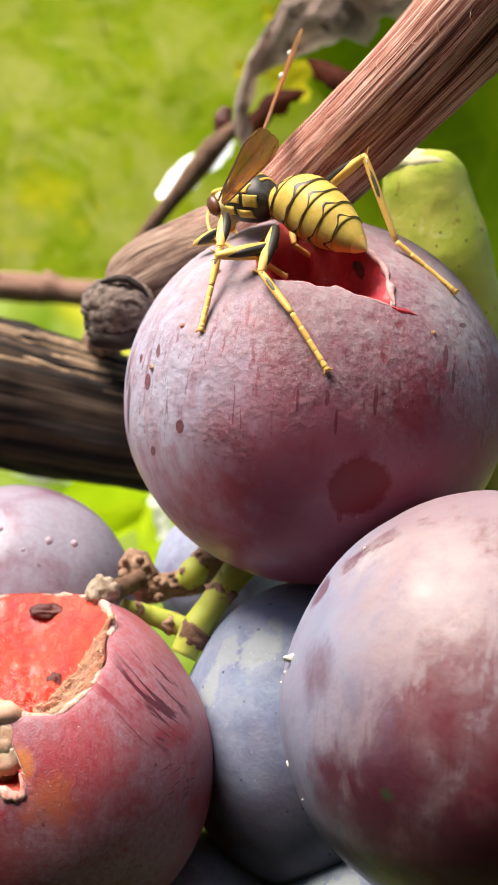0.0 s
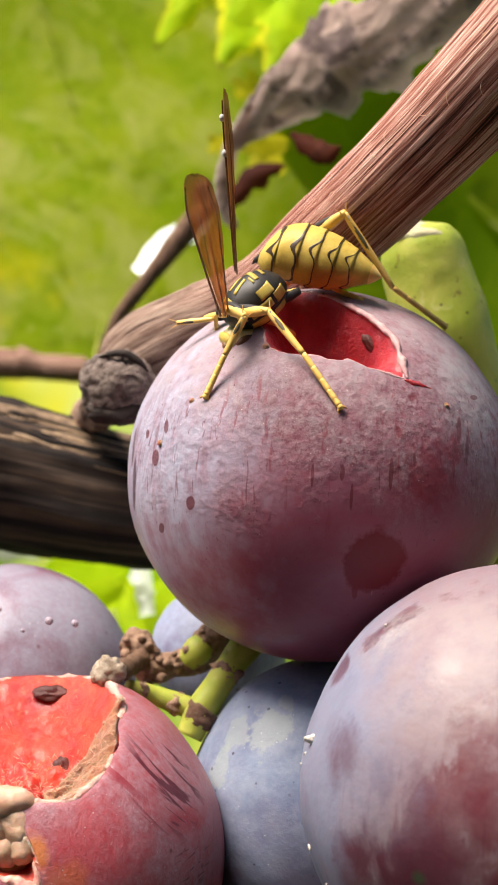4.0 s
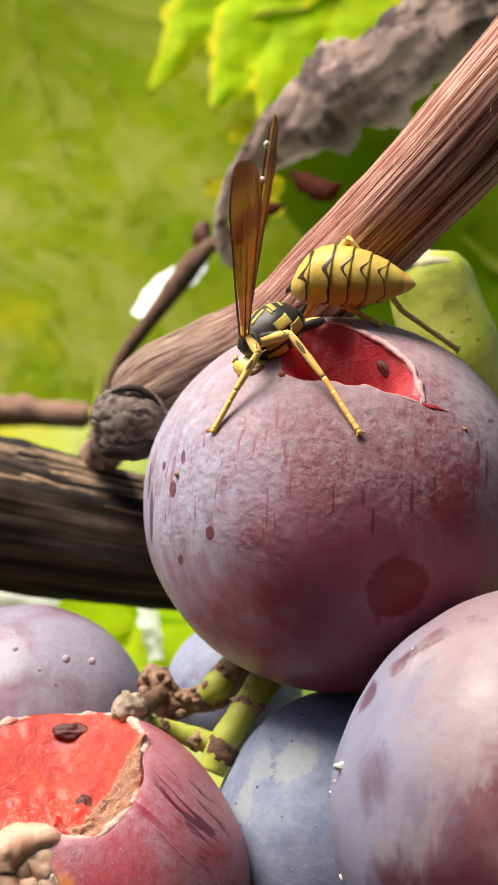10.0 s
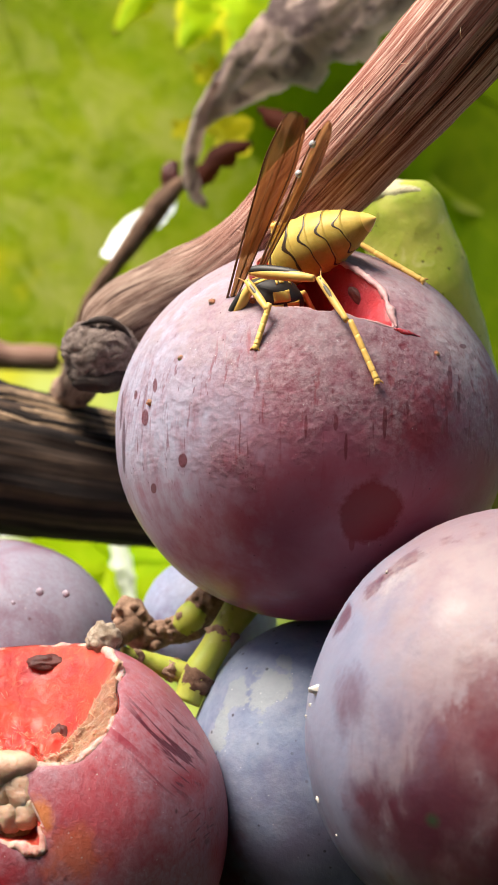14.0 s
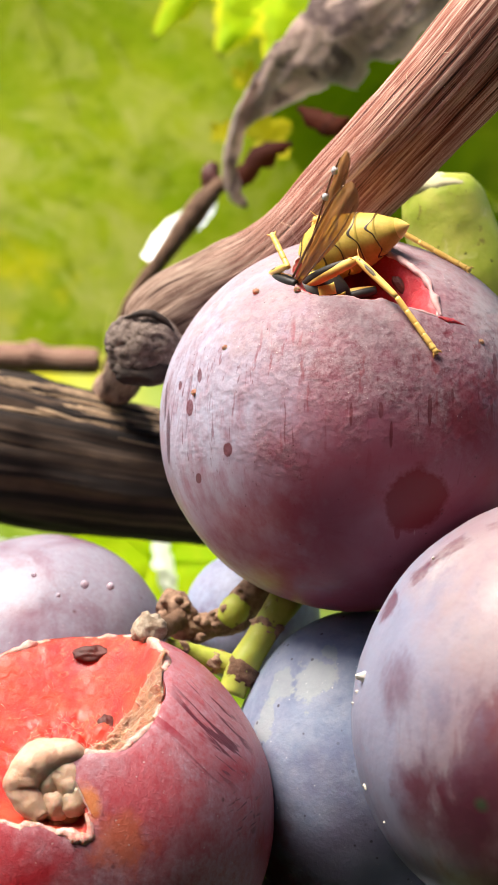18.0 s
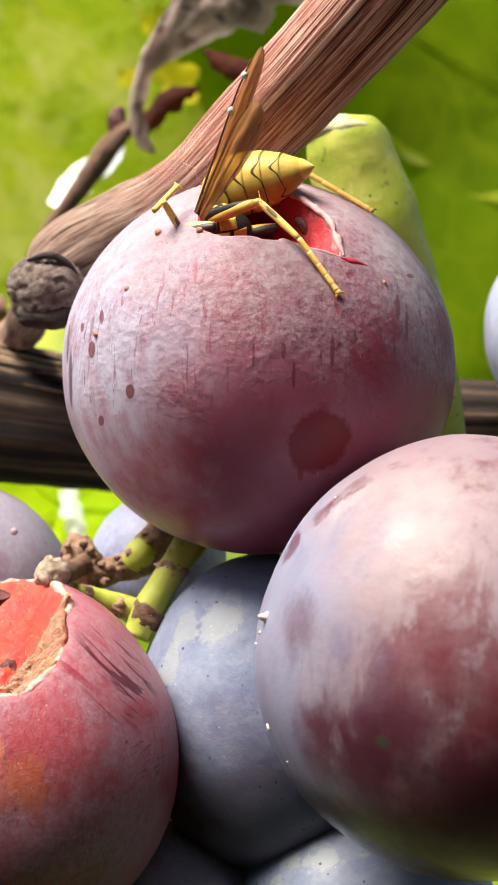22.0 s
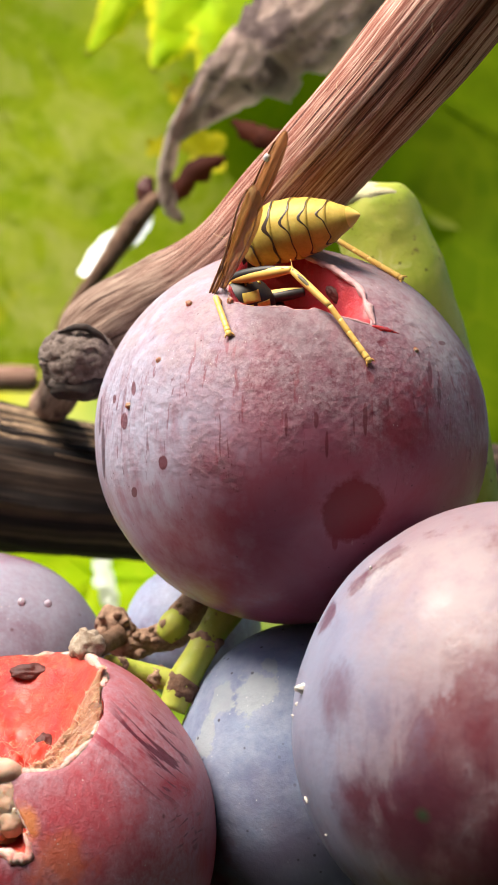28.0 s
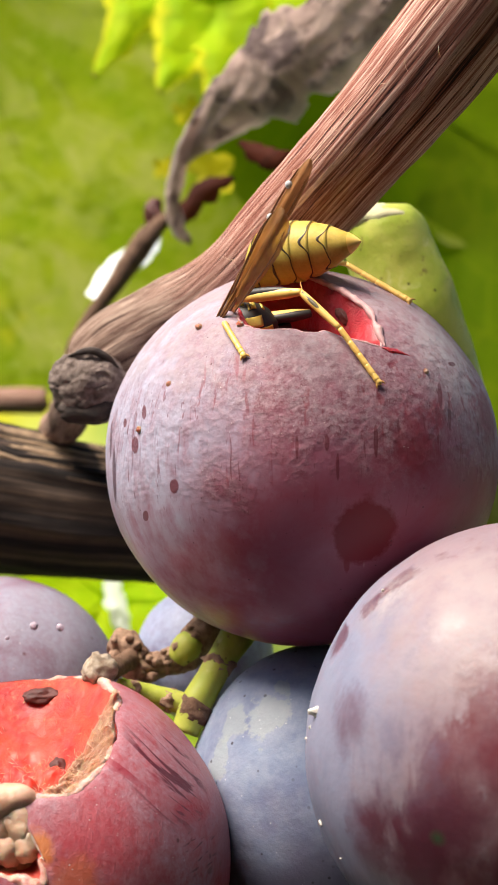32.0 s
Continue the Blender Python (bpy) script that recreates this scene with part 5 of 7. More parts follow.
def curl(name, way, mat, parent, n=60, across=17, seed=0.0, frill=0.1, label="", fold=0.18, teeth=0.0, tooth_run=9):
    """A curled strip along (x, y, z, half width, curl) points, with toothed edges."""
    bm = bmesh.new()
    strip = bm.verts.layers.float_vector.new("straight")
    rows = []
    pts = spline(way, n)
    for i, p in enumerate(pts):
        a, b = pts[max(i - 1, 0)], pts[min(i + 1, n - 1)]
        tan = Vector(b[:3] - a[:3]).normalized()
        side = tan.cross(Vector((0, -1, 0))).normalized()
        out = side.cross(tan)
        row = []
        for j in range(across):
            u = 2 * j / (across - 1) - 1
            w = p[3] * (1 + frill * noise.fractal(Vector((i * 6.6 / n, u * 0.6, seed)), 1.0, 2.0, 3) * abs(u))
            w *= 1 + teeth * abs(u) ** 3 * (((i + (5 if u > 0 else 0)) % tooth_run) / tooth_run - 0.5)
            c = p[4]
            co = Vector(p[:3]) + side * w * math.sin(u * c) / max(c, 0.01) + out * w * (math.cos(u * c) - 1) / max(c, 0.01)
            co += out * fold * noise.fractal(Vector((i * 4.2 / n, u * 0.9, seed + 4)), 1.0, 2.0, 3) * (0.4 + p[3] * 0.2)
            v = bm.verts.new(co)
            v[strip] = (u, i / (n - 1), 0)
            row.append(v)
        rows.append(row)
    for a, b in zip(rows, rows[1:]):
        for j in range(across - 1):
            bm.faces.new((a[j], a[j + 1], b[j + 1], b[j]))
    return part(name, bm, mat, parent, label)


def dead_leaf():
    t = thing("dead_leaf", (0, 40, 0), "withered grey-brown vine leaf curled on its stalk", "leaf")
    curl("blade", [(-7.6, 12, 29.6, 0.5, 0.5), (-5.2, 10, 31.9, 2.2, 0.7), (-2.2, 6, 34.4, 4.2, 0.9), (0.6, 3, 36.0, 5.6, 0.9), (3.4, 1, 37.6, 5.7, 0.9), (6.6, -1, 39.6, 4.9, 0.9), (10.3, -3, 42.0, 4.4, 0.8), (14.4, -5, 44.3, 4.0, 0.8), (18.5, -7, 46.6, 3.4, 0.7), (23.5, -9, 50.0, 0.8, 0.6)], LEAF_DEAD, t, n=170, across=41, seed=1.0, frill=0.4, fold=0.7, teeth=0.10, tooth_run=12)
    curl("lobe", [(-5.6, 9, 33.6, 0.5, 0.7), (-6.9, 11, 31.0, 1.1, 0.9), (-7.9, 13, 28.4, 0.9, 1), (-8.4, 14, 25.6, 1.0, 1.1), (-7.6, 14.5, 23.2, 0.9, 1), (-6.6, 14.8, 22.0, 0.3, 1)], LEAF_DEAD, t, seed=5.0, frill=0.5, label="thin curled strip of the withered blade")
    curl("lobe", [(-7.8, 16, 23.4, 0.3, 0.7), (-6.9, 16, 25.6, 1.1, 0.9), (-5.2, 16, 27.3, 1.3, 0.9), (-3.4, 16, 28.3, 0.8, 0.8), (-2.2, 16, 28.7, 0.2, 0.7)], LEAF_BROWN, t, seed=9.0, frill=0.5, label="dark red-brown inner side")
    curl("lobe", [(-1.6, 6, 30.6, 0.3, 0.7), (0.2, 5, 29.3, 1.2, 0.9), (2.0, 4, 28.6, 1.1, 0.8), (3.2, 3.5, 29.2, 0.2, 0.8)], LEAF_BROWN, t, seed=12.0, frill=0.4)
    along([(-7.9, 17, 25.0, 0.6), (-9.6, 17, 24.4, 0.8), (-11.4, 17, 22.5, 1.2), (-13.0, 17, 20.2, 1.1), (-15.5, 17, 16.6, 0.85), (-18.6, 18, 12, 0.85), (-21, 20, 4, 0.9)], "stalk", TWIG_BROWN, t, n=40, seg=18, lump=0.15, lump_size=2.0)
    bud = ball((1.0, 0.9, 1.7), 24, 18, lump=0.25)
    rough_up(bud, 0.6, 0.15, 2.0)
    part("bud", bud, PIT, t, "black withered bud", at=(-10.4, 17.6, 25.2))


dead_leaf()
vine_leaf((50, 118, 34), 62, LEAF_DARK, "broad dark green vine leaf in shade", (70, 6, 8), seed=1.0, vein=0.004, lobes=0.14)
vine_leaf((46, 132, -6), 40, LEAF_DARK, "dark green vine leaf hanging low", (66, -20, -20), seed=2.0)


def lobed_leaf():
    t = thing("vine_leaf", (0, 84, 0), "bright yellow-green lobed vine leaf hanging down", "leaf", "vine leaves")
    for name, way in LOBES:
        way = [(x, y + 0.6 * (z - 44), z, w, c) for x, y, z, w, c in way]
        curl(name, way, LEAF_LIGHT, t, n=70, across=21, seed=len(way) + way[0][0], frill=0.2, fold=0.5, teeth=0.22, tooth_run=14)


LOBES = (
    ("blade", [(-6, 0, 84, 14, 0.3), (-6, 0, 72, 12, 0.3), (-5, 0.4, 62, 8, 0.3), (-4, 0.4, 57, 4, 0.3)]),
    ("lobe", [(-8.6, 0.8, 68, 5.5, 0.3), (-13.2, 0.8, 58.5, 4.3, 0.4), (-15.8, 0.8, 52.0, 2.6, 0.5), (-19.0, 0.8, 45.3, 0.2, 0.5)]),
    ("lobe", [(-6.2, 1.2, 62, 5.9, 0.3), (-7.6, 1.2, 54, 4.6, 0.4), (-9.2, 1.2, 48.2, 3.0, 0.5), (-11.2, 1.2, 43.3, 0.3, 0.5)]),
    ("lobe", [(-2.0, 1.6, 60, 6.4, 0.3), (-2.6, 1.6, 52, 5.6, 0.4), (-3.8, 1.6, 46.5, 3.0, 0.5), (-5.4, 1.6, 42.2, 0.4, 0.5)]),
    ("lobe", [(4.0, 2.0, 70, 7.4, 0.3), (4.6, 2.0, 60, 7.6, 0.4), (4.0, 2.0, 52, 5.0, 0.5), (2.6, 2.0, 45.5, 0.5, 0.5)]))
lobed_leaf()
vine_leaf((33, 118, 34.7), 15, LEAF_MID, "yellowish green vine leaf beside the cane", (120, 175, 20), seed=21.0)
vine_leaf((-40, 106, 64), 64, LEAF_MID, "broad mottled olive-green vine leaf out of focus", (112, 168, 30), seed=15.0, vein=0.003, lobes=0.05, cup=0.05)
vine_leaf((-7.9, 90, 42.0), 2.2, LEAF_YELLOW, "small yellowing vine leaf", (112, 150, 10), seed=4.0)
vine_leaf((-5.4, 72, 32.0), 3.4, LEAF_YELLOW, "yellow-green leaf behind the withered one", (60, 60, 0), seed=5.0)
vine_leaf((-10.2, 80, 33.4), 1.8, LEAF_YELLOW, "small orange-yellow leaf scrap behind the withered one", (70, 20, 0), seed=6.0)
vine_leaf((-16, 62, -14), 12, LEAF_LIGHT, "bright green leaf under the old branch", (55, 20, 0), seed=8.0)
vine_leaf((34, 170, -24), 40, LEAF_PALE, "light green leaf low behind the bunch", (60, 20, -10), seed=10.0)


def glare_scraps():
    # added white scrap stands in for bright sky glare between the leaves
    t = thing("pale_scrap", (-14.0, 69, 22.0), "white scrap standing in for bright sky glare between leaves", "leaf")
    t.rotation_euler = (radians(-38), 0, radians(-20))
    curl("blade", [(-3.0, 0, -5.2, 0.8, 0.5), (-2.0, 0, -3.2, 1.8, 0.5), (-0.6, 0, -0.4, 2.3, 0.5), (1.2, 0, 2.0, 1.9, 0.5), (2.6, 0, 3.6, 0.9, 0.5)], GLARE, t, seed=3.0, frill=0.4)
    s = thing("pale_scrap", (-14.4, 57, -14.4), "pale strip under the old branch", "leaf")
    curl("blade", [(-0.9, 0, 3.0, 1.0, 0.5), (0, 0, 0, 1.1, 0.6), (0.9, 0, -3.6, 0.8, 0.6)], SCRAP_WHITE, s, seed=6.0, frill=0.3)
    s.rotation_euler = (radians(-30), 0, 0)
    # no leaf here: white patch added in place of a gap of sky
    u = thing("pale_scrap", (-40.8, 140, -19.3), "pale patch standing in for a sky gap behind the branch", "leaf")
    u.rotation_euler = (radians(-40), 0, 0)
    curl("blade", [(-9, 0, 0.5, 1.5, 0.5), (-3, 0, 0, 2.6, 0.5), (3, 0, -0.4, 2.2, 0.6), (7, 0, -1, 0.5, 0.6)], SCRAP_WHITE, u, seed=8.0, frill=0.4)


def far_twig():
    t = thing("twig", (-23.6, 74, 7.0), "brown vine twig out of focus", "twig")
    along([(-50, 0, -1, 1.6), (-30, 0, 0, 1.6), (-9.5, 0, 0.2, 1.7), (-7.5, 0, 0.4, 1.9), (-5, 0, 0.1, 1.5), (-0.4, 0, 0.0, 1.45), (0, 0, 0, 0.9)], "shoot", TWIG_BARK, t, n=50, seg=24, lump=0.08)
    u = thing("twig", (-22.6, 74, 6.5), "upright green shoot out of focus", "twig")
    along([(0, 0, -14, 0.6), (0.1, 0, 0, 0.5), (0.5, 0, 7, 0.06)], "shoot", STEM, u, n=20, seg=12)


glare_scraps()
far_twig()


# ---- wasp ----
LEGS = {  # femur, tibia, tarsus lengths
    "fore_near": (3.0, 2.8, 3.0), "fore_far": (2.6, 2.6, 2.6), "mid_near": (4.6, 3.8, 4.3), "hind_far": (4.4, 6.0, 5.2), "hind_near": (4.0, 2.6, 2.6), "mid_far": (3.2, 2.2, 2.6)}


def shaped(profile, seg=36, flat=1.0):
    """A body of revolution about z through (z, radius) pairs."""
    bm = bmesh.new()
    rows = [[bm.verts.new((r * math.cos(2 * math.pi * j / seg), r * flat * math.sin(2 * math.pi * j / seg), z)) for j in range(seg)] for z, r in profile]
    for a, b in zip(rows, rows[1:]):
        for j in range(seg):
            bm.faces.new((a[j], a[(j + 1) % seg], b[(j + 1) % seg], b[j]))
    return bm


def girth(z):
    return float(np.interp(z, (0, 0.35, 0.8, 1.5, 2.5, 3.6, 4.6, 5.6, 6.5, 7.3, 7.9, 8.2), (0.5, 1.1, 1.6, 1.92, 2.06, 2.06, 1.92, 1.63, 1.24, 0.79, 0.36, 0.05)))


def abdomen_part(wasp):
    def sag(bm):
        for v in bm.verts:
            v.co.y -= 0.15 * max(0.0, 2.6 - v.co.z) ** 2 + 0.3 * max(0.0, 0.3 - v.co.z) ** 2
        return bm

    core = part("abdomen", sag(shaped([(z, girth(z) * 0.94) for z in np.linspace(0, 8.15, 30)])), YELLOW, wasp, "yellow abdomen with thin wavy dark lines")
    cuts = (0.35, 1.25, 2.75, 4.0, 5.2, 6.35, 8.2)
    for i, (a, b) in enumerate(zip(cuts, cuts[1:])):
        prof = [(z, girth(z) * 0.985 + 0.07 * ((z - a) / (b - a)) ** 2) for z in np.linspace(a - 0.12, b, 9)]
        prof.append((b - 0.02, girth(b) * 0.95))
        plate = part("tergite", sag(shaped(prof, 64)), YELLOW, core)
        if i < 5:
            bm = bmesh.new()
            n, rows = 180, ([], [], [])
            for j in range(n):
                f = 2 * math.pi * j / n
                lobe = (0.5 + 0.5 * math.cos(4 * f + 0.4 + 0.25 * i)) ** 4
                wave = 0.05 + 0.44 * lobe + 0.10 * noise.noise(Vector((math.cos(f) * 2.2, math.sin(f) * 2.2, i * 3.1)))
                wide = (0.035 + 0.06 * lobe + 0.05 * max(0.0, noise.noise(Vector((math.cos(f) * 3, math.sin(f) * 3, i * 1.7 + 9))))) * (2.3 if i < 2 else 1.35 - 0.08 * i)
                for row, z, up in zip(rows, (b - wave - wide, b - wave - wide * 0.3, b - wave + wide * 0.6), (0.012, 0.035, 0.012)):
                    r = girth(z) * 0.985 + 0.07 * max(0.0, (z - a) / (b - a)) ** 2 + up
                    row.append(bm.verts.new((r * math.cos(f), r * math.sin(f), z)))
            for p, q in zip(rows, rows[1:]):
                for j in range(n):
                    bm.faces.new((p[j], p[(j + 1) % n], q[(j + 1) % n], q[j]))
            part("band", sag(bm), BAND, plate, "thin wavy dark line")
    part("waist", sag(shaped([(-0.35, 0.22), (-0.15, 0.3), (0.05, 0.5), (0.3, 0.95), (0.45, 1.15)], 30)), BLACK, core)
    part("sting_tip", shaped([(7.5, 0.72), (7.9, 0.42), (8.2, 0.13), (8.3, 0.0)], 20), LEG_YELLOW, core)
    return core


PLATES = (  # yellow plates of the thorax: from, to across, up and along it, as shares of its size
    (-0.9, 0.9, -0.1, 1.2, 0.58, 0.78), (0.70, 1.2, 0.22, 0.60, -0.50, -0.02), (-1.2, -0.70, 0.22, 0.60, -0.50, -0.02), (0.28, 0.62, 0.2, 1.2, -0.22, -0.16), (0.12, 0.24, 0.2, 1.2, -0.10, 0.40), (-0.24, -0.12, 0.2, 1.2, -0.10, 0.40),
    (-0.58, 0.58, 0.2, 1.2, -0.40, -0.26), (-0.5, 0.5, 0.1, 1.2, -0.64, -0.56),
    (0.5, 1.2, -0.20, 0.14, -0.28, 0.46), (-1.2, -0.5, -0.20, 0.14, -0.28, 0.46), (0.4, 1.2, -0.30, 0.16, -0.78, -0.40), (-1.2, -0.4, -0.30, 0.16, -0.78, -0.40),
    (0.3, 1.2, -0.66, -0.34, -0.05, 0.55), (-1.2, -0.3, -0.66, -0.34, -0.05, 0.55), (0.3, 1.2, -0.72, -0.44, -0.62, -0.18), (-1.2, -0.3, -0.72, -0.44, -0.62, -0.18))


def thorax_part(wasp):
    core = part("thorax", ball((1.75, 1.7, 2.35), 40, 28, at=(0, 0, 2.3), lump=0.05, seed=3.0), BLACK, wasp, "black thorax with yellow plates")
    for u0, u1, v0, v1, w0, w1 in PLATES:
        bm = ball((1.8, 1.75, 2.4), 40, 30, at=(0, 0, 2.3), lump=0.05, seed=3.0)
        for axis, low, high, size, mid in ((0, u0, u1, 1.8, 0), (1, v0, v1, 1.75, 0), (2, w0, w1, 2.4, 2.3)):
            for limit, way in ((low, -1), (high, 1)):
                no, co = [0, 0, 0], [0, 0, 0]
                no[axis], co[axis] = way, limit * size + mid
                if axis == 0:
                    no[2] = -0.25 * way
                    co[2] = 2.3
                bmesh.ops.bisect_plane(bm, geom=bm.verts[:] + bm.edges[:] + bm.faces[:], plane_co=co, plane_no=no, clear_outer=True)
        bmesh.ops.recalc_face_normals(bm, faces=bm.faces)
        bmesh.ops.solidify(bm, geom=bm.faces[:], thickness=0.06)
        part("plate", bm, YELLOW, core)
    head = part("head", ball((1.35, 1.1, 0.8), 32, 22, lump=0.04), PALE, wasp, "yellow-faced head with dark eyes")
    part("face", ball((1.05, 1.0, 0.55), 26, 18, at=(0, -0.25, 0.45)), PALE, head)
    part("crown", ball((1.1, 0.35, 0.5), 22, 14, at=(0, 1.0, 0.0)), YELLOW, head)
    for s in (1, -1):
        part("eye", ball((0.42, 0.8, 0.55), 22, 16, at=(1.18 * s, 0.05, 0.2)), DUSK, head)
        way = [(0.4 * s, 0.5, 0.8, 0.12), (0.6 * s, 0.7, 1.3, 0.12), (0.9 * s, 0.1, 1.6, 0.12), (1.1 * s, -0.9, 1.7, 0.11), (1.0 * s, -1.7, 1.5, 0.1)]
        part("antenna", tube(way, n=24, seg=8), LEG_YELLOW, head)
        part("jaw", tube([(0.35 * s, -0.8, 0.7, 0.25), (0.3 * s, -1.2, 1.1, 0.2), (0.1 * s, -1.4, 1.3, 0.06)], n=8, seg=8), LEG_YELLOW, head)
    return core, head


def wing_part(wasp, name, width):
    bm = bmesh.new()
    n, across = 44, 9
    top = []
    for i in range(n):
        u = i / (n - 1)
        w = width * float(np.interp(u, (0, 0.06, 0.3, 0.55, 0.75, 0.9, 0.97, 1), (0.16, 0.22, 0.52, 0.86, 1.0, 0.88, 0.62, 0.16)))
        row = []
        for j in range(across):
            s = 2 * j / (across - 1) - 1
            row.append(bm.verts.new((s * w * 0.5, 0.22 * (abs(s) - 0.5) * w + 0.05 * noise.noise(Vector((u * 12, s * 2, width))), u * 14.6)))
        top.append(row)
    for a, b in zip(top, top[1:]):
        for j in range(across - 1):
            bm.faces.new((a[j], a[j + 1], b[j + 1], b[j]))
    bmesh.ops.solidify(bm, geom=bm.faces[:], thickness=0.05)
    w = part(name, bm, WING, wasp, "folded amber wing")
    for s, r in ((-0.48, 0.09), (0.05, 0.06), (0.42, 0.06)):
        way = [(s * width * float(np.interp(u, (0, 0.3, 0.75, 0.98), (0.3, 0.62, 1.0, 0.7))), -0.02, u * 14.4, r * (1.05 - 0.5 * u)) for u in (0.0, 0.25, 0.5, 0.75, 0.93)]
        part("vein", tube(way, n=24, seg=6), VEIN, w)
    return w


def leg_parts(wasp, name, sizes):
    fe, ti, ta = sizes
    w = 0.70 if name == "fore_far" else 0.92

    def slim(bm):
        bmesh.ops.scale(bm, vec=(w, w, 1), verts=bm.verts)
        return bm

    f = part("femur", slim(tube([(0, 0, -0.1, 0.24), (0, 0.05, fe * 0.25, 0.38), (0, 0.05, fe * 0.7, 0.40), (0, 0, fe, 0.26)], n=18, seg=16)), LEG_YELLOW, wasp)
    part("streak", slim(tube([(-0.18, 0.08, fe * 0.12, 0.14), (-0.20, 0.15, fe * 0.4, 0.33), (-0.18, 0.14, fe * 0.75, 0.38), (-0.05, 0.05, fe + 0.05, 0.28)], n=16, seg=16)), BLACK, f, "black streak on the upper side")
    t = part("tibia", slim(tube([(0, 0, 0, 0.2), (0, 0, ti * 0.35, 0.26), (0, 0, ti * 0.8, 0.27), (0, 0, ti, 0.22)], n=14, seg=14)), LEG_YELLOW, wasp)
    part("streak", slim(tube([(0.02, 0.05, ti * 0.22, 0.08), (0.02, 0.10, ti * 0.6, 0.19), (0, 0.08, ti * 0.96, 0.16)], n=10, seg=12)), LEG_GREY, t, "grey-black streak along the front")
    for s in (-1, 1):
        part("spur", slim(tube([(0.1 * s, 0, ti - 0.1, 0.06), (0.3 * s, 0.1, ti + 0.25, 0.04), (0.5 * s, 0.15, ti + 0.55, 0.012)], n=6, seg=6)), LEG_ORANGE, t)
    k = part("tarsus", slim(tube([(0, 0, 0, 0.16), (0, 0, 0.35, 0.19), (0, 0, ta, 0.17)], n=10, seg=12)), LEG_YELLOW, wasp)
    joints = 5
    for i in range(joints):
        z0 = 0.25 + (ta - 0.25) * (i / joints) ** 1.35
        z1 = 0.25 + (ta - 0.25) * ((i + 1) / joints) ** 1.35
        part("joint", slim(tube([(0, 0, z0 - 0.06, 0.18), (0, 0, z0 + 0.05, 0.232 - 0.008 * i), (0, 0, (z0 + z1) / 2, 0.21), (0, 0, z1, 0.195)], n=9, seg=12)), LEG_YELLOW, k)
    part("foot_pad", slim(ball((0.22, 0.2, 0.26), 14, 10, at=(0, 0, 0.1))), LEG_YELLOW, k)
    for s in (-1, 1):
        part("claw", slim(tube([(0.08 * s, 0, 0.1, 0.09), (0.27 * s, 0, -0.08, 0.07), (0.34 * s, -0.1, -0.22, 0.025)], n=6, seg=6)), LEG_ORANGE, k)
    return f, t, k


wasp = thing("wasp", (0, -5, 9), "yellow and black paper wasp feeding head first in a grape", "wasp")
ABDOMEN = abdomen_part(wasp)
THORAX, HEAD = thorax_part(wasp)
WING_A = wing_part(wasp, "wing", 1.35)
WING_B = wing_part(wasp, "wing", 2.0)
leg_sets = {name: leg_parts(wasp, name, sizes) for name, sizes in LEGS.items()}
for z, x in ((9.4, -0.5), (12.1, -0.5)):
    part("dew_bead", ball((0.24, 0.24, 0.27), 14, 10, at=(x, -0.05, z)), DEW, WING_A)

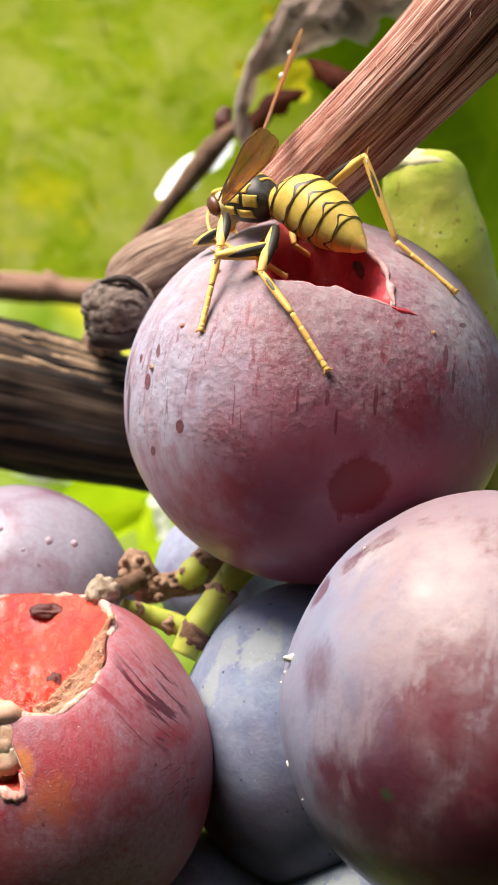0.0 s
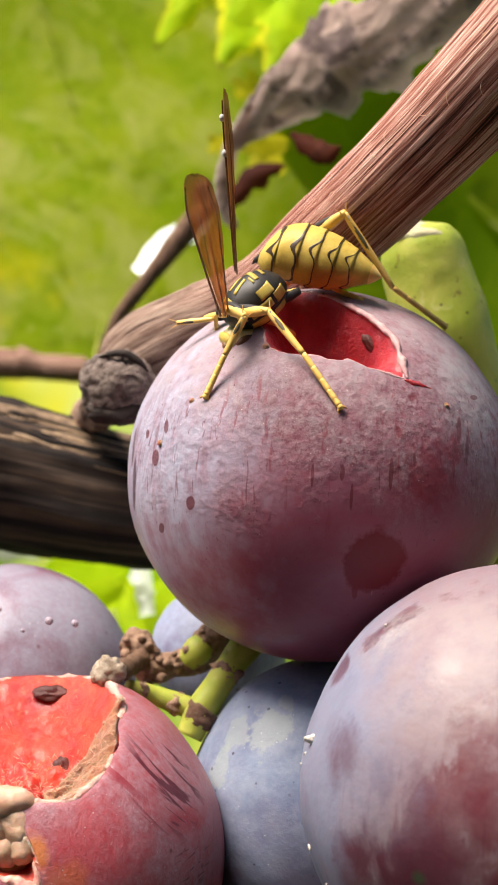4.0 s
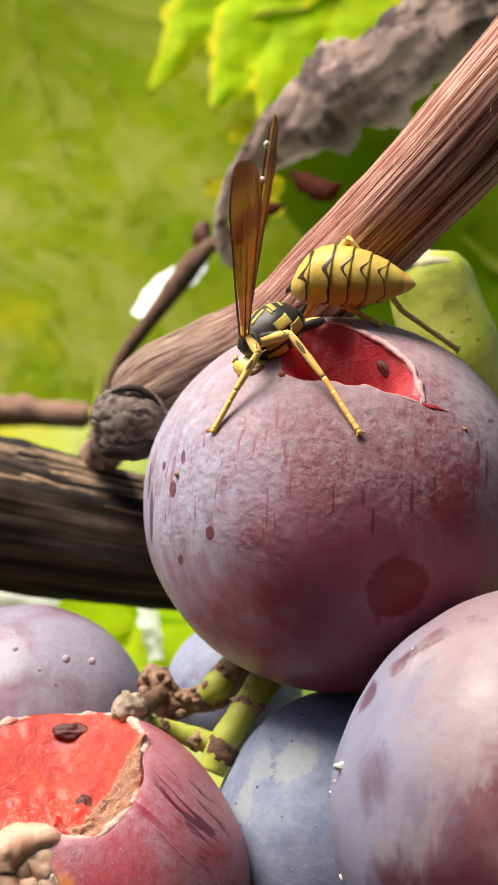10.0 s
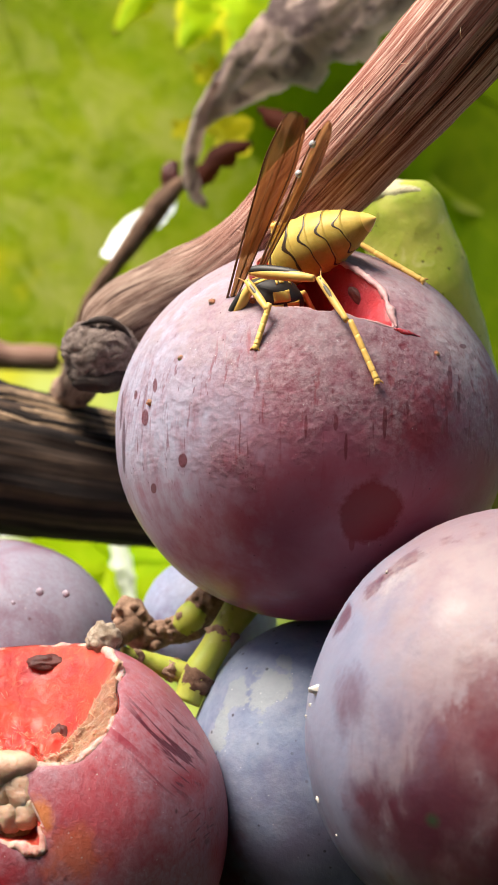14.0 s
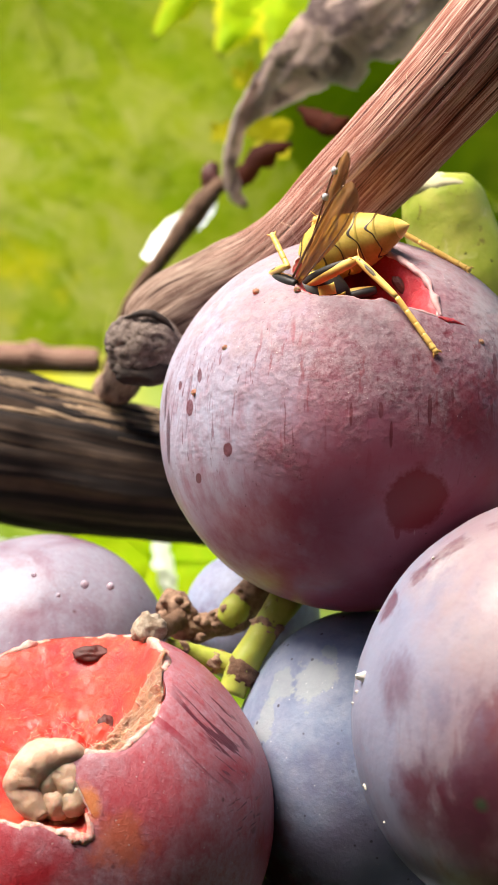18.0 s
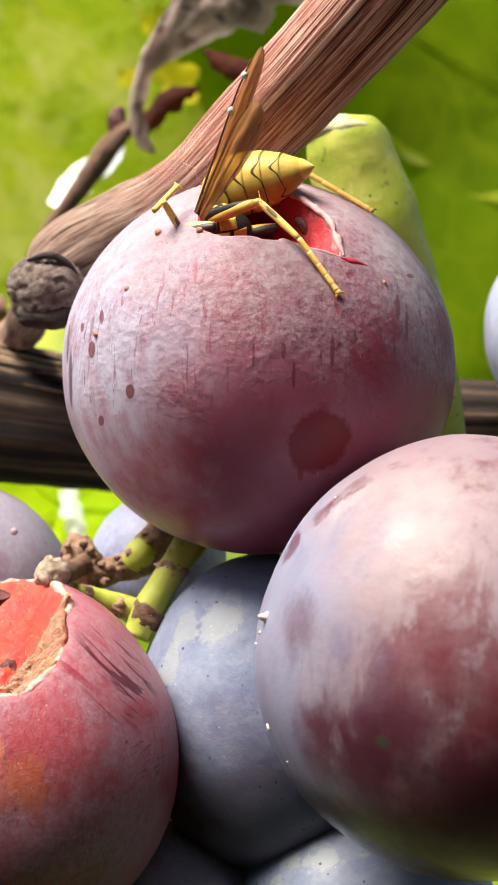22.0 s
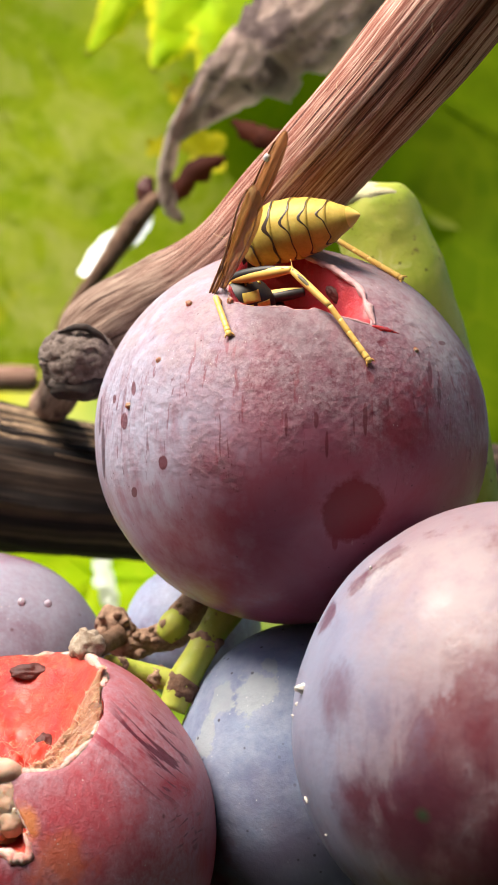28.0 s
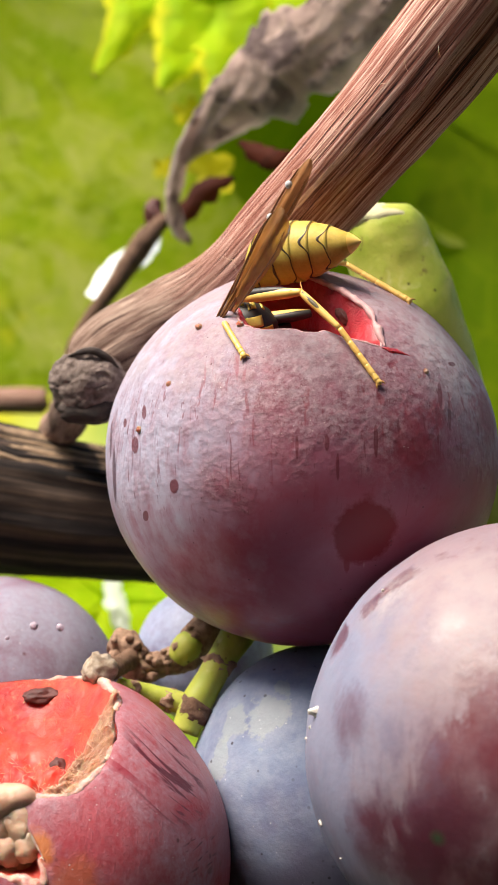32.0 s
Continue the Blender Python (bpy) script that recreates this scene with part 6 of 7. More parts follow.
# ---- how the wasp moves: places in millimetres, second by second ----
POSES = {
    0.0: dict(head=(-4.3, -2.8, 14.3), base=(-0.5, -6.8, 13.9), tip=(5.9, -9.5, 10.9), wb=(-4, -6, 13.6), wb2=(-2.1, -4.5, 17), ab=(-1.0, -5, 15.7), w1=(-0.5, 4, 25.4), w2=(-0.8, -17, 16.4), fore_near=((-3.7, -6, 13.4), (-3.5, -8.5, 11.9), (-4.3, -10.4, 5)), mid_near=((-0.2, -7, 12.4), (-2.6, -9.5, 11.1), (4, -13.2, 3.1)), hind_far=((3.1, -4, 15.4), (5, -6, 17.9), (6.2, -6, 12.9), (11.8, -5.6, 8.5)), fore_far=((-3.6, -6, 12.1), (-4.2, -5, 11), (-1.8, -6, 9.6)), hind_near=((1.8, -8, 11.4), (-1.7, -9.5, 10), (0.7, -8, 8.9)), mid_far=((1.4, -3, 12.7), (0.7, -3, 11.9), (1.5, -3, 10.8), (2.7, -2, 10.1))),
    0.3: dict(head=(-5.1, -4, 13), base=(-0.9, -6.8, 13.6), tip=(5.6, -9.5, 11.2), wb=(-4.7, -6.5, 13), wb2=(-2.9, -5, 16.1), ab=(-1.6, -5, 15.1), w1=(-1.5, 4, 26.8), w2=(-1.5, -16, 17.7), fore_near=((-3.7, -6, 13.4), (-3.5, -8.5, 11.9), (-4.3, -10.4, 5)), mid_near=((-0.2, -7, 12.4), (-2.6, -9.5, 11.1), (4, -13.2, 3.1)), hind_far=((3.1, -4, 15.4), (5, -6, 17.9), (6.2, -6, 12.9), (11.8, -5.6, 8.5)), fore_far=((-3.6, -6, 12.1), (-4.2, -5, 11), (-1.8, -6, 9.6)), hind_near=((1.8, -8, 11.4), (-1.7, -9.5, 10), (0.7, -8, 8.9)), mid_far=((1.4, -3, 12.7), (0.7, -3, 11.9), (1.5, -3, 10.8), (2.7, -2, 10.1))),
    0.6: dict(head=(-4.3, -7, 9.9), base=(-0, -6.8, 13), tip=(6.3, -9, 12.1), wb=(-3.7, -7.5, 11), wb2=(-2.6, -5, 14.6), ab=(-0.5, -4.5, 14.3), w1=(-1.7, 2, 26.3), w2=(-0.4, -15, 18.9), fore_near=((-4, -8, 11.4), (-3.1, -10, 9.8), (-4.5, -10.1, 5.2)), mid_near=((-3.4, -8, 11.2), (-0.6, -10.5, 10.8), (3.8, -12.5, 5.3)), hind_far=((1.4, -3.5, 16.8), (2.9, -5, 19), (6.1, -4.2, 14.2), (10.7, -0.9, 11.1)), fore_far=((-4.6, -6, 10.3), (-6.2, -5, 12.6), (-4.9, -5, 9.1)), hind_near=((0.6, -6, 12.9), (-3.5, -8, 11.4), (-0.7, -7.4, 10.8), (0.6, -4, 10)), mid_far=((0.1, -3, 13.9), (2.1, -3.5, 13.8), (2.8, -4, 13.6), (5.5, -4, 12.7))),
    1.0: dict(head=(-4.5, -7.5, 9.7), base=(-0.6, -6.5, 14.2), tip=(6.0, -5, 13.7), wb=(-4.1, -8, 10.9), wb2=(-3.2, -5, 13.8), ab=(-1.8, -4, 16.1), w1=(-2.7, -14.2, 24.4), w2=(-3.1, -19.5, 19.0), fore_near=((-4, -8, 11.4), (-3.1, -10, 9.8), (-4.5, -10.1, 5.2)), mid_near=((-3.4, -8, 11.2), (-0.6, -10.5, 10.8), (3.8, -12.5, 5.3)), hind_far=((1.4, -3.5, 16.8), (2.9, -5, 19), (6.1, -4.2, 14.2), (10.7, -0.9, 11.1)), fore_far=((-4.6, -6, 10.3), (-6.2, -5, 12.6), (-4.9, -5, 9.1)), hind_near=((0.6, -6, 12.9), (-3.5, -8, 11.4), (-0.7, -7.4, 10.8), (0.6, -4, 10)), mid_far=((0.1, -3, 13.9), (2.1, -3.5, 13.8), (2.8, -4, 13.6), (5.5, -4, 12.7))),
    1.2: dict(head=(-4.5, -7.5, 9.7), base=(-0.6, -6.5, 14.2), tip=(6.0, -5, 13.7), wb=(-4.1, -8, 10.9), wb2=(-3.5, -5, 13.8), ab=(-1.8, -4, 16.1), w1=(-4.5, -14.2, 23.5), w2=(-3.8, -18.6, 18.3), fore_near=((-4, -8, 11.4), (-3.1, -10, 9.8), (-4.5, -10.1, 5.2)), mid_near=((-3.4, -8, 11.2), (-0.6, -10.5, 10.8), (3.8, -12.5, 5.3)), hind_far=((1.4, -3.5, 16.8), (2.9, -5, 19), (6.1, -4.2, 14.2), (10.7, -0.9, 11.1)), fore_far=((-4.6, -6, 10.3), (-6.2, -5, 12.6), (-4.9, -5, 9.1)), hind_near=((0.6, -6, 12.9), (-3.5, -8, 11.4), (-0.7, -7.4, 10.8), (0.6, -4, 10)), mid_far=((0.1, -3, 13.9), (2.1, -3.5, 13.8), (2.8, -4, 13.6), (5.5, -4, 12.7))),
    2.0: dict(head=(-4.5, -7.5, 9.8), base=(-0.6, -6.5, 14.2), tip=(6.0, -5, 13.7), wb=(-4.1, -8, 10.9), wb2=(-3.5, -5, 13.8), ab=(-1.8, -4, 16.1), w1=(-4.7, -14.2, 23.4), w2=(-5.9, -18.6, 17.5), fore_near=((-4, -8, 11.4), (-3.1, -10, 9.8), (-4.5, -10.1, 5.2)), mid_near=((-3.4, -8, 11.2), (-0.6, -10.5, 10.8), (3.8, -12.5, 5.3)), hind_far=((1.4, -3.5, 16.8), (2.9, -5, 19), (6.1, -4.2, 14.2), (10.7, -0.9, 11.1)), fore_far=((-4.6, -6, 10.3), (-6.2, -5, 12.6), (-4.9, -5, 9.1)), hind_near=((0.6, -6, 12.9), (-3.5, -8, 11.4), (-0.7, -7.4, 10.8), (0.6, -4, 10)), mid_far=((0.1, -3, 13.9), (2.1, -3.5, 13.8), (2.8, -4, 13.6), (5.5, -4, 12.7))),
    6.0: dict(head=(-4.5, -7.5, 9.6), base=(-0.5, -6.5, 13), tip=(6.2, -5, 14.5), wb=(-3.9, -8, 10.9), wb2=(-3.6, -5, 14.1), ab=(-1.8, -4, 16.1), w1=(-4.0, -13.8, 23.3), w2=(-4.8, -18.9, 17.7), fore_near=((-3.5, -8, 11.3), (-3.1, -10, 9.8), (-5, -9.5, 5.7)), mid_near=((-3.3, -8, 11), (-0.4, -10.5, 10.4), (3.8, -12.5, 5.3)), hind_far=((1.6, -3.5, 16.9), (2.7, -5, 19.2), (6.1, -4.2, 14), (10.9, -1.2, 11.3)), fore_far=((-4.2, -6, 10.2), (-4.1, -5, 9.7), (-4.3, -3, 8.5)), hind_near=((0.4, -6, 12.7), (-3.6, -8, 11.4), (-0.8, -7.4, 10.8), (0.4, -4, 10)), mid_far=((-0.3, -3, 13.7), (0.6, -3.5, 14), (1.4, -4, 13.7), (4.3, -4, 12.4))),
    8.0: dict(head=(-4.5, -7.5, 9.6), base=(-0.5, -6.5, 13), tip=(6.2, -5, 14.5), wb=(-3.9, -8, 10.9), wb2=(-3.6, -5, 14.1), ab=(-1.8, -4, 16.1), w1=(-4.0, -13.8, 23.3), w2=(-4.8, -18.9, 17.7), fore_near=((-3.5, -8, 11.3), (-3.1, -10, 9.8), (-5, -9.5, 5.7)), mid_near=((-3.3, -8, 11), (-0.4, -10.5, 10.4), (3.8, -12.5, 5.3)), hind_far=((1.6, -3.5, 16.9), (2.7, -5, 19.2), (6.1, -4.2, 14), (10.9, -1.2, 11.3)), fore_far=((-4.2, -6, 10.2), (-4.1, -5, 9.7), (-4.3, -3, 8.5)), hind_near=((0.4, -6, 12.7), (-3.6, -8, 11.4), (-0.8, -7.4, 10.8), (0.4, -4, 10)), mid_far=((-0.3, -3, 13.7), (0.6, -3.5, 14), (1.4, -4, 13.7), (4.3, -4, 12.4))),
    9.0: dict(head=(-4.5, -7.5, 9.9), base=(-0.2, -6.5, 13.2), tip=(7.4, -5, 15.3), wb=(-3.7, -8, 11.3), wb2=(-3.4, -5, 14), ab=(-0.8, -4, 16.0), w1=(-2.7, -13.7, 24.7), w2=(-4, -18.6, 19.2), fore_near=((-3.3, -8, 11.4), (-3, -10, 9.8), (-5.3, -9.5, 5.1)), mid_near=((-2.9, -8, 11), (-0.2, -10.5, 10.9), (3.8, -12.5, 5.3)), hind_far=((2.1, -3.5, 17.2), (2.5, -5, 18.9), (5.9, -4.2, 14.2), (10.7, -1.4, 11.4)), fore_far=((-4.4, -6, 10.5), (-4.3, -5, 10), (-4.5, -3, 8.9)), hind_near=((1.4, -6, 12.8), (-3.1, -8, 11.9), (-0.3, -7.4, 11.1), (0.8, -4, 10.2)), mid_far=((0.7, -3, 14.1), (1.7, -3.5, 14.4), (2.4, -4, 14.1), (5.3, -4, 12.7))),
    10.0: dict(head=(-4.5, -7.5, 9.9), base=(-0.2, -6.5, 13.2), tip=(7.5, -5, 15.4), wb=(-3.7, -8, 11.3), wb2=(-3.4, -5, 14), ab=(-0.8, -4, 16.2), w1=(-2.2, -13.7, 23.3), w2=(-3.6, -18.2, 20.6), fore_near=((-3.3, -8, 11.4), (-3, -10, 9.8), (-5.3, -9.5, 5.1)), mid_near=((-2.9, -8, 11), (-0.2, -10.5, 10.9), (3.8, -12.5, 5.3)), hind_far=((2.1, -3.5, 17.2), (2.5, -5, 18.9), (5.9, -4.2, 14.2), (10.7, -1.4, 11.4)), fore_far=((-4.4, -6, 10.5), (-4.3, -5, 10), (-4.5, -3, 8.9)), hind_near=((1.4, -6, 12.8), (-3.1, -8, 11.9), (-0.3, -7.4, 11.1), (0.8, -4, 10.2)), mid_far=((0.7, -3, 14.1), (1.7, -3.5, 14.4), (2.4, -4, 14.1), (5.3, -4, 12.7))),
    10.5: dict(head=(-4, -7.3, 9.4), base=(0.5, -6.3, 11.1), tip=(7.3, -5, 14.8), wb=(-3.6, -8, 10.1), wb2=(-2.9, -6, 11.2), ab=(-0.7, -4, 13.4), w1=(-1.2, -17.1, 21.2), w2=(-0.3, -16.7, 20.8), fore_near=((-2.8, -8, 10.7), (-2.8, -10, 9.5), (-4.4, -10.3, 5.2)), mid_near=((-2.5, -8, 10.7), (0.1, -10.5, 11), (3.8, -12.5, 5.2)), hind_far=((2.2, -3.5, 16.1), (2.9, -5, 17.4), (6.4, -4.2, 14.2), (10.8, -1.4, 11.5)), fore_far=((-4.5, -6, 9.7), (-4.4, -5, 9.2), (-4.6, -3, 8.1)), hind_near=((1.6, -6, 11.2), (-2.8, -8, 10.4), (-0.1, -7.4, 10.8), (1.1, -4, 9.5)), mid_far=((1, -3, 12.1), (1.9, -3.5, 12.4), (2.7, -4, 12.1), (5.5, -4, 10.8))),
    11.2: dict(head=(-3.6, -7.3, 9.1), base=(0.6, -6.3, 10.7), tip=(6.3, -5, 15.1), wb=(-3.8, -8, 9.9), wb2=(-3, -6, 10.3), ab=(0.6, -4, 13.8), w1=(-3.2, -17.5, 21), w2=(-1.4, -16, 20.8), fore_near=((-3.5, -8, 10.7), (-1, -10, 10.1), (0.6, -12.1, 5.7)), mid_near=((-3.1, -8, 11.3), (1.3, -9.5, 10.9), (3.7, -12.5, 5.2)), hind_far=((0.8, -3, 13.8), (3.9, -4, 13), (6.1, -4, 13.2), (10.4, -1.3, 11.3)), fore_far=((-3.5, -6, 9), (-4.3, -5, 9), (-3.9, -5, 8.2)), hind_near=((-1.7, -7, 11.2), (1.6, -6.5, 11.9), (2.4, -5, 10.3)), mid_far=((-2, -5.6, 10.5), (1.3, -7, 11), (-3.6, -4, 9), (-2.5, -2, 8))),
    12.0: dict(head=(-2.9, -7, 9.1), base=(1.5, -6.3, 10.1), tip=(6.9, -7, 15.3), wb=(-3.2, -8, 9.1), wb2=(-1.8, -5, 10.6), ab=(-0.1, -4, 13.4), w1=(-0.6, -15.2, 21.5), w2=(0.8, -14.8, 21.1), fore_near=((-2.8, -8, 9.3), (-0.5, -10, 9.8), (1.4, -12.2, 5.8)), mid_near=((-2.9, -8, 11.6), (0.9, -9.5, 11.1), (3.9, -12.6, 4.9)), hind_far=((0.1, -3, 13), (3, -3, 13.1), (5.7, -2.5, 14), (10.6, -1.3, 11.2)), fore_far=((-2.9, -6, 8.2), (-3.6, -5, 8.2), (-3.2, -5, 7.5)), hind_near=((-1.8, -7, 10.1), (1.5, -6.5, 11.9), (2.3, -5, 9.9)), mid_far=((-2.1, -5.6, 9.4), (1.2, -7, 11), (-3.7, -4, 7.9), (-2.5, -2, 6.8))),
    13.0: dict(head=(-2.5, -7, 8.8), base=(1.8, -6, 9.3), tip=(7, -7, 14.8), wb=(-2.9, -8, 8.9), wb2=(-0.7, -6, 11.3), ab=(0.9, -4, 12.2), w1=(0.4, -15.5, 21), w2=(3.3, -17.4, 19.6), fore_near=((-2.6, -8, 8.9), (-0.3, -10, 9.3), (0.8, -12.5, 4.9)), mid_near=((-2.3, -8, 11.5), (2.2, -9.5, 10.2), (5.4, -12.9, 3.5)), hind_far=((1, -3, 11.6), (3.1, -3, 12), (5.4, -2.5, 12.6), (9.9, -4.1, 10.7)), fore_far=((-2.8, -6, 7.9), (-3.2, -5, 8), (-3, -5, 7.2)), hind_near=((-1, -7, 9), (2.3, -6.5, 10.8), (3.2, -5, 8.9)), mid_far=((-1.3, -5.6, 8.4), (2, -7, 9.9), (-2.8, -4, 6.9), (-1.7, -2, 5.8))),
    16.0: dict(head=(-1.8, -6.5, 8.9), base=(2.4, -6, 9.6), tip=(5.8, -7, 14.2), wb=(-1.9, -7, 9.2), wb2=(-1.4, -6, 9.8), ab=(-0.4, -4, 12.2), w1=(1.9, -19.4, 16), w2=(2.9, -17.2, 18.1), fore_near=((-1.6, -8.3, 9.7), (-2.3, -8.8, 10.2), (-3.7, -8.0, 10.3)), mid_near=((-1.6, -7, 9.4), (2.9, -9.5, 10.6), (7.4, -11.8, 5)), hind_far=((-0.3, -3, 11.2), (2.4, -3, 12.3), (5.1, -2.5, 12.7), (10.2, -3.8, 10.7)), fore_far=((-2.4, -6, 7.9), (-2.8, -5, 8.3), (-2.5, -5, 8.7)), hind_near=((2.6, -6, 9.7), (-1.1, -7.5, 9.6), (1.6, -4, 8.5), (2.8, -2, 7.3)), mid_far=((2.3, -5.6, 8.9), (-1.4, -7, 8.7), (0.8, -4, 7.5), (2, -2, 6.5))),
    19.0: dict(head=(-1.6, -6.5, 8.4), base=(2, -6, 9.2), tip=(6.1, -7, 13.3), wb=(-1.6, -7, 9.2), wb2=(-0.9, -6, 9.5), ab=(-0.5, -4, 11.5), w1=(2.1, -20.2, 14.1), w2=(1.2, -18.9, 16), fore_near=((-1.8, -8.3, 9.6), (-2.1, -8.2, 10.6), (-2.6, -7, 13.2)), mid_near=((-1.3, -7, 9.1), (3, -9.5, 10.1), (7.5, -11.8, 5)), hind_far=((-0.3, -3, 10.5), (2.5, -3, 11.9), (5.6, -2.5, 12.6), (10.2, -3.1, 10.9)), fore_far=((-4.3, -3, 8.4), (-4.1, -2.5, 9.7), (-2.6, -2, 11.7)), hind_near=((2.5, -6, 8.9), (-1.2, -7.5, 8.8), (1.5, -4, 7.8), (2.7, -2, 6.6)), mid_far=((2.3, -5.6, 8.2), (-1.5, -7, 8), (0.7, -4, 6.8), (1.9, -2, 5.8))),
    21.0: dict(head=(-2, -6.5, 8.8), base=(1.7, -6, 9.5), tip=(5.9, -7, 13.4), wb=(-1.7, -7, 9.1), wb2=(-1.2, -6, 9.6), ab=(-0.8, -4, 11.8), w1=(2.4, -19.9, 14.6), w2=(1.9, -17.7, 17.7), fore_near=((-1.9, -8.3, 9.7), (-2.2, -8.2, 10.6), (-2.6, -7, 13.4)), mid_near=((-1.4, -7, 9.3), (2.7, -9.5, 10.2), (7.5, -11.8, 5)), hind_far=((-0.6, -3, 10.8), (2.1, -3, 12), (5.4, -2.5, 12.7), (10.2, -3, 10.9)), fore_far=((-4.5, -3, 8.5), (-4.1, -2.5, 10), (-2.8, -2, 11.6)), hind_near=((2.3, -6, 9.3), (-1.4, -7.5, 9.2), (1.2, -4, 8.1), (2.4, -2, 6.9)), mid_far=((2, -5.6, 8.6), (-1.7, -7, 8.3), (0.5, -4, 7.2), (1.6, -2, 6.2))),
    23.0: dict(head=(-1.6, -6.5, 9.1), base=(2.5, -6, 9.7), tip=(6.6, -7, 13.5), wb=(-2.1, -7, 9.1), wb2=(-1.4, -6, 9.8), ab=(0, -4, 12.3), w1=(2.3, -15.4, 20.2), w2=(2.1, -18.4, 16.6), fore_near=((-1.5, -7, 8.8), (-2.6, -7.5, 9.1), (-2.1, -7, 8.7)), mid_near=((-1.2, -7, 9.8), (2.9, -9.5, 10.3), (7.5, -11.8, 4.9)), hind_far=((0.2, -3, 11.2), (2.9, -3, 11.8), (6, -2.5, 12.6), (10.1, -4, 10.7)), fore_far=((-5.4, -3, 7.9), (-5.5, -2.5, 9.3), (-4.8, -2, 10.6)), hind_near=((2.8, -6, 9.4), (-1.2, -7.5, 9.4), (1.7, -4, 8.3), (2.9, -2, 7.1)), mid_far=((2.5, -5.6, 8.7), (-1.5, -7, 8.6), (1, -4, 7.3), (2.2, -2, 6.3))),
    25.0: dict(head=(-1.9, -6.5, 9.3), base=(2, -6, 9.9), tip=(7.1, -7, 13.7), wb=(-2.2, -7, 9.4), wb2=(-1.7, -6, 9.9), ab=(-0.4, -4, 13.2), w1=(0.8, -15.8, 20.7), w2=(1.5, -18.1, 17.4), fore_near=((-1.3, -5, 9.2), (-0.9, -4, 8.4), (-1.8, -9, 9.2), (-1.2, -10, 8.2)), mid_near=((-1.3, -7, 10.4), (2.9, -9.5, 10.9), (7.4, -11.6, 5.4)), hind_far=((-0.2, -3, 12.1), (2.8, -3, 12.5), (5.9, -2.5, 13.3), (10.3, -1.8, 11.3)), fore_far=((-5.1, -3, 8.6), (-5.3, -2.5, 9.6), (-4.8, -2, 10.6)), hind_near=((2.6, -6, 9.9), (-1.4, -7.5, 9.9), (1.5, -4, 8.7), (2.7, -2, 7.5)), mid_far=((2.3, -5.6, 9.1), (-1.7, -7, 9), (0.8, -4, 7.8), (1.9, -2, 6.8))),
    28.0: dict(head=(-2, -6.5, 8.8), base=(1.6, -6, 9.5), tip=(7.2, -7, 14.8), wb=(-2.7, -7, 8.9), wb2=(-2.1, -6, 9.4), ab=(0, -4, 13.6), w1=(2.2, -16.8, 18.5), w2=(0.5, -19.4, 14.7), fore_near=((-1.5, -5, 9.1), (-1.2, -4, 8.2), (-1.9, -9, 8.9), (-1.2, -11.1, 6.7)), mid_near=((-1.4, -7, 10.5), (2.8, -9.5, 10.7), (7.4, -11.8, 5)), hind_far=((0.4, -3, 11.5), (3.8, -3, 12.7), (6.1, -2.5, 13), (10.1, -3.6, 10.8)), fore_far=((-2.3, -5, 8.4), (-2.6, -5, 8.4), (-2.3, -5, 8)), hind_near=((2.2, -6, 9.7), (-1.6, -7.5, 10), (1.1, -4, 8.5), (2.3, -2, 7.3)), mid_far=((1.9, -5.6, 9), (-1.9, -7, 9.2), (0.3, -4, 7.6), (1.5, -2, 6.6))),
    32.0: dict(head=(-2.6, -6.5, 8.7), base=(1.2, -6, 9.3), tip=(6.7, -7, 14.5), wb=(-2.9, -7, 8.9), wb2=(-2.3, -6, 9.4), ab=(-0.4, -4, 13.8), w1=(3.2, -16.3, 18.3), w2=(1.6, -19, 14.8), fore_near=((-1.8, -5, 9.1), (-1.4, -4, 8.3), (-2.2, -9, 9.1), (-0.9, -11.2, 6.8)), mid_near=((-1.7, -7, 10.8), (2.8, -9.5, 10.8), (7.4, -11.8, 5)), hind_far=((0, -3, 11.9), (3.5, -3, 12.8), (5.8, -2.5, 13.1), (10, -4.2, 10.7)), fore_far=((-2.5, -5, 8.4), (-2.9, -5, 8.4), (-2.5, -5, 8)), hind_near=((2, -6, 9.8), (-1.8, -7.5, 10.2), (0.9, -4, 8.7), (2.1, -2, 7.5)), mid_far=((1.7, -5.6, 9.1), (-2.1, -7, 9.4), (0.1, -4, 7.8), (1.3, -2, 6.7))),
}


def aimed(start, end, dorsal):
    """A pose at start whose z runs to end and whose y leans to dorsal."""
    s, z = Vector(start), (Vector(end) - Vector(start)).normalized()
    y = (Vector(dorsal) - z * z.dot(Vector(dorsal))).normalized()
    x = y.cross(z)
    m = Matrix((x, y, z)).transposed().to_4x4()
    m.translation = (s - Vector((0, -5, 9))) * MM
    return m


def clear_of(p, gap):
    """p, or the nearest place gap millimetres above the eaten grape's skin."""
    c, r = Vector((2.88, 0, 0.47)), (13.5, 13.5, 12.9)
    q = p - c
    n = Vector((q.x / r[0], q.y / r[1], q.z / r[2])).length
    return p if n > 1 + gap / 13.3 else c + q * ((1 + gap / 13.3) / n)


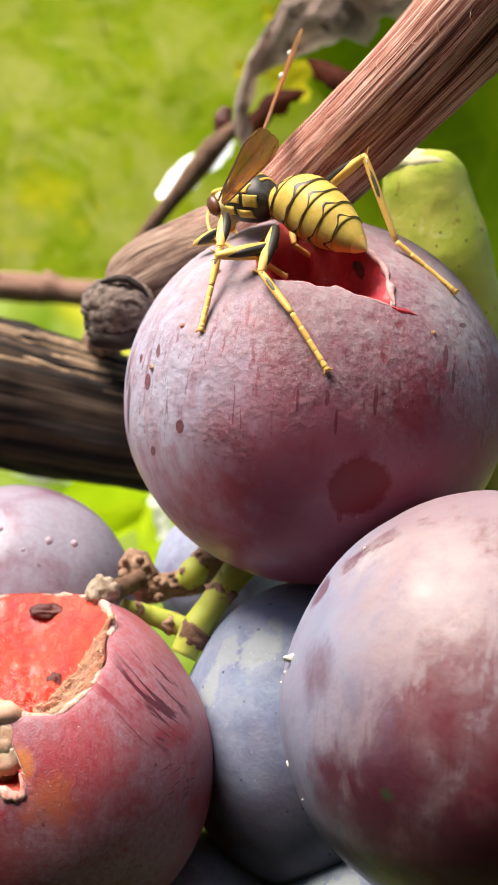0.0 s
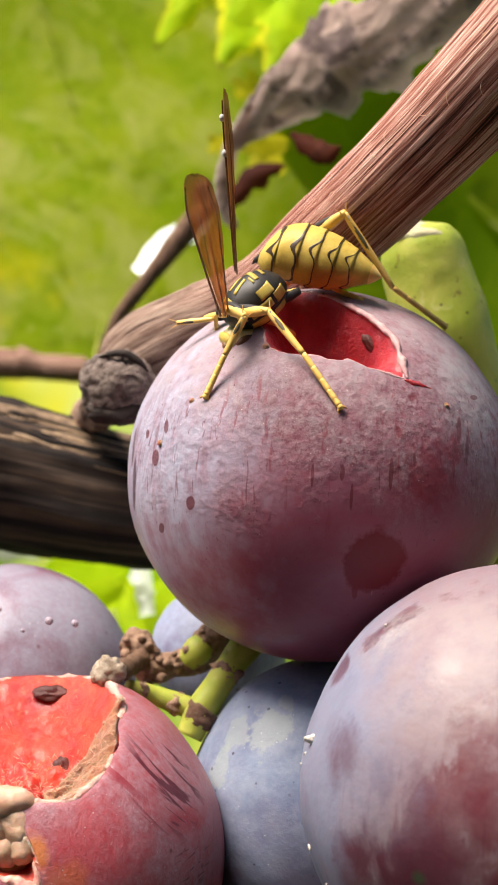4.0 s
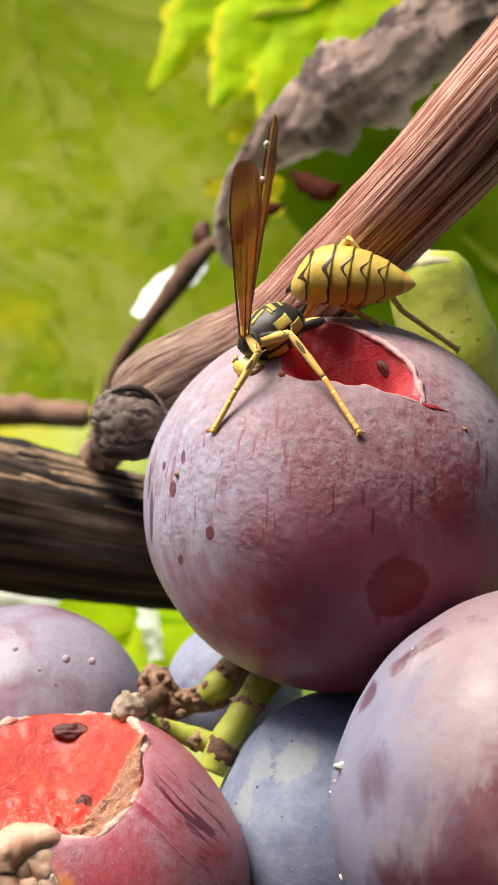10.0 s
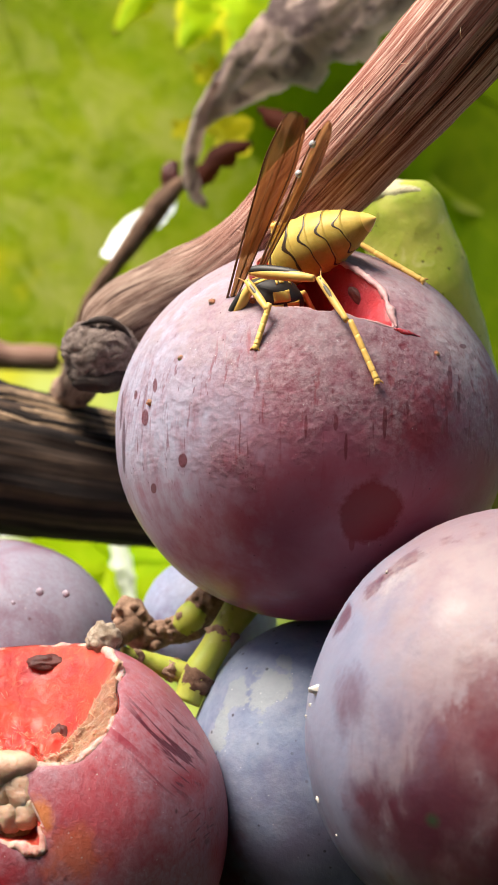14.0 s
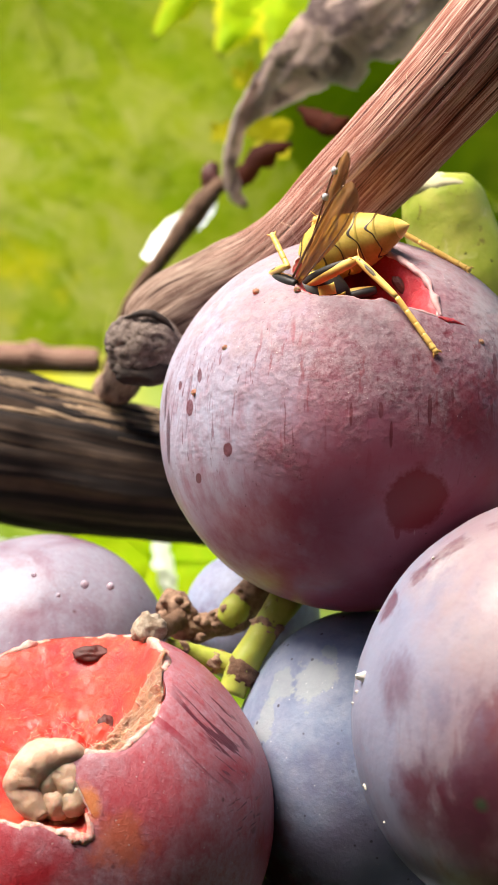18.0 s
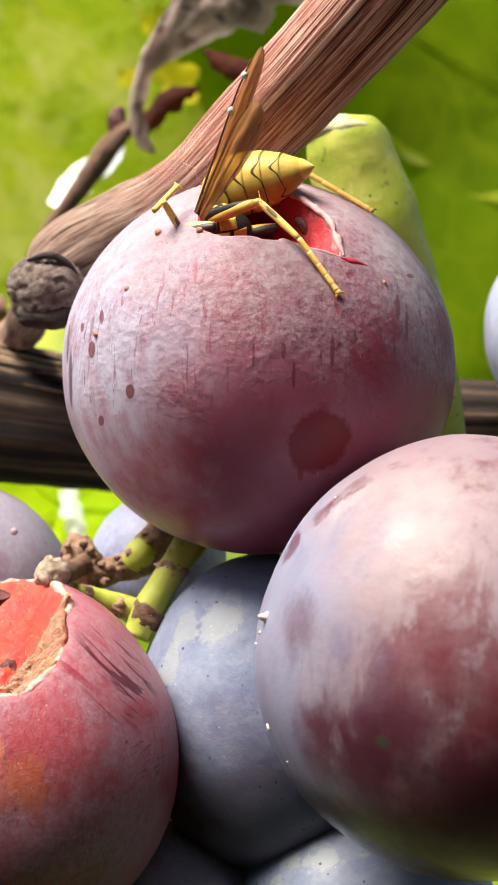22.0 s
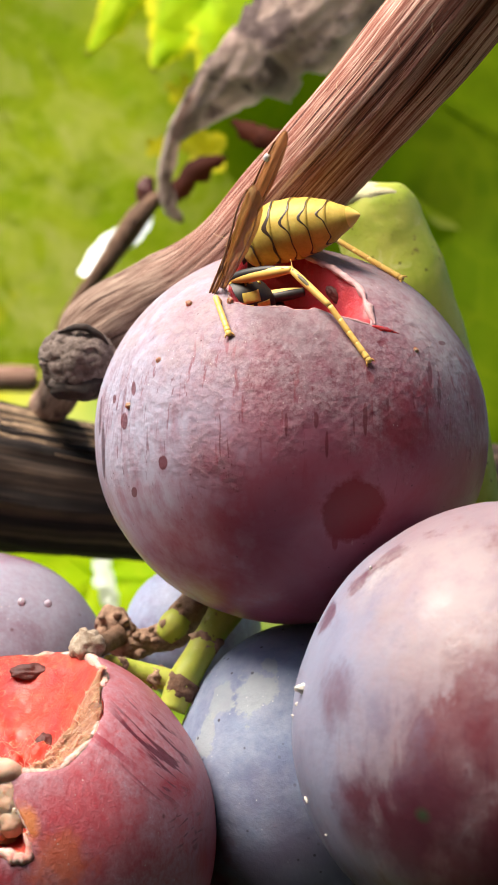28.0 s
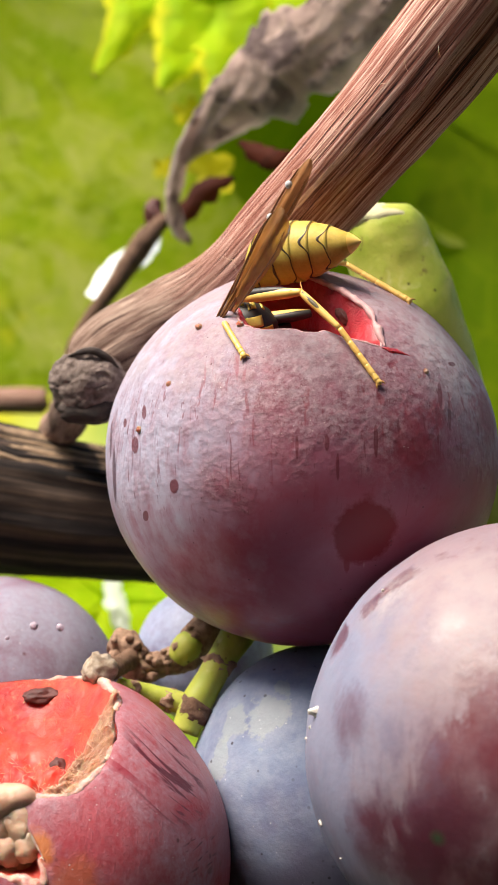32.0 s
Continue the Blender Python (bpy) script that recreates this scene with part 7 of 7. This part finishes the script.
def motions():
    still = pose(0, -0.005, 0.009)
    walk(wasp, [(0.0, still), (32.0, still)])
    rows = {}

    def key(ob, t, m):
        rows.setdefault(ob.name, (ob, []))[1].append((t, m))

    for t, p in POSES.items():
        up = Vector((-0.35, 0.0, 1.0)) if t > 0.5 else Vector((0.35, 0.25, 1.0))
        tail = Vector(p["tip"])
        key(ABDOMEN, t, aimed(tail + (Vector(p["ab"]) - tail).normalized() * 8.25, tail, up))
        body = aimed(p["base"], p["head"], Vector((-0.2, -0.35, 0.9)) if t > 0.5 else Vector((0.4, -0.5, 0.8)))
        key(THORAX, t, body)
        key(HEAD, t, body @ (pose(0, -0.0006, 0.0047, 45, 0, 0) if t < 0.5 else pose(0, -0.0013, 0.0044, 65, 0, 0) if t < 10.2 else pose(0, -0.0022, 0.0040, 80, 0, 0)))
        one, two = (("wb2", "w1"), ("wb", "w2")) if t < 10.2 else (("wb2", "w2"), ("wb", "w1")) if t < 22 else (("wb", "w1"), ("wb2", "w2"))
        face = (0.85, 0.5, 0) if t < 10.2 else (0.7, 0.7, 0)
        key(WING_A, t, aimed(p[one[0]], p[one[1]], face))
        key(WING_B, t, aimed(p[two[0]], p[two[1]], (0.1, 0.95, 0.3) if t < 14 else (0.6, 0.8, 0.1)))
        for name, (fe, ti, ta) in LEGS.items():
            pts = [Vector(q) for q in p[name]]
            femur, tibia, tarsus = leg_sets[name]
            foot, knee, hip = pts[-1], pts[1], pts[0]
            ankle = pts[2] if len(pts) == 4 else foot + (knee - foot).normalized() * ta + Vector((0, -0.15, 0.25))
            if name in ("mid_near", "hind_far") or (name == "fore_near" and not 14 < t < 22):
                foot, ankle = clear_of(foot, 0.2), clear_of(ankle, 0.75)
                if name != "fore_near" or t < 14:
                    knee = clear_of(knee, 1.0)
            a = foot + (ankle - foot).normalized() * ta
            key(tarsus, t, aimed(foot, a, (0, -1, 0.4)))
            k = a + (knee - a).normalized() * ti
            key(tibia, t, aimed(a, k, (0, -1, 0.4)))
            key(femur, t, aimed(k, hip, (0, -1, 0.4)))
    for ob, r in rows.values():
        walk(ob, r)


motions()
